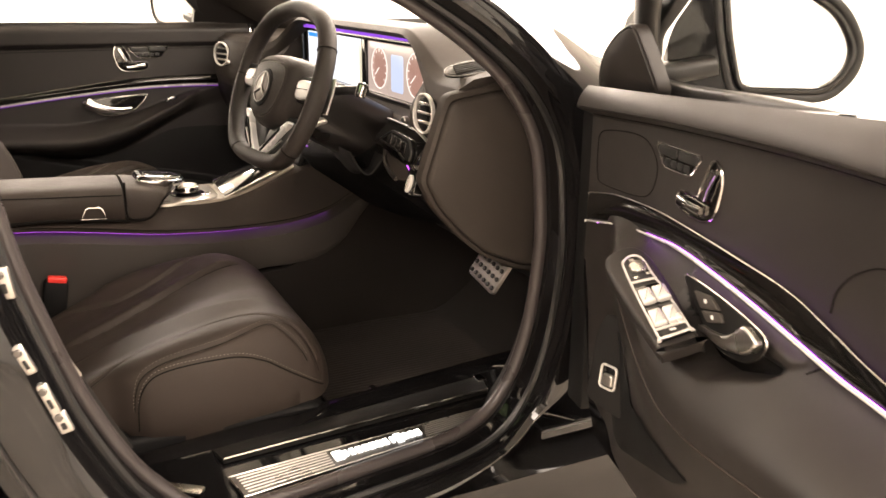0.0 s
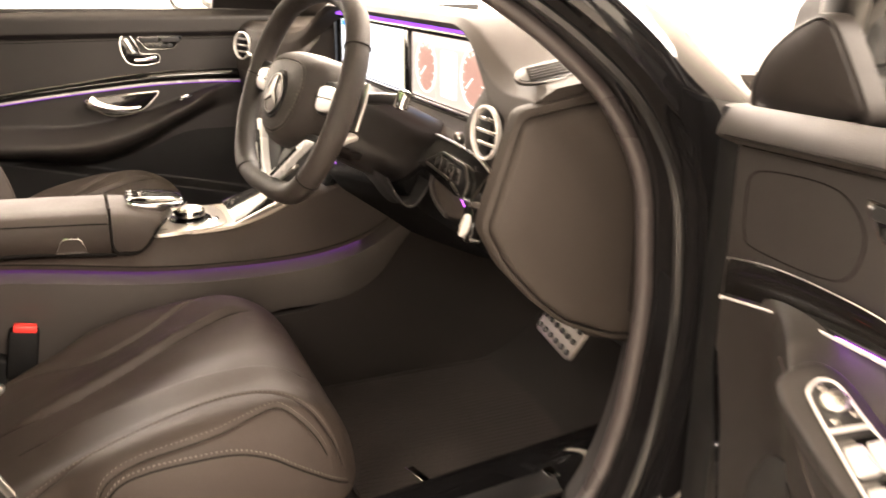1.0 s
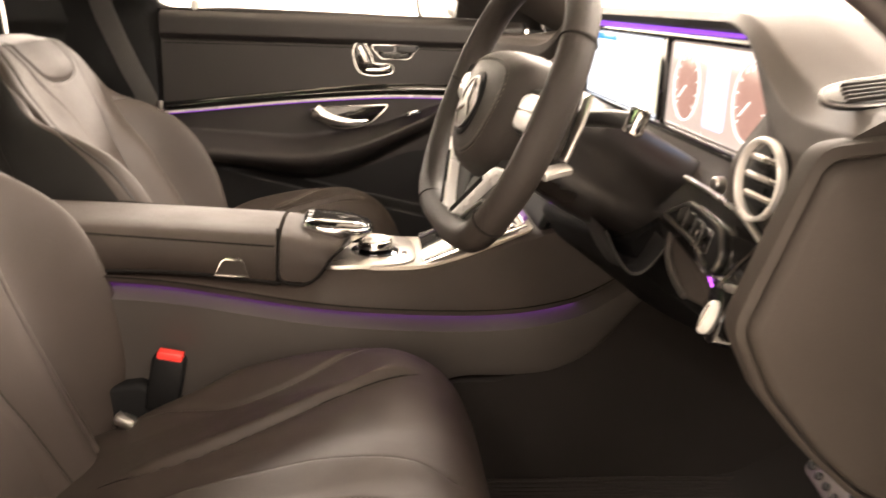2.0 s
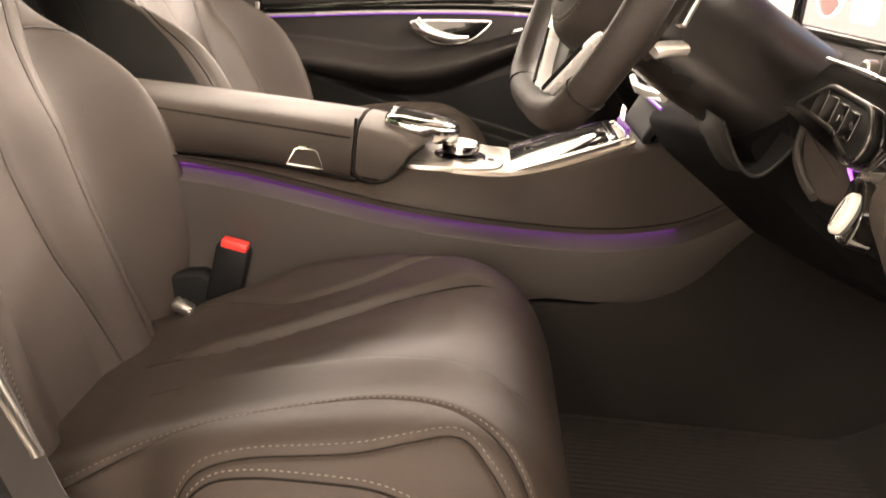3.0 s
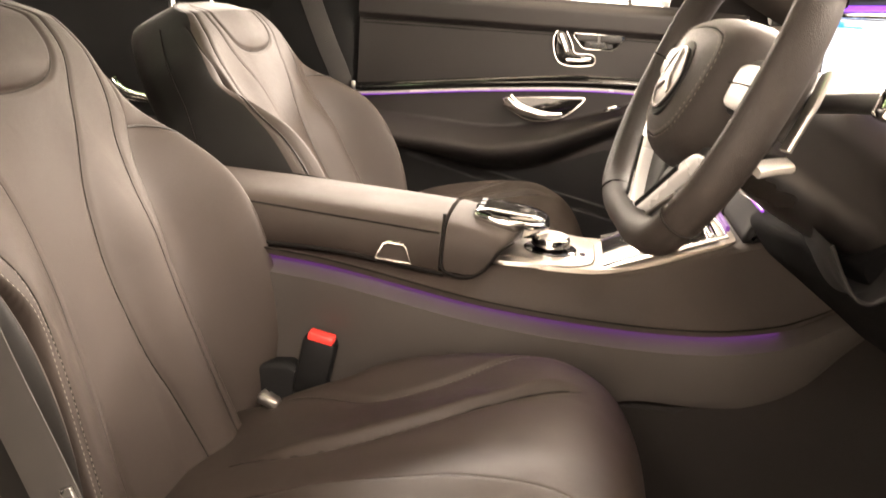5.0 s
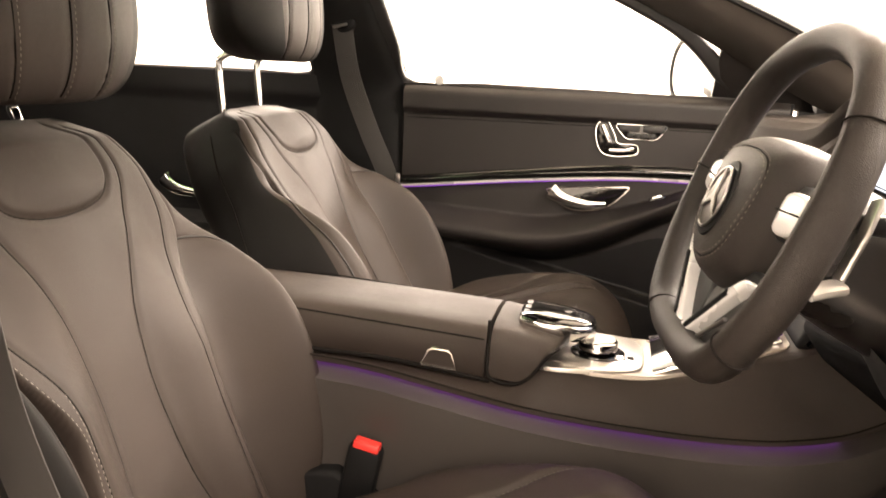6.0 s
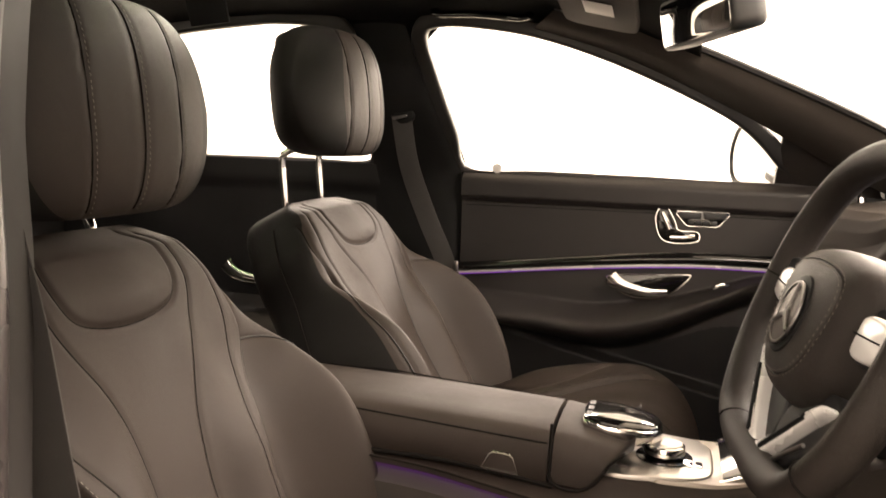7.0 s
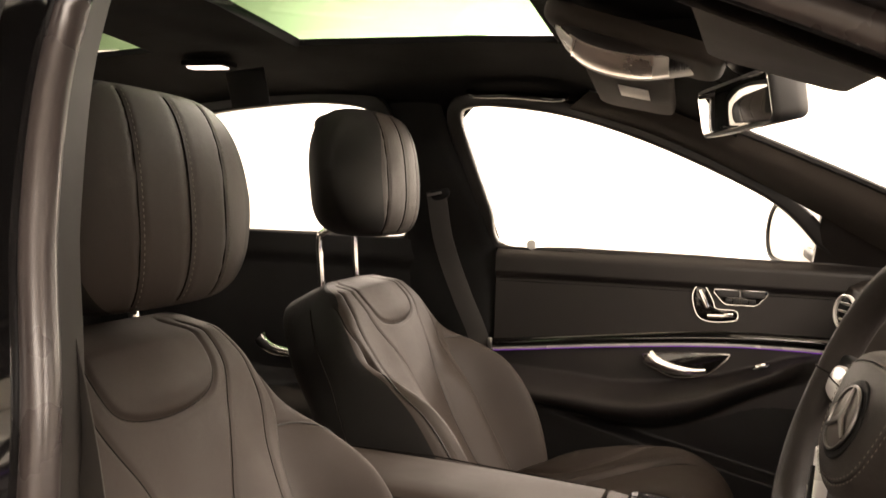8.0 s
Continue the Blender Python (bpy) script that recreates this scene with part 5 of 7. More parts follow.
for s in (-1, 1):
    part("spoke", sweep([on_wheel(s * 0.06, 0.004, -0.012), on_wheel(s * 0.10, 0.006, -0.009), on_wheel(s * 0.160, 0.010, -0.005)], rrect(0.046, 0.018, 0.006, 3), WN), PLASTIC, wheel, "black side spoke")
    part("spoke_keys", wheel_plate([(s * a, b) for a, b in ((0.100, 0.018), (0.120, 0.022), (0.147, 0.019), (0.152, 0.006), (0.146, -0.008), (0.120, -0.013), (0.102, -0.011), (0.098, 0.004))], 0.010, -0.001, 0.004, 0.002), SPOKE, wheel, "silver key panel on the spoke")
    part("key_split", tube([on_wheel(s * 0.100, 0.004, 0.0108), on_wheel(s * 0.122, 0.005, 0.0115), on_wheel(s * 0.147, 0.006, 0.0095)], 0.0008, 5), SEAM, wheel)
    part("thumb_roller", prism([(s * 0.074 + a, -0.030 + b) for a, b in rrect(0.005, 0.018, 0.002, 3)], 0.006, wheel_m @ Matrix.Translation((0, 0, -0.006)), 0.002), SATIN, wheel, "small chrome thumb roller")
    arm = ((0.002, -0.136), (0.020, -0.129), (0.052, -0.102), (0.080, -0.078), (0.098, -0.064), (0.104, -0.056), (0.094, -0.056), (0.074, -0.069), (0.042, -0.098), (0.014, -0.119), (0.002, -0.123))
    part("lower_spoke", wheel_plate([(s * a, b) for a, b in arm], 0.012, -0.006, 0.0035, 0.001, 3), SPOKE, wheel, "bright silver arm of the lower spoke")
    part("spoke_slot", tube(cr([on_wheel(s * 0.022, -0.1215, 0.0062), on_wheel(s * 0.050, -0.098, 0.0065), on_wheel(s * 0.080, -0.072, 0.0062)], 5), 0.0028, 6), MATT, wheel, "dark slot in the spoke arm")
    part("spoke_edge", tube(cr([on_wheel(s * 0.034, -0.129, -0.001), on_wheel(s * 0.060, -0.111, 0.0), on_wheel(s * 0.088, -0.092, 0.0)], 6), 0.0020, 8), SATIN, wheel, "thin silver spoke edge")
    part("spoke_web", wheel_plate([(s * a, b) for a, b in ((0.030, -0.134), (0.070, -0.112), (0.104, -0.080), (0.112, -0.058), (0.086, -0.046), (0.040, -0.060), (0.004, -0.084), (0.004, -0.126))], 0.010, -0.016, 0.003, 0.0, 3), PLASTIC, wheel, "black web of the lower spoke")
    if s < 0:
        part("shift_paddle", sweep([on_wheel(s * 0.118, -0.045, -0.032), on_wheel(s * 0.135, 0.0, -0.034), on_wheel(s * 0.132, 0.045, -0.034)], rrect(0.016, 0.005, 0.002, 2), WN), SATIN, wheel, "silver shift paddle")
    else:
        part("shift_paddle", sweep([V(0.510, -0.470, 0.968), V(0.501, -0.480, 0.945), V(0.486, -0.486, 0.910)], rrect(0.016, 0.005, 0.002, 2), WN), SATIN, wheel, "silver shift paddle")
    for aa in (0.62, -0.62):
        q = RIM[round((0.25 - s * 0.17 if aa > 0 else 0.75 + s * 0.13) * len(RIM)) % len(RIM)]
        part("rim_joint", sweep([on_wheel(q[0], q[1], 0.0) + (wheel_m.to_3x3() @ V(c * math.cos(math.atan2(q[1], q[0])) * 0.0163, c * math.sin(math.atan2(q[1], q[0])) * 0.0163, d_ * 0.0178)) for c, d_ in circ(1.0, 14)], circ(0.0009, 5), wheel_m.to_3x3() @ V(-q[1], q[0], 0), True), SEAM, wheel)
col = thing("steering_column", (0.6, -0.36, 0.82), "black steering column shroud with a stalk", "steering column")
cpts = [wheel_m @ V(0, -0.005, -0.03), wheel_m @ V(0, -0.01, -0.06), wheel_m @ V(0, -0.018, -0.11), wheel_m @ V(0, -0.025, -0.17), wheel_m @ V(0, -0.03, -0.24)]
part("shroud", sweep(cr(cpts, 5), [(a, c + 0.002) for a, c in rrect(0.100, 0.118, 0.046, 6)], (0, 0, 1), False, True, lambda s: interp(s, [(0, 0.80), (0.25, 0.98), (0.6, 1.05), (1, 1.0)])), mat("column_plastic", (0.014, 0.0122, 0.0112), 0.34, bump=0.12, scale=1200, vary=0.12, spec=0.5), col, "black column shroud")
part("gaiter", grid(lambda u, v: (0.545 + 0.068 * u, -0.445 + 0.15 * v, 0.832 - 0.012 * u - (0.048 + 0.004 * math.sin(11 * v + 5 * u)) * math.sin(math.pi * u) * (0.55 + 0.45 * math.sin(math.pi * (0.2 + 0.6 * v)))), 28, 28), DARK_LEATHER, col, "soft leather gaiter under the column")
part("gaiter_fold", tube([V(0.545 + 0.068 * i / 20, -0.446, 0.832 - 0.012 * i / 20 - 0.040 * math.sin(math.pi * i / 20)) for i in range(21)], 0.002, 8), DARK_LEATHER, col)
part("stalk", sweep([wheel_m @ V(0.05, 0.02, -0.075), wheel_m @ V(0.12, 0.03, -0.075), wheel_m @ V(0.185, 0.035, -0.07)], rrect(0.016, 0.012, 0.004, 3), wheel_m.to_3x3() @ V(0, 0, 1)), PLASTIC, col, "black selector stalk")
part("tilt_lever", sweep([V(0.480, -0.422, 0.883), V(0.494, -0.415, 0.886), V(0.510, -0.404, 0.887)], rrect(0.017, 0.009, 0.004, 2), (0, -0.5, 1)), SILVER, col, "silver lever under the column")
part("stalk_tip", box(0, 0, 0, 0.022, 0.026, 0.014, 0.004, wheel_m @ Matrix.Translation((0.185, 0.035, -0.07))), CHROME, col, "chrome stalk tip")

# ---- centre console ----
con = thing("centre_console", (0.2, 0, 0.33), "black leather centre console with a long armrest", "centre console")


def console_side(x):
    """Half section of the console at x, from the top's middle to its foot: (y, z)."""
    zt = interp(x, [(-0.5, 0.672), (0.0, 0.670), (0.2, 0.655), (0.25, 0.676), (0.30, 0.673), (0.377, 0.673), (0.439, 0.688), (0.486, 0.706), (0.54, 0.728), (0.62, 0.755), (0.75, 0.79)])
    zp = interp(x, [(-0.5, 0.668), (-0.041, 0.652), (0.097, 0.640), (0.25, 0.619), (0.406, 0.610), (0.52, 0.613), (0.60, 0.628), (0.64, 0.645), (0.70, 0.682), (0.75, 0.71)])
    zl = interp(x, [(-0.5, 0.38), (0.2, 0.40), (0.34, 0.47), (0.436, 0.510), (0.52, 0.513), (0.59, 0.522), (0.648, 0.552), (0.69, 0.602), (0.75, 0.67)])
    zl = min(zl, zp - 0.012)
    zt = max(zt, zp + 0.012)
    w = interp(x, [(-0.5, 0.082), (0.0, 0.084), (0.12, 0.096), (0.2, 0.098), (0.45, 0.092), (0.7, 0.085)])
    return [(0.0, zt), (w - 0.03, zt), (w - 0.012, zt - 0.001), (w - 0.002, zt - 0.008), (w + 0.012, zp + (zt - zp) * 0.5), (w + 0.022, zp + 0.012), (w + 0.021, zp + 0.002), (w + 0.004, zp + 0.004), (w + 0.004, zp - 0.005), (w + 0.024, zp - 0.022), (w + 0.022, zl + 0.02), (w + 0.012, zl), (0.0, zl - 0.01)]


def console_ring(x, a, b):
    half = console_side(x)[a:b]
    return [V(x, -y, z) for y, z in half], [V(x, y, z) for y, z in half]


xs = [-0.5 + 1.25 * i / 80 for i in range(81)]
up_r, up_l, low_r, low_l = [], [], [], []
for x in xs:
    r, l = console_ring(x, 0, 8)
    up_r.append(r), up_l.append(l)
    r, l = console_ring(x, 7, 13)
    low_r.append(r), low_l.append(l)
part("console_skin", loft([list(reversed(a)) + b[1:] for a, b in zip(up_r, up_l)], False), LEATHER, con, "stitched black leather console side")
part("lower_panel", loft(low_r, False), GREY_PLASTIC, con, "grey plastic lower console panel")
part("lower_panel", loft(low_l, False), GREY_PLASTIC, con, "grey plastic lower console panel")
for s in (-1, 1):
    part("light_guide", tube([V(x, s * (console_side(x)[8][0] + 0.003), console_side(x)[8][1] + 0.005) for x in xs if x < 0.61], 0.0022, 5), PURPLE, con, "glowing violet light guide under the ledge")
    part("seam", tube([V(x, s * (console_side(x)[5][0] + 0.0005), console_side(x)[5][1] - 0.002) for x in xs if x < 0.69], 0.0010, 5), SEAM, con)


def lid_section(x, w=0.097, top=0.738, bot=0.668):
    zb = bot - 0.02 * sstep(0.0, 0.25, x)
    zt = interp(x, [(-0.5, 0.740), (-0.1, 0.7345), (0.172, 0.724), (0.21, 0.719), (0.25, 0.711), (0.28, 0.700), (0.32, 0.69)])
    return [V(x, -w + 0.004, zb), V(x, -w, zb + 0.006), V(x, -w - 0.001, zb + 0.03), V(x, -w + 0.002, zt - 0.024), V(x, -w + 0.010, zt - 0.010), V(x, -w + 0.024, zt - 0.003), V(x, -w + 0.05, zt), V(x, 0, zt + 0.002),
            V(x, w - 0.06, zt - 0.001), V(x, w - 0.036, zt - 0.004), V(x, w - 0.020, zt - 0.011), V(x, w - 0.008, zt - 0.024), V(x, w + 0.001, zb + 0.03), V(x, w, zb + 0.006), V(x, w - 0.004, zb)]


part("armrest_lid", loft([lid_section(-0.5 + 0.672 * i / 20) for i in range(21)]), LEATHER, con, "long black leather armrest lid")
for s in (-1, 1):
    part("lid_seam", tube([V(x, s * 0.0965, interp(x, [(-0.1, 0.724), (0.172, 0.708)])) for x in [-0.5 + 0.67 * i / 30 for i in range(31)]], 0.0011, 5), SEAM, con)


def front_block(i):
    x = 0.178 + 0.10 * i
    k = i
    sec = lid_section(x)
    lift = interp(k, [(0, 0.008), (0.31, 0.006), (0.53, 0.016), (0.72, 0.045), (0.92, 0.06), (1, 0.066)])
    return [V(p.x, p.y, max(p.z, 0.648 + lift)) for p in sec]


part("front_block", loft([front_block(i / 14) for i in range(15)]), LEATHER, con, "leather block ahead of the armrest")
part("lid_gap", tube([V(x, -0.0975, 0.668 - 0.02 * sstep(0.0, 0.25, x) + 0.001) for x in [-0.45 + 0.63 * i / 24 for i in range(25)]], 0.0032, 6), SEAM, con, "dark gap under the armrest lid")
part("block_gap", tube(cr([V(0.176, -0.0985, 0.735), V(0.1755, -0.099, 0.70), V(0.178, -0.099, 0.660), V(0.209, -0.099, 0.652), V(0.231, -0.098, 0.663), V(0.25, -0.096, 0.690), V(0.268, -0.092, 0.706)], 6), 0.0024, 6), SEAM, con, "dark gap round the leather block")
lm = axes((0.112, -0.0985, 0.676), (1, 0, -0.06), (0, 0, 1))
lg = [(-0.0245, -0.0115), (0.0245, -0.0115), (0.0155, 0.0095), (0.010, 0.0125), (-0.010, 0.0125), (-0.0155, 0.0095)]
part("badge_frame", sweep([lm @ V(a, b, 0.001) for a, b in lg], circ(0.0021, 6), (0, -1, 0), True), CHROME, con, "small chrome trapezoid frame")
part("badge_grille", prism(lg, 0.001, lm, 0.0004), LEATHER, con)
# control plate, controller and touchpad
pm = axes((0.30, 0.0, 0.673), (1, 0, 0), (0, 1, 0))
pp = [(p.x, p.y) for p in cr([V(a, b, 0) for a, b in ((-0.07, -0.078), (0.02, -0.082), (0.068, -0.06), (0.076, 0.0), (0.068, 0.06), (0.02, 0.082), (-0.07, 0.078))], 5, True)]
part("control_plate", prism(pp, 0.006, pm, 0.002), SATIN, con, "satin silver control plate")
part("controller_well", prism(circ(0.037, 24), 0.002, pm @ Matrix.Translation((0.014, -0.010, 0.006)), 0.0006), GLOSS, con)
part("controller_neck", prism(circ(0.017, 20), 0.008, pm @ Matrix.Translation((0.014, -0.010, 0.007)), 0.001), GLOSS, con)
part("rotary_controller", loft([[pm @ V(0.014 + a * k, -0.010 + b * k, z) for a, b in circ(0.027, 28)] for k, z in ((0.62, 0.009), (0.9, 0.0105), (1.0, 0.013), (1.0, 0.020), (0.96, 0.0235), (0.86, 0.025))]), CHROME, con, "chrome rotary controller")
part("controller_cap", loft([[pm @ V(0.014 + a * k, -0.010 + b * k, z) for a, b in circ(0.0235, 24)] for k, z in ((1.0, 0.024), (0.96, 0.0265), (0.7, 0.028), (0.3, 0.0285))]), SATIN, con, "satin controller cap")
for a0 in (0.046, 0.058):
    part("plate_key", prism([(a0 + a, -0.028 + b) for a, b in rrect(0.009, 0.020, 0.002, 2)], 0.0018, pm @ Matrix.Translation((0, 0, 0.006)), 0.0006), CHROME, con, "small chrome key")
TOUCH = [(0.0, 0.034), (0.014, 0.046), (0.04, 0.050), (0.07, 0.046), (0.092, 0.036), (0.102, 0.022), (0.104, 0.010)]


def touch_ring(k, z, back=0.0):
    """Outline of the boat shaped touchpad, drawn in by k, at the height z."""
    side = [(x, y) for x, y in TOUCH]
    out = [(p.x, p.y) for p in cr([V(x, -y, 0) for x, y in side] + [V(x, y, 0) for x, y in reversed(side)], 4, True)]
    return [V(0.206 + 0.052 + (x - 0.052) * k + back, y * k, z - 0.10 * (x - 0.052) * k) for x, y in out]


part("touchpad", loft([touch_ring(0.72, 0.698), touch_ring(0.90, 0.703), touch_ring(0.985, 0.711), touch_ring(1.0, 0.717), touch_ring(0.985, 0.721), touch_ring(0.95, 0.7228)]), CHROME, con, "silver boat-shaped touchpad housing")
part("touchpad_top", loft([touch_ring(0.95, 0.7222), touch_ring(0.93, 0.7252), touch_ring(0.86, 0.7272), touch_ring(0.5, 0.7285), touch_ring(0.1, 0.729)]), GLOSS, con, "gloss black touch surface")
for q in (-0.024, 0.0, 0.024):
    part("touch_key", box(0.215, q, 0.7305, 0.008, 0.018, 0.003, 0.001), PLASTIC, con)
part("tray_lid", prism([(p.x, p.y) for p in cr([V(a, b, 0) for a, b in ((-0.082, -0.062), (0.068, -0.057), (0.068, 0.057), (-0.082, 0.062))], 1, True)], 0.004, axes((0.463, 0, 0.708), (1, 0, 0.36), (0, 1, 0.075)), 0.001), GLOSS, con, "gloss black tray cover")
part("tray_rim", sweep([V(x, y, 0.712 + 0.40 * (x - 0.475)) for x, y in ((0.378, -0.068), (0.535, -0.062), (0.535, 0.062), (0.378, 0.068))], rrect(0.008, 0.004, 0.0015, 2), (0, 0, 1), True), CHROME, con, "chrome tray rim")
part("console_trim", pad(rpoly([(0.222, -0.070), (0.30, -0.086), (0.40, -0.080), (0.548, -0.072), (0.548, 0.072), (0.40, 0.080), (0.30, 0.086), (0.222, 0.070)], 0.02), [(1.0, -0.004), (1.0, 0.002), (0.985, 0.0035), (0.9, 0.0035), (0.6, 0.003), (0.3, 0.002), (0.02, 0.002)], lambda x, y, h: V(x, y, console_side(x)[0][1] + h)), GREIGE, con, "satin greige trim round the console tray")
part("tray_lamp", box(0.538, 0.0, 0.742, 0.006, 0.09, 0.008, 0.002), mat("violet_tray_lamp", (0.1, 0.03, 0.2), 0.4, vary=0, emit=(0.46, 0.06, 0.8), power=0.05), con, "glowing violet tray lamp")
part("tray_strip", box(0.518, 0.0, 0.7325, 0.008, 0.108, 0.006, 0.002), CHROME, con, "chrome strip across the tray")
part("stack_foot", prism(rpoly([(0.546, 0.728), (0.580, 0.800), (0.660, 0.870), (0.72, 0.80), (0.68, 0.735)], 0.02), 0.160, axes((0, 0.080, 0), (1, 0, 0), (0, 0, 1)), 0.012), MATT, con, "black foot of the centre stack")

part("stack_bar", sweep([V(0.550, -0.168, 0.810), V(0.541, -0.11, 0.805), V(0.540, -0.04, 0.801), V(0.552, 0.06, 0.800)], rrect(0.009, 0.014, 0.003, 2), (-0.6, 0, 1)), SILVER, con, "silver bar across the centre stack")
part("stack_lamp", box(0.552, -0.10, 0.793, 0.004, 0.11, 0.003, 0.001), PURPLE_DIM, con, "faint violet lamp under the bar")

# ---- front seats ----
def seam_depth(a, b, seams):
    """Groove depths at arrays a, b from seams: (points, width, depth)."""
    out = np.zeros(a.shape)
    for pts, wid, dep in seams:
        c = np.array([(p.x, p.y) for p in cr([V(q[0], q[1], 0) for q in pts], 5)])
        best = np.full(a.shape, 9.0)
        for (x0, y0), (x1, y1) in zip(c[:-1], c[1:]):
            dx, dy = x1 - x0, y1 - y0
            t = np.clip(((a - x0) * dx + (b - y0) * dy) / max(dx * dx + dy * dy, 1e-12), 0, 1)
            best = np.minimum(best, (a - x0 - dx * t) ** 2 + (b - y0 - dy * t) ** 2)
        out = np.maximum(out, dep * np.exp(-best / wid ** 2))
    return out


def nsmooth(a, b, x):
    t = np.clip((x - a) / (b - a), 0, 1)
    return t * t * (3 - 2 * t)


def curve_of(table):
    """A smooth numpy function through a table."""
    xs = np.linspace(table[0][0], table[-1][0], 400)
    ys = np.array([interp(float(x), table) for x in xs])
    return lambda x: np.interp(x, xs, ys)


def both(pts):
    return [pts, [(-a, b) for a, b in pts]]


U_SEAM = [(0.080, 0.578), (0.095, 0.552), (0.096, 0.517), (0.082, 0.490), (0.05, 0.477), (0.0, 0.472), (-0.05, 0.477), (-0.082, 0.490), (-0.096, 0.517), (-0.095, 0.552), (-0.080, 0.578)]
CENTRE = [(0.104, 0.574), (0.118, 0.545), (0.117, 0.50), (0.098, 0.455), (0.076, 0.41), (0.058, 0.36), (0.049, 0.30), (0.047, 0.25), (0.055, 0.16), (0.068, 0.10), (0.08, 0.03), (0.088, -0.04)]
WING_A = [(0.142, 0.560), (0.166, 0.51), (0.172, 0.455), (0.156, 0.385), (0.148, 0.31), (0.150, 0.22), (0.158, 0.14), (0.17, 0.04), (0.178, -0.04)]
WING_B = [(0.176, 0.535), (0.194, 0.485), (0.192, 0.425), (0.176, 0.35), (0.166, 0.27), (0.169, 0.20), (0.178, 0.12), (0.19, 0.03), (0.198, -0.04)]
# lower down the wings stand proud and lie closer together
WING_A, WING_B = ([(a - 0.034 * (1 - sstep(0.27, 0.42, b)), b) for a, b in w] for w in (WING_A, WING_B))
WING_TOP = [(0.188, 0.412), (0.212, 0.405), (0.238, 0.382), (0.254, 0.335), (0.262, 0.26), (0.262, 0.16), (0.25, 0.06)]
LEAN_B = radians(20)
BACK_W = curve_of([(-0.05, 0.225), (0.0, 0.245), (0.1, 0.276), (0.2, 0.290), (0.30, 0.284), (0.38, 0.260), (0.45, 0.230), (0.50, 0.204), (0.54, 0.180), (0.565, 0.158), (0.58, 0.135), (0.588, 0.105)])
BACK_BOL = curve_of([(-0.05, 0.045), (0, 0.06), (0.10, 0.090), (0.22, 0.104), (0.31, 0.092), (0.375, 0.056), (0.42, 0.018), (0.46, 0.004), (0.6, 0.0)])
BACK_SEAMS = [(U_SEAM, 0.0034, 0.0045)] + [(c, 0.0030, 0.0028) for c in both(CENTRE)] + [(c, 0.0030, 0.0024) for c in both(WING_A)] + [(c, 0.0036, 0.0045) for c in both(WING_B)] + [(c, 0.0030, 0.0025) for c in both(WING_TOP)]


WING_EDGE = curve_of([(b, a) for a, b in reversed(WING_B)])


def back_height(w, s):
    W, a = BACK_W(s), np.abs(w)
    h = BACK_BOL(s) * nsmooth(0.180, 0.246, a)
    # soft pads between the seams
    h = h + 0.007 * np.exp(-((a - 0.085) / 0.035) ** 2) * nsmooth(0.02, 0.2, s) * (1 - nsmooth(0.40, 0.50, s)) + 0.008 * np.exp(-(w / 0.07) ** 2) * nsmooth(0.46, 0.50, s)
    # the bolster starts behind the padded wing's edge
    wb = WING_EDGE(s)
    h = h + 0.031 * (1 - nsmooth(0.27, 0.42, s)) * nsmooth(0.045, 0.120, a) * (1 - nsmooth(wb - 0.003, wb + 0.007, a))
    h = h - 0.015 * nsmooth(wb - 0.004, wb + 0.004, a) * np.exp(-((a - wb) / 0.030) ** 2) * (1 - nsmooth(0.40, 0.47, s))
    h = h - 0.020 * nsmooth(0.50, 0.59, s) - 0.035 * nsmooth(0.550, 0.592, s) - 0.012
    q = np.minimum(1.0, a / W)
    T = 0.062
    return (h + T) * np.maximum(0.0, 1 - q ** 12) ** 0.5 - T - seam_depth(w, s, BACK_SEAMS)


def back_points(w, s, d):
    w = w + 0.024 * nsmooth(0.15, 0.23, np.abs(w)) * (1 - nsmooth(0.40, 0.50, s))
    return np.stack([-0.067 - s * math.sin(LEAN_B) + d * math.cos(LEAN_B), w, 0.44 + s * math.cos(LEAN_B) + d * math.sin(LEAN_B)], -1)


def on_back(pts, lift=0.0, n=10, lim=0.98):
    c = np.array([(p.x, p.y) for p in cr([V(a, b, 0) for a, b in pts], n)])
    c = c[np.abs(c[:, 0]) < BACK_W(c[:, 1]) * lim]
    return [Vector(p) for p in back_points(c[:, 0], c[:, 1], back_height(c[:, 0], c[:, 1]) + lift)]


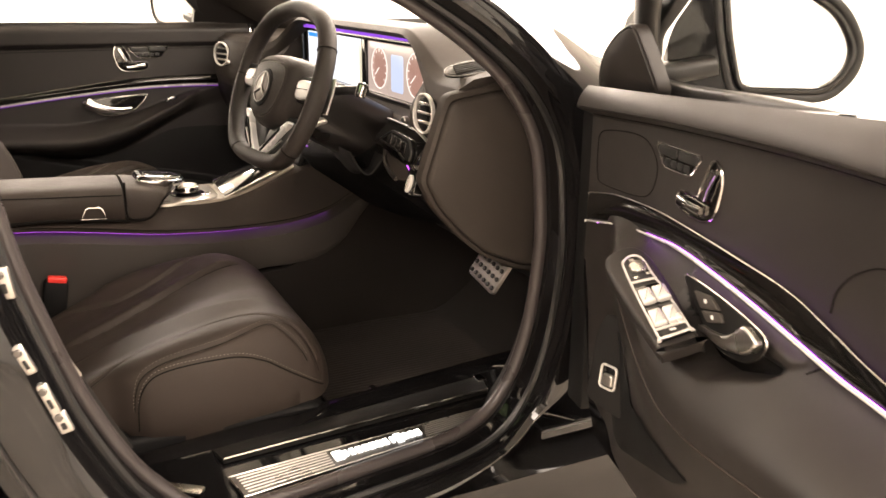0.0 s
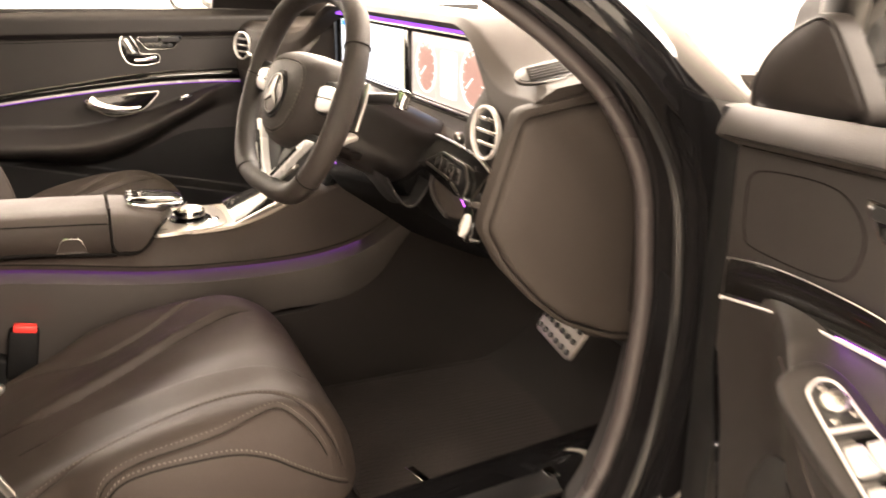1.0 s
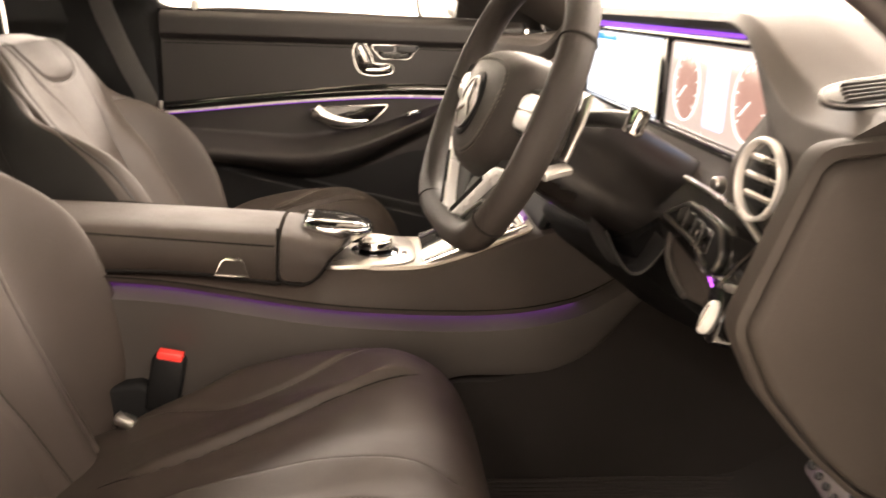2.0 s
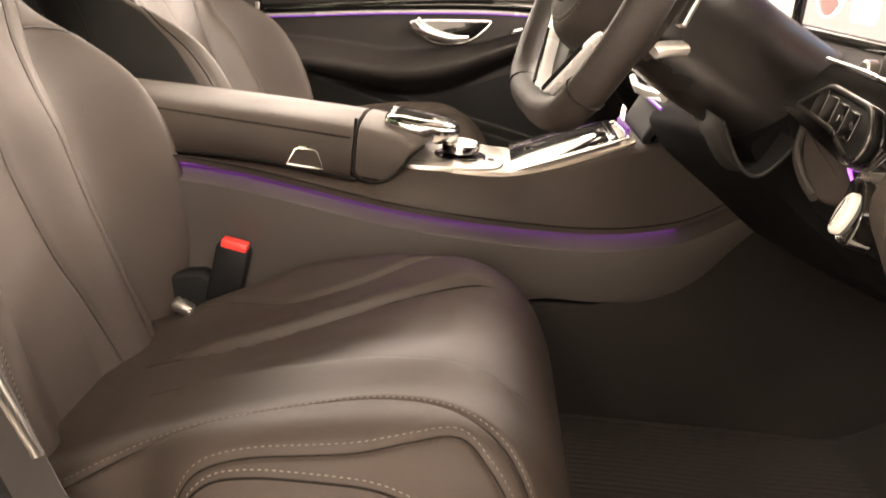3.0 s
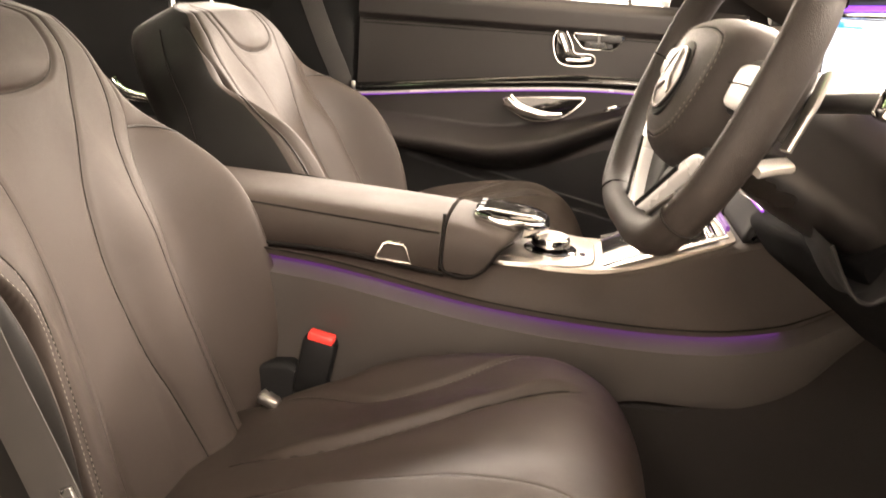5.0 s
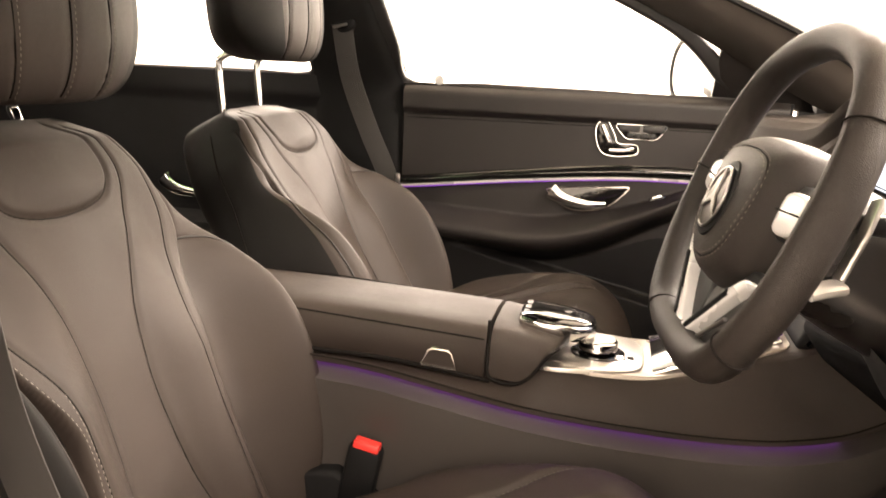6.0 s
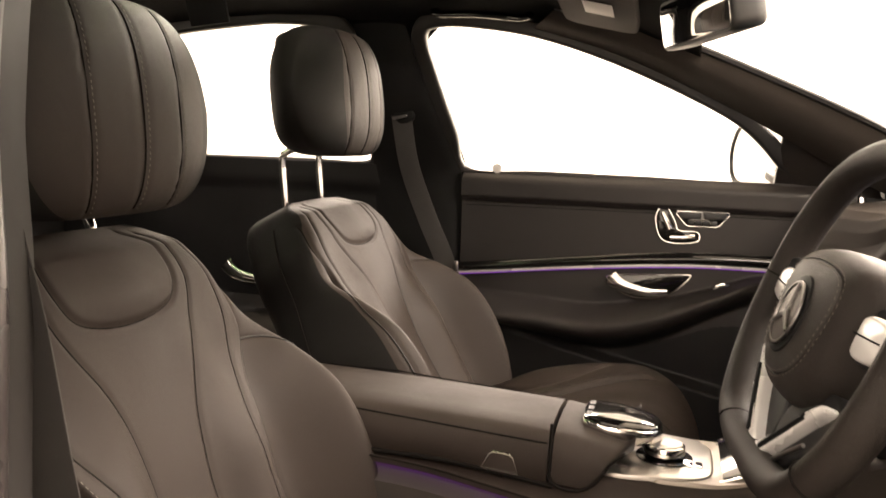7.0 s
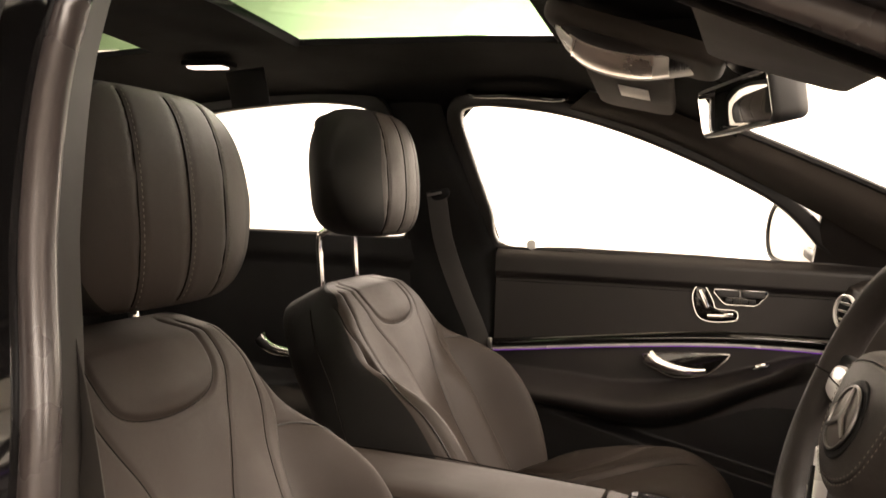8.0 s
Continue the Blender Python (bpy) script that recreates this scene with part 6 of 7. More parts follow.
def build_backrest(parent, flank):
    n, rows = 230, 210
    s = -0.045 + 0.633 * np.linspace(0, 1, rows) ** 0.94
    j = np.linspace(0, 1, n + 1)
    q = 0.30 * np.sin(math.pi * (j - 0.5)) + 0.70 * (2 * j - 1)
    W = BACK_W(s)[:, None]
    front = back_points(q[None] * W, s[:, None] + 0 * q[None], back_height(q[None] * W, s[:, None] + 0 * q[None]))
    k = np.cos(math.pi * np.arange(1, 30) / 30)
    k = np.sign(k) * np.abs(k) ** 0.5
    deep = np.interp(s, [0, 0.3, 0.5, 0.56, 0.588], [0.085, 0.095, 0.105, 0.108, 0.104])[:, None]
    rear = back_points(k[None] * W, s[:, None] + 0 * k[None], -0.062 - deep * np.maximum(0, 1 - np.abs(k[None]) ** 10) ** 0.5)
    ob = part("backrest", loft([[Vector(p) for p in a[flank:-12]] for a in front], False), LEATHER, parent, "black leather backrest with curved seams", 70)
    part("back_shell", loft([[Vector(p) for p in np.concatenate([a[-13:], b, a[:flank + 1]])] for a, b in zip(front, rear)], False), SHADED_LEATHER, ob, "leather flanks and back, darkened for shade", 70)
    part("top_cover", ([Vector(p) for p in np.concatenate([front[-1], rear[-1]])], [tuple(range(len(front[-1]) + len(rear[-1])))]), LEATHER, ob)
    for pts in [U_SEAM] + both(CENTRE) + both(WING_A):
        part("seam", tube(on_back(pts, 0.0003), 0.0009, 5), SEAM, ob)
    for pts in both(WING_B):
        part("seam", tube(on_back(pts, 0.0), 0.0013, 5), SEAM, ob)
    for pts in both(WING_TOP):
        part("piping", tube(on_back(pts, 0.0014), 0.0014, 6), LEATHER_SIDE, ob)
    lean = V(math.cos(LEAN_B), 0, math.sin(LEAN_B))
    for pts, off in ((WING_A, 0.004), (WING_B, -0.006)):
        c = on_back([(-a - off, b) for a, b in pts if b < 0.37], 0.0012, 40)
        part("stitching", dashes(c, lambda p: lean), THREAD, ob, "pale stitching", kind="stuff")
    # side skin seam seen on the flank
    for sg in (-1, 1):
        c = [Vector(p) for p in back_points(np.full(60, 0.0) + sg * (BACK_W(np.linspace(0.05, 0.55, 60)) + 0.0005), np.linspace(0.05, 0.55, 60), np.linspace(-0.075, -0.085, 60))]
        part("flank_seam", tube(c, 0.0012, 5), SEAM, ob)
    return ob


# cushion: x ahead, w across, seams as (x, w); outer side is minus
S1 = [(-0.02, -0.208), (0.018, -0.205), (0.096, -0.187), (0.168, -0.166), (0.218, -0.155), (0.272, -0.154), (0.331, -0.176), (0.377, -0.200), (0.410, -0.226), (0.432, -0.238)]
S1B = [(-0.02, 0.19), (0.05, 0.165), (0.114, 0.140), (0.16, 0.140), (0.227, 0.160), (0.29, 0.200), (0.33, 0.225)]
P1 = [(-0.02, 0.035), (0.06, 0.028), (0.12, 0.034), (0.192, 0.058), (0.267, 0.098), (0.33, 0.130), (0.372, 0.145)]
P2 = [(0.02, -0.055), (0.12, -0.058), (0.206, -0.062), (0.257, -0.064), (0.32, -0.078), (0.365, -0.090), (0.402, -0.104)]
S2 = [(0.110, -0.258), (0.112, -0.247), (0.128, -0.236), (0.166, -0.232), (0.221, -0.233), (0.263, -0.231), (0.304, -0.222), (0.344, -0.212), (0.372, -0.226), (0.400, -0.240)]
CUSH_W = curve_of([(-0.14, 0.20), (0.0, 0.222), (0.075, 0.232), (0.105, 0.250), (0.135, 0.264), (0.20, 0.269), (0.30, 0.266), (0.38, 0.256), (0.425, 0.236), (0.452, 0.195), (0.462, 0.15)])
CUSH_Z = curve_of([(-0.14, 0.42), (-0.06, 0.448), (0.02, 0.485), (0.1, 0.515), (0.2, 0.545), (0.28, 0.563), (0.34, 0.570), (0.39, 0.560), (0.425, 0.534), (0.45, 0.492), (0.462, 0.45)])
CUSH_BOL = curve_of([(-0.14, 0.012), (-0.03, 0.020), (0.06, 0.030), (0.2, 0.028), (0.33, 0.018), (0.42, 0.006), (0.47, 0.0)])
CUSH_SEAMS = [(c, 0.0042, 0.006) for c in (S1, S1B)] + [(c, 0.0036, 0.0045) for c in [S2, [(a, -b) for a, b in S2]]]


def fold(x, w, pts, lift, wide):
    """A soft fold: the surface swells up to a pleat on its outer side and drops at it."""
    c = np.array([(p.x, p.y) for p in cr([V(a, b, 0) for a, b in pts], 6)])
    at = np.interp(x, c[:, 0], c[:, 1])
    sg = np.sign(c[-1, 1])
    d = (w - at) * sg
    on = nsmooth(c[0, 0], c[0, 0] + 0.10, x) * (1 - nsmooth(c[-1, 0] - 0.05, c[-1, 0] + 0.015, x))
    up = np.where(d < 0, np.exp(-(d / 0.0055) ** 2) * -0.35, (1 - np.exp(-(d / 0.006) ** 2)) * np.exp(-(d / wide) ** 2))
    return lift * on * (up - 0.25 * np.exp(-(d / 0.004) ** 2))


def cushion_height(x, w):
    a = np.abs(w)
    z = CUSH_Z(x) + CUSH_BOL(x) * nsmooth(0.12, 0.215, a)
    z = z + fold(x, w, P1, 0.010, 0.05) + fold(x, w, P2, 0.010, 0.05) - 0.004 * np.exp(-(w / 0.03) ** 2) * nsmooth(0.0, 0.15, x) * (1 - nsmooth(0.3, 0.42, x))
    z = z - seam_depth(x, w, CUSH_SEAMS)
    q = np.minimum(1.0, a / CUSH_W(x))
    return 0.43 + (z - 0.43) * np.maximum(0.0, 1 - q ** 9) ** 0.5


def on_cushion(pts, lift=0.0, n=10, shift=0.0, lim=0.985):
    c = np.array([(p.x, p.y) for p in cr([V(a, b, 0) for a, b in pts], n)])
    c[:, 1] -= np.sign(c[:, 1]) * shift
    c = c[np.abs(c[:, 1]) < CUSH_W(c[:, 0]) * lim]
    return [V(x, w, z + lift) for (x, w), z in zip(c, cushion_height(c[:, 0], c[:, 1]))]


def build_cushion(parent):
    n, rows = 230, 210
    k = np.linspace(0, 1, rows)
    x = -0.14 + 0.602 * (1 - (1 - k) ** 1.25)
    j = np.linspace(0, 1, n + 1)
    q = 0.4 * np.sin(math.pi * (j - 0.5)) + 0.6 * (2 * j - 1)
    W = CUSH_W(x)[:, None]
    xx = x[:, None] + 0 * q[None]
    top = np.stack([xx, q[None] * W, cushion_height(xx, q[None] * W)], -1)
    rings = []
    for i in range(rows):
        back = float(np.interp(x[i], [-0.14, 0.36, 0.462], [0.0, 0.0, 0.045]))
        low = [V(x[i] - back * 0.6, t * float(W[i, 0]) * 0.99, zb + back * 0.4) for t, zb in ((1.0, 0.425), (1.0, 0.41), (0.995, 0.40), (0.97, 0.385), (0.93, 0.378), (0.5, 0.376), (-0.5, 0.376), (-0.93, 0.378), (-0.97, 0.385), (-0.995, 0.40), (-1.0, 0.41), (-1.0, 0.425))]
        rings.append([Vector(p) for p in top[i]] + low)
    ob = part("cushion", loft(rings), LEATHER, parent, "black leather seat cushion with fanned pleats", 70)
    outer = [S2, [(a, -b) for a, b in S2]]
    for pts in [S1, S1B] + outer:
        part("seam", tube(on_cushion(pts, 0.0002), 0.0009, 5), SEAM, ob)
    for pts in [P1, P2]:
        part("pleat", tube(on_cushion(pts, 0.0), 0.0008, 5), SEAM, ob)
    for pts in [S1, S1B] + outer:
        part("stitching", dashes(on_cushion(pts, 0.0004, 20, 0.0045), lambda p: V(0, 0, 1)), THREAD, ob, "pale stitching", kind="stuff")
    # side panel seam with stitching
    for sg in (-1, 1):
        pts = [(0.114, 0.440), (0.119, 0.490), (0.138, 0.520), (0.175, 0.533), (0.236, 0.538), (0.285, 0.536), (0.325, 0.522), (0.355, 0.502), (0.395, 0.474), (0.43, 0.448)]
        for off, kind in ((0.0, "seam"), (0.0055, "stitching")):
            cur = []
            for p in cr([V(a, 0, b + off) for a, b in pts], 16):
                W_ = float(CUSH_W(p.x))
                full = float(CUSH_Z(p.x) + CUSH_BOL(p.x))
                r = min(0.999, max(0.0, (p.z - 0.43) / (full - 0.43)))
                w = W_ * max(0.0, 1 - r * r) ** (1 / 9)
                cur.append(V(p.x, sg * (w + 0.0004), p.z))
            if kind == "seam":
                part("side_seam", tube(cur, 0.0012, 5), SEAM, ob)
            else:
                part("stitching", dashes(cur, lambda p: V(0.1, sg, 0.5).normalized()), THREAD, ob, "pale stitching", kind="stuff")
    return ob


def build_headrest(parent, raise_by, face_cols):
    """A rounded headrest with vertical seams, on two bent chrome posts."""
    c = V(-0.285, 0, 1.108 + raise_by)

    def face(w, kk):
        e = max(0.0, 1 - abs(kk) ** 2.5) ** 0.47
        return (0.062 - 0.80 * w * w) * (0.30 + 0.70 * e)
    rings = []
    for i in range(81):
        kk = math.sin((-1 + 2 * i / 80) * math.pi / 2)
        z = 0.114 * kk
        e = max(0.0, 1 - abs(kk) ** 2.5) ** 0.47
        W = 0.208 * (0.42 + 0.58 * e) * (1 - 0.12 * max(0.0, kk) - 0.04 * max(0.0, -kk))
        ring = []
        for j in range(220):
            a = 2 * math.pi * j / 220
            ca, sa = math.cos(a), math.sin(a)
            w = W * math.copysign(abs(sa) ** 0.80, sa)
            x = math.copysign(abs(ca) ** 0.74, ca)
            if x < 0:
                full = e + (max(0.0, 1 - abs(kk) ** 5) ** 0.45 - e) * sstep(0.0, 0.9, -x) * (1 - sstep(-0.3, 0.1, kk))
                w *= (0.42 + 0.58 * full) / (0.42 + 0.58 * e)
                d = x * (0.104 - 1.1 * w * w) * (0.30 + 0.70 * full)
            else:
                d = x * face(w, kk)
            if x > 0:
                for sw in (-0.076, 0.0, 0.076):
                    d -= 0.0026 * math.exp(-((w - sw * (0.80 + 0.20 * e)) / 0.0030) ** 2)
            ring.append(c + V(d - 0.10 * z, w, z))
        rings.append(ring)
    ob = part("headrest", loft(rings), LEATHER, parent, "black leather headrest with vertical seams", 75)
    # headrest sides take the leather whose colour carries the shade
    ob.data.materials.append(SHADED_LEATHER)
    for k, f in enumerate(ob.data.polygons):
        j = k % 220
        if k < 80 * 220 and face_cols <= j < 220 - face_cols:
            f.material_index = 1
    for sw in (-0.076, 0.0, 0.076):
        cur = []
        for i in range(60):
            kk = -0.93 + 1.86 * i / 59
            e = max(0.0, 1 - abs(kk) ** 2.5) ** 0.47
            w = sw * (0.80 + 0.20 * e)
            W = 0.208 * (0.42 + 0.58 * e) * (1 - 0.12 * max(0.0, kk) - 0.04 * max(0.0, -kk))
            r = min(1.0, abs(w) / W) ** (1 / 0.80)
            x = max(0.0, 1 - r * r) ** 0.37
            cur.append(c + V(x * face(w, kk) - 0.0016 - 0.0114 * kk, w, 0.114 * kk))
        part("seam", tube(cur, 0.0009, 5), SEAM, ob)
        part("stitching", dashes([p + V(0.0019, 0.004, 0) for p in cur], lambda p: V(1, 0, 0)), THREAD, ob, "pale stitching", kind="stuff")
    part("headrest_roll", ball((-0.350, 0, 1.192 + raise_by), 0.038, 0.110, 0.030, 28), LEATHER_SIDE, ob, "rounded rear top of the headrest")
    for s in (-1, 1):
        y = s * 0.080
        part("headrest_post", tube(cr([V(-0.348, y, 0.92), V(-0.353, y, 0.965), V(-0.359, y, 0.984 + raise_by * 0.9), V(-0.348, y, 1.000 + raise_by), V(-0.290, y, 1.020 + raise_by)], 6), 0.0066, 10), CHROME, parent, "chrome headrest post")
    return ob


def build_seat(y, dx, raise_by, label, flank, seat_up, recline, face_cols):
    """flank: columns of side leather darkened for shade; face_cols: half width of the headrest's undarkened face;
    seat_up: how far back and up the cushion is set; recline: more lean of the backrest.
    """
    XF.append(Matrix.Translation((dx, y, 0)))
    seat = thing("front_seat", (0, 0, 0.33), label, "car seat", "front seats")
    XF.append(XF[-1] @ Matrix.Translation((-0.7 * seat_up, 0, seat_up)))
    build_cushion(seat)
    XF.pop()
    pivot = Matrix.Translation((-0.27, 0, 0.97))
    XF.append(XF[-1] @ pivot @ Matrix.Rotation(radians(-recline), 4, "Y") @ pivot.inverted())
    build_backrest(seat, flank)
    XF.pop()
    build_headrest(seat, raise_by, face_cols)
    for s in (-1, 1):
        tp = [(0.43, 0.415), (0.40, 0.432), (0.10, 0.432), (0.06, 0.47), (-0.02, 0.51), (-0.09, 0.50), (-0.13, 0.43), (-0.10, 0.36), (0.0, 0.345), (0.38, 0.345)]
        tp = [(a, b + seat_up * sstep(0.40, 0.43, b)) for a, b in tp]
        part("side_trim", prism(tp, 0.03, axes((0, s * 0.236, 0), (1, 0, 0), (0, 0, 1)) @ (Matrix.Identity(4) if s < 0 else Matrix.Translation((0, 0, -0.03))), 0.01), MATT, seat, "black plastic seat side trim")
        part("seat_rail", box(0.12, s * 0.19, 0.352, 0.62, 0.04, 0.045, 0.005), PLASTIC, seat)
    XF.pop()
    return seat


build_seat(-0.365, 0.0, 0.0, "black leather driver's seat with its headrest low", 25, 0.0, 0.0, 27)
build_seat(0.362, -0.03, 0.053, "black leather passenger seat with its headrest raised", 9, 0.072, 8.5, 14)

# ---- belts ----
bk = thing("belt_buckle", (0.02, -0.125, 0.42), "black seat belt buckle with a red button", "belt buckle")
bm_ = axes((0.020, -0.128, 0.522), (1, 0.0, -0.06), (0, 1, 0)) @ Matrix.Rotation(radians(7), 4, "Y")
part("buckle_body", box(0, 0, -0.01, 0.046, 0.026, 0.085, 0.006, bm_), MATT, bk)
part("release_button", box(0.001, -0.004, 0.0350, 0.036, 0.019, 0.012, 0.003, bm_), RED, bk, "red release button")
part("buckle_stem", box(-0.008, 0, -0.085, 0.026, 0.010, 0.08, 0.003, bm_), PLASTIC, bk)


part("buckle_foot", box(-0.024, -0.190, 0.484, 0.030, 0.022, 0.016, 0.006, Matrix.Translation((-0.024, -0.190, 0.484)) @ Matrix.Rotation(radians(25), 4, "Y") @ Matrix.Translation((0.024, 0.190, -0.484))), SATIN, bk, "grey metal buckle foot")


def strap(path, wide, up, thick=0.0016):
    return sweep(cr(path, 8), rrect(wide, thick, thick * 0.45, 2), up)


pb = thing("seat_belt", (-0.30, 0.77, 0.6), "dark woven seat belt hanging at the centre pillar", "seat belt")
part("webbing", strap([(-0.305, 0.70, 1.135), (-0.288, 0.72, 1.02), (-0.245, 0.735, 0.90), (-0.198, 0.745, 0.79), (-0.12, 0.75, 0.56)], 0.047, (0, -1, 0)), WEBBING, pb, "dark woven webbing")
part("belt_guide", prism(rrect(0.050, 0.070, 0.020, 4), 0.016, axes((-0.302, 0.716, 1.150), (1, 0, 0.25), (-0.25, 0.05, 1)), 0.007), MATT, pb, "black belt guide")
part("guide_slot", prism(rrect(0.034, 0.006, 0.002, 3), 0.002, axes((-0.305, 0.690, 1.130), (1, 0, 0.25), (-0.25, 0.05, 1)), 0.0006), STEEL, pb, "worn metal slot of the guide")
part("belt_tongue", box(-0.176, 0.742, 0.795, 0.010, 0.005, 0.026, 0.002), SATIN, pb, "steel belt tongue")

# ---- small things inside ----
mirror = thing("rear_view_mirror", (0.36, 0.0, 1.30), "black rear-view mirror under the windscreen", "mirror")
rm = axes((0.312, 0.005, 1.249), (0.365, -0.931, 0.018), (-0.18, -0.05, 0.983))
mo = rrect(0.222, 0.064, 0.013, 5)
part("mirror_case", loft([[rm @ V(a * k, b * k, z) for a, b in mo] for k, z in ((0.985, 0.0015), (1.01, -0.001), (1.02, -0.006), (1.02, -0.026), (0.99, -0.038), (0.9, -0.046), (0.55, -0.052), (0.2, -0.054))]), PLASTIC, mirror)
part("mirror_glass", prism(inset(mo, 0.004), 0.0015, rm @ Matrix.Translation((0, 0, 0.001)), 0.0004), MIRROR, mirror, "silvered mirror glass")
part("mirror_stem", tube([V(0.345, 0.017, 1.256), V(0.375, 0.015, 1.28), V(0.38, 0.01, 1.31)], 0.012, 8), PLASTIC, mirror)

PEDAL = mat("worn_pedal_steel", (0.30, 0.28, 0.265), 0.42, 1.0, bump=0.1, scale=900, vary=0.15)
pedal = thing("brake_pedal", (0.87, -0.47, 0.55), "steel brake pedal with rubber studs", "pedal")
pdm = axes((0.812, -0.525, 0.592), (0, -1, -0.18), (0.55, 0, 1)) @ Matrix.Scale(1.15, 4)
part("pedal_plate", prism(rrect(0.088, 0.070, 0.008, 3), 0.008, pdm, 0.002), PEDAL, pedal, "brushed steel pedal plate")
for i in range(6):
    for j in range(4):
        part("stud", prism([(-0.036 + 0.0144 * i + a, -0.025 + 0.0166 * j + b) for a, b in circ(0.0042, 8)], 0.003, pdm @ Matrix.Translation((0, 0, 0.008)), 0.001), RUBBER, pedal)
part("pedal_arm", tube([V(0.82, -0.515, 0.588), V(0.90, -0.50, 0.62), V(0.98, -0.49, 0.78)], 0.011, 8), PLASTIC, pedal)

fm = thing("floor_mat", (0.62, -0.38, 0.332), "dark carpet floor mat with a metal tag", "floor mat")
def mat_at(u, v, lift=0.0):
    """Point on the mat: u ahead, v across; ribs run ahead."""
    y = -0.605 + 0.488 * v
    return V(0.478 + 0.452 * u, y, 0.341 + 0.0010 * math.sin(y * 2 * math.pi / 0.011) + 0.0014 * math.sin(9 * u + 3) * math.sin(7 * v) + lift)


part("mat_carpet", grid(lambda u, v: mat_at(u, v), 24, 260), MAT_RIB, fm, "ribbed dark carpet")
part("mat_edge", tube([mat_at(0.004, 0.02 + 0.96 * i / 20) for i in range(21)] + [mat_at(i / 20, 0.998) for i in range(1, 21)], 0.0032, 6), MAT_RIB, fm, "bound mat edge")
part("mat_tag", box(0, 0, 0, 0.070, 0.014, 0.004, 0.001, axes((0.588, -0.472, 0.341), (0.26, -0.97, 0), (0.97, 0.26, 0))), CHROME, fm, "small metal tag")

sp = thing("sill_plate", (0.45, -0.77, 0.41), "brushed steel sill plate with backlit marks", "sill plate")


def plate_at(u, v, lift=0.0):
    x = 0.222 + 0.475 * u
    return V(x + 0.012 * v * (1 - 2 * u), -0.768 + 0.034 * u - (0.054 - 0.024 * u) * v, 0.4115 - 0.005 * v + lift)


part("plate", join(grid(lambda u, v: plate_at(u, v), 16, 5), grid(lambda u, v: plate_at(u, v, -0.006), 16, 5)), STEEL, sp, "brushed steel sill plate")
part("plate_edge", tube([plate_at(*q, 0.0) for q in [(i / 12, 0) for i in range(13)] + [(1, 1)] + [(1 - i / 12, 1) for i in range(13)]], 0.0013, 6, True), SATIN, sp, "bright plate edge")
for v in (0.14, 0.28, 0.42, 0.56, 0.70, 0.84):
    for u0, u1 in ((0.02, 0.33), (0.70, 0.98)):
        part("plate_rib", tube([plate_at(u0 + (u1 - u0) * i / 8, v, 0.0004) for i in range(9)], 0.0013, 6), SATIN, sp, "raised steel rib")
for k, wide in enumerate((0.016, 0.009, 0.008, 0.009, 0.009, 0.010, 0.009, 0.009, 0.006, 0.012, 0.009, 0.009, 0.009)):
    u = 0.36 + 0.0262 * k
    tall = 0.024 if k in (0, 9) else 0.016
    p = plate_at(u, 0.46, 0.0012)
    part("backlit_mark", box(0, 0, 0, wide, tall, 0.0016, 0.0005, axes(p, (1, 0.072, 0), (-0.072, 1, 0.09))), LIT_TEXT, sp, "glowing white mark")


def trim_at(u, v, h):
    x = 0.213 + 0.515 * u - 0.012 * v * u + 0.011 * v * (1 - u)
    return V(x, -0.692 + 0.058 * u - (0.033 + 0.020 * u) * v, 0.4225 - 0.004 * v + h)


part("inner_trim_line", tube([trim_at(i / 20, 1.0, 0.0005) for i in range(21)], 0.0022, 6), CHROME, sp, "bright sill edge line")
part("inner_trim", loft([[trim_at(i / 16, v, h) for v, h in ((0, -0.008), (0, -0.002), (0.06, 0.0), (0.5, 0.001), (0.94, 0.0), (1, -0.002), (1, -0.008))] for i in range(17)]), DARK_LEATHER, sp, "black inner sill cover")
part("end_cap", box(0.720, -0.648, 0.4215, 0.018, 0.024, 0.008, 0.002), CHROME, sp, "bright sill end cap")

def sun_visor(m, long, label, sticker):
    vis = thing("sun_visor", m.translation, label, "sun visor", "sun visors")
    part("visor_pad", prism(rrect(0.135, long, 0.03, 4), 0.018, m @ Matrix.Translation((0, 0, -0.006)), 0.007), PILLAR, vis)
    part("visor_back", prism(rrect(0.135, long, 0.03, 4), 0.006, m @ Matrix.Rotation(math.pi, 4, "X") @ Matrix.Translation((0, 0, 0.005)), 0.004), PILLAR, vis)
    if sticker:
        part("warning_label", box(0.005, -0.012, -0.0125, 0.050, 0.075, 0.0012, 0.0004, m), WHITE, vis, "plain white label")
    return vis


sun_visor(axes((0.157, 0.337, 1.319), (1, 0, -0.20), (0, 1, -0.10)), 0.28, "folded up cloth sun visor with a white label", True)
sun_visor(axes((0.345, -0.40, 1.250), (1, 0, -0.30), (0, 1, 0.08)), 0.34, "folded up cloth sun visor above the driver", False)

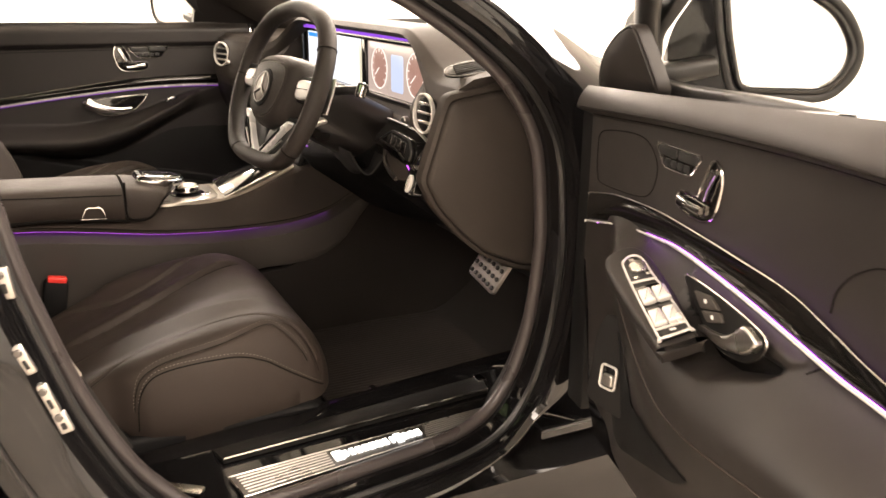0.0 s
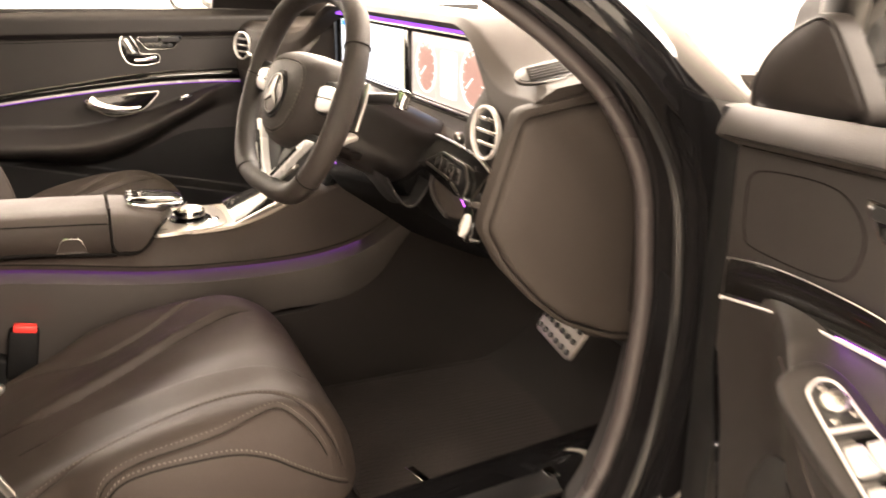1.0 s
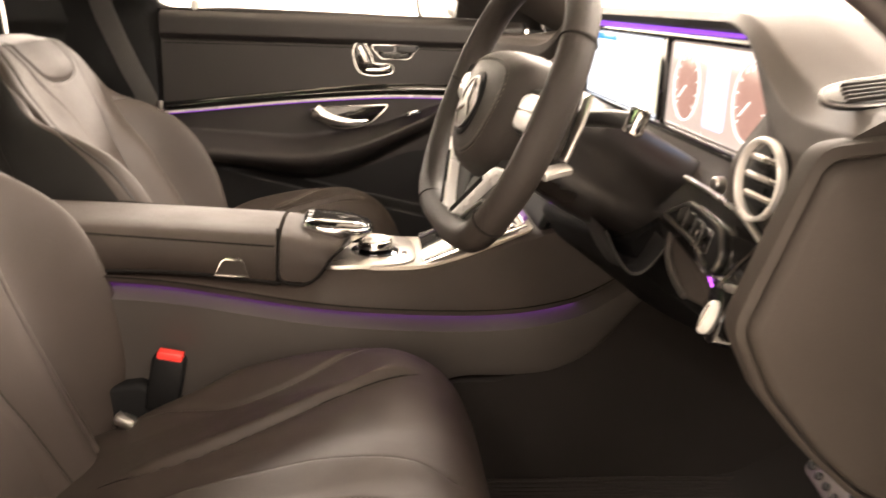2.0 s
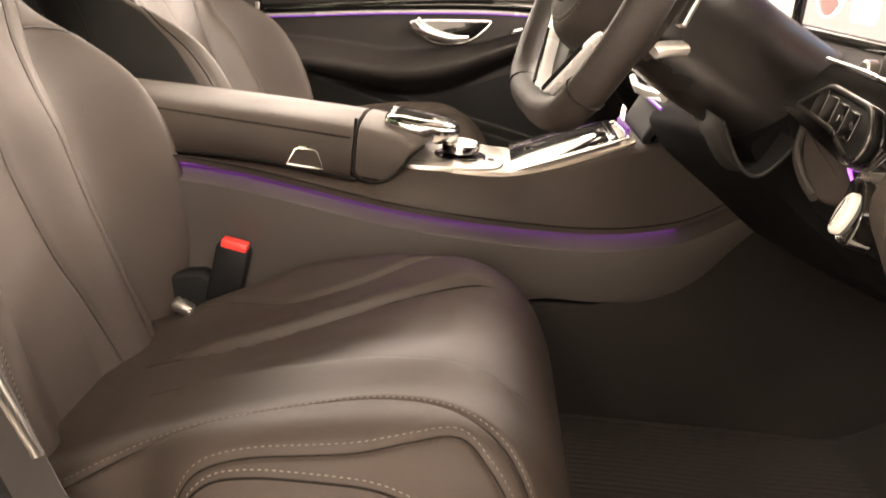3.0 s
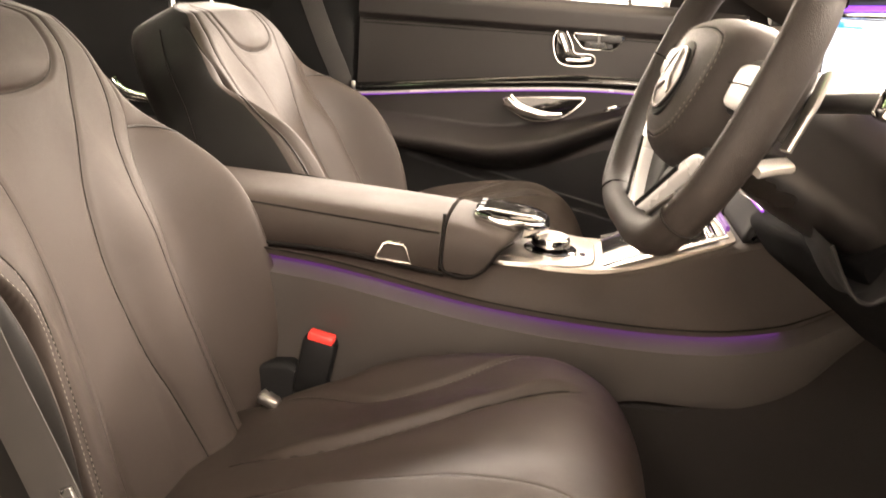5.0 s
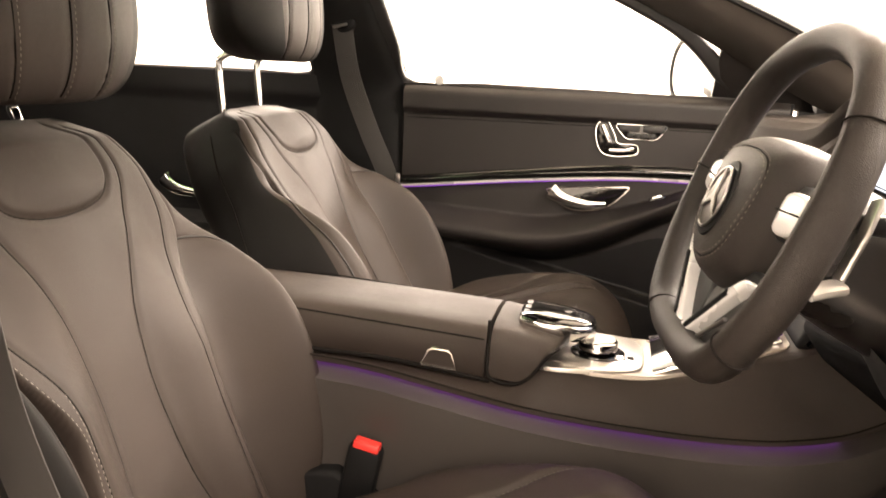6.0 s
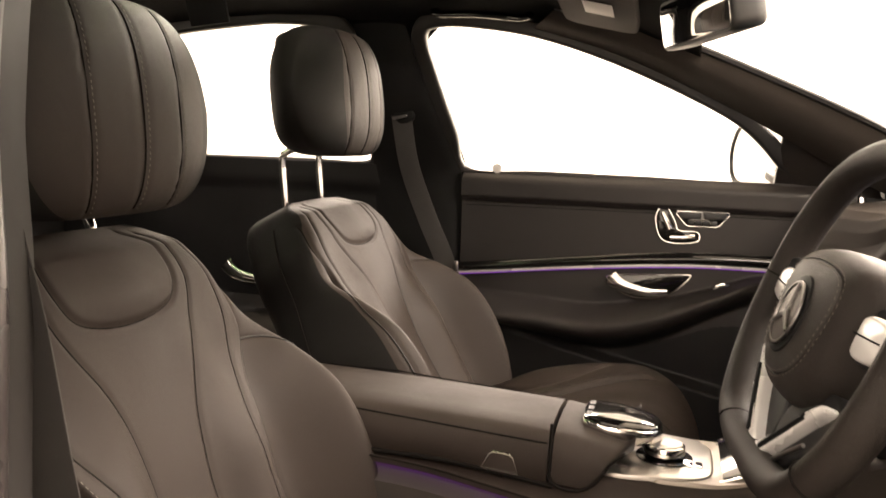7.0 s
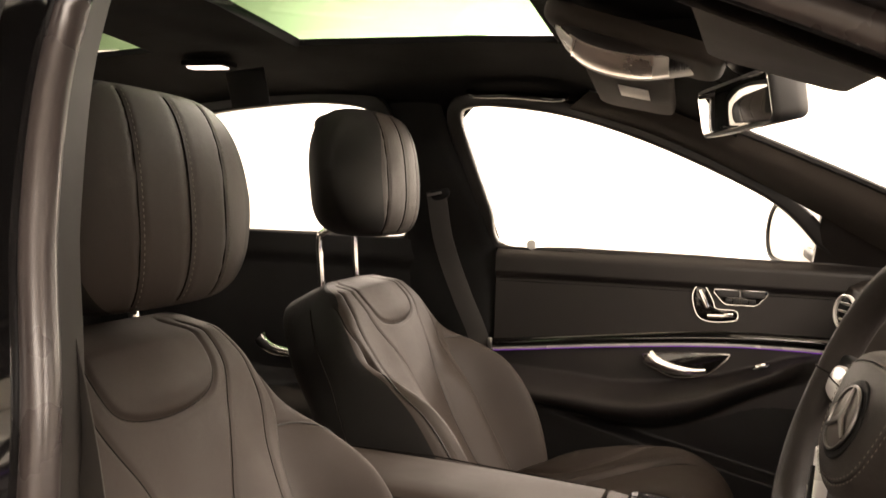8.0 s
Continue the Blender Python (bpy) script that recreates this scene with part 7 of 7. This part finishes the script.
over = thing("overhead_console", (0.17, 0.02, 1.36), "overhead console with silver reading lamps and switches", "overhead console")
om = axes((0.185, 0.03, 1.336), (1, 0, -0.31), (0, -1, 0)) @ Matrix.Scale(0.88, 4)  # z looks down
part("console_pad", prism(rrect(0.27, 0.21, 0.05, 5), 0.026, om @ Matrix.Translation((0, 0, -0.010)), 0.016), PILLAR, over, "dark cloth overhead console shell")
belly_low = cr([V(0.076, 0.045, 1.366), V(0.092, 0.05, 1.333), V(0.125, 0.05, 1.307), V(0.185, 0.05, 1.292), V(0.245, 0.05, 1.296), V(0.29, 0.05, 1.304)], 8)
belly_top = cr([V(0.080, -0.015, 1.362), V(0.108, -0.02, 1.338), V(0.140, -0.02, 1.322), V(0.195, -0.02, 1.310), V(0.245, -0.02, 1.312), V(0.29, -0.02, 1.313)], 8)


def belly(i, v, lift=0.0):
    """Point on the lamp bulge: v from the upper edge (0) to the lower edge (1)."""
    a, b = belly_top[i], belly_low[i]
    out = V(-0.1, -0.45, -0.85) * (0.005 * math.sin(math.pi * v) + lift)
    return a.lerp(b, v) + out


def belly_patch(i0, i1, v0, v1, lift, deep=0.006):
    rings = []
    for i in range(i0, i1 + 1):
        front = [belly(i, v0 + (v1 - v0) * k / 6, lift * (0.6 if k in (0, 6) else 1.0)) for k in range(7)]
        rings.append(front + [p + V(0.02, 0.3, 1).normalized() * deep for p in reversed(front)])
    return loft(rings)


N = len(belly_low) - 1
part("lamp_bulge", belly_patch(0, N, -0.38, 1.25, 0.0, 0.03), PLASTIC, over, "black glossy lamp bulge")
part("lamp_panel", belly_patch(1, 27, 0.02, 0.98, 0.0035), mat("silver_lamp_paint", (0.86, 0.78, 0.72), 0.24, 0.85, vary=0.04), over, "silver curved lamp panel")
LENS = mat("clear_lens", (0.7, 0.68, 0.64), 0.12, vary=0.02)
for i0, i1, v0, v1 in ((2, 9, 0.06, 0.47), (2, 9, 0.53, 0.94), (27, 30, 0.04, 0.96)):
    part("lamp_lens", belly_patch(i0, i1, v0, v1, 0.0052), LENS, over, "clear lamp lens")
part("panel_joint", tube([belly(10, k / 8, 0.0042) for k in range(9)], 0.0008, 6), CHROME, over, "bright joint line")
for i in range(31, N):
    part("speaker_rib", tube([belly(i, 0.05 + 0.55 * k / 6, 0.002) for k in range(7)], 0.0014, 6), RUBBER, over)
for k in range(3):
    part("slot", box(0.0, 0.0, 0.0, 0.0035, 0.004, 0.022, 0.001, axes((0.372 + 0.009 * k, -0.056, 1.288 + 0.001 * k), (1, 0, 0.4), (0, 1, 0.3))), CHROME, over)
part("roof_switch", prism(rrect(0.03, 0.022, 0.005, 3), 0.008, om @ Matrix.Translation((-0.06, 0.0, 0.018)), 0.003), GLOSS, over)

# rain sensor behind the mirror
part("sensor_cover", ball((0.372, 0.0, 1.309), 0.075, 0.062, 0.030, 24), PLASTIC, mirror, "black sensor cover on the glass")

grab = thing("grab_handle", (-0.1, 0.565, 1.345), "slim black grab handle on the roof rail", "grab handle")
part("handle_bar", sweep(cr([V(-0.20, 0.585, 1.345), V(-0.18, 0.565, 1.336), V(-0.10, 0.56, 1.334), V(-0.02, 0.565, 1.328), V(0.0, 0.585, 1.336)], 6), rrect(0.020, 0.011, 0.005, 3), (0, -0.5, 1)), GLOSS, grab)

van = thing("rear_reading_lamp", (-0.66, 0.36, 1.36), "lit rear reading lamp beside a folded down black mirror flap", "lamp")
LAMP = mat("warm_lamp_lens", (0.8, 0.75, 0.65), 0.3, vary=0, emit=(1.0, 0.80, 0.72), power=1.6)
part("lamp_lens", box(-0.68, 0.355, 1.364, 0.080, 0.030, 0.006, 0.002), LAMP, van, "glowing lamp lens")
part("lamp_frame", box(-0.68, 0.36, 1.371, 0.100, 0.050, 0.012, 0.004), HEADLINER, van)
part("mirror_flap", box(-0.585, 0.35, 1.322, 0.085, 0.008, 0.072, 0.003, Matrix.Translation((-0.585, 0.35, 1.322)) @ Matrix.Rotation(radians(14), 4, "X") @ Matrix.Rotation(radians(-6), 4, "Y") @ Matrix.Translation((0.585, -0.35, -1.322))), MATT, van, "black folded down mirror flap")

# ring of the window sticker
tag_ = thing("window_tag", (-0.096, 0.79, 1.018), "small round clear tag on the window ledge", "tag")
part("tag_disc", prism(circ(0.011, 18), 0.004, axes((-0.096, 0.776, 1.023), (1, 0, 0), (0, 0, 1)), 0.001), WHITE, tag_)

# driver's belt beside the pillar
db = thing("seat_belt", (-0.12, -0.70, 0.6), "dark woven seat belt hanging by the driver's pillar", "seat belt")
part("webbing", strap([(-0.21, -0.630, 1.20), (-0.155, -0.650, 1.06), (-0.115, -0.660, 0.95), (-0.080, -0.663, 0.80), (-0.014, -0.664, 0.645), (0.040, -0.664, 0.515), (0.078, -0.662, 0.43)], 0.047, (0.15, 1, 0)), WEBBING, db, "dark woven webbing")
part("belt_tongue", sweep(cr([V(0.000, -0.669, 0.650), V(0.014, -0.670, 0.622), V(0.036, -0.669, 0.575)], 4), rrect(0.010, 0.004, 0.0015, 2), (0, 1, 0.1)), SATIN, db, "bright steel belt tongue")
part("belt_guide", box(-0.213, -0.625, 1.215, 0.07, 0.022, 0.05, 0.008), PLASTIC, db, "black belt guide")
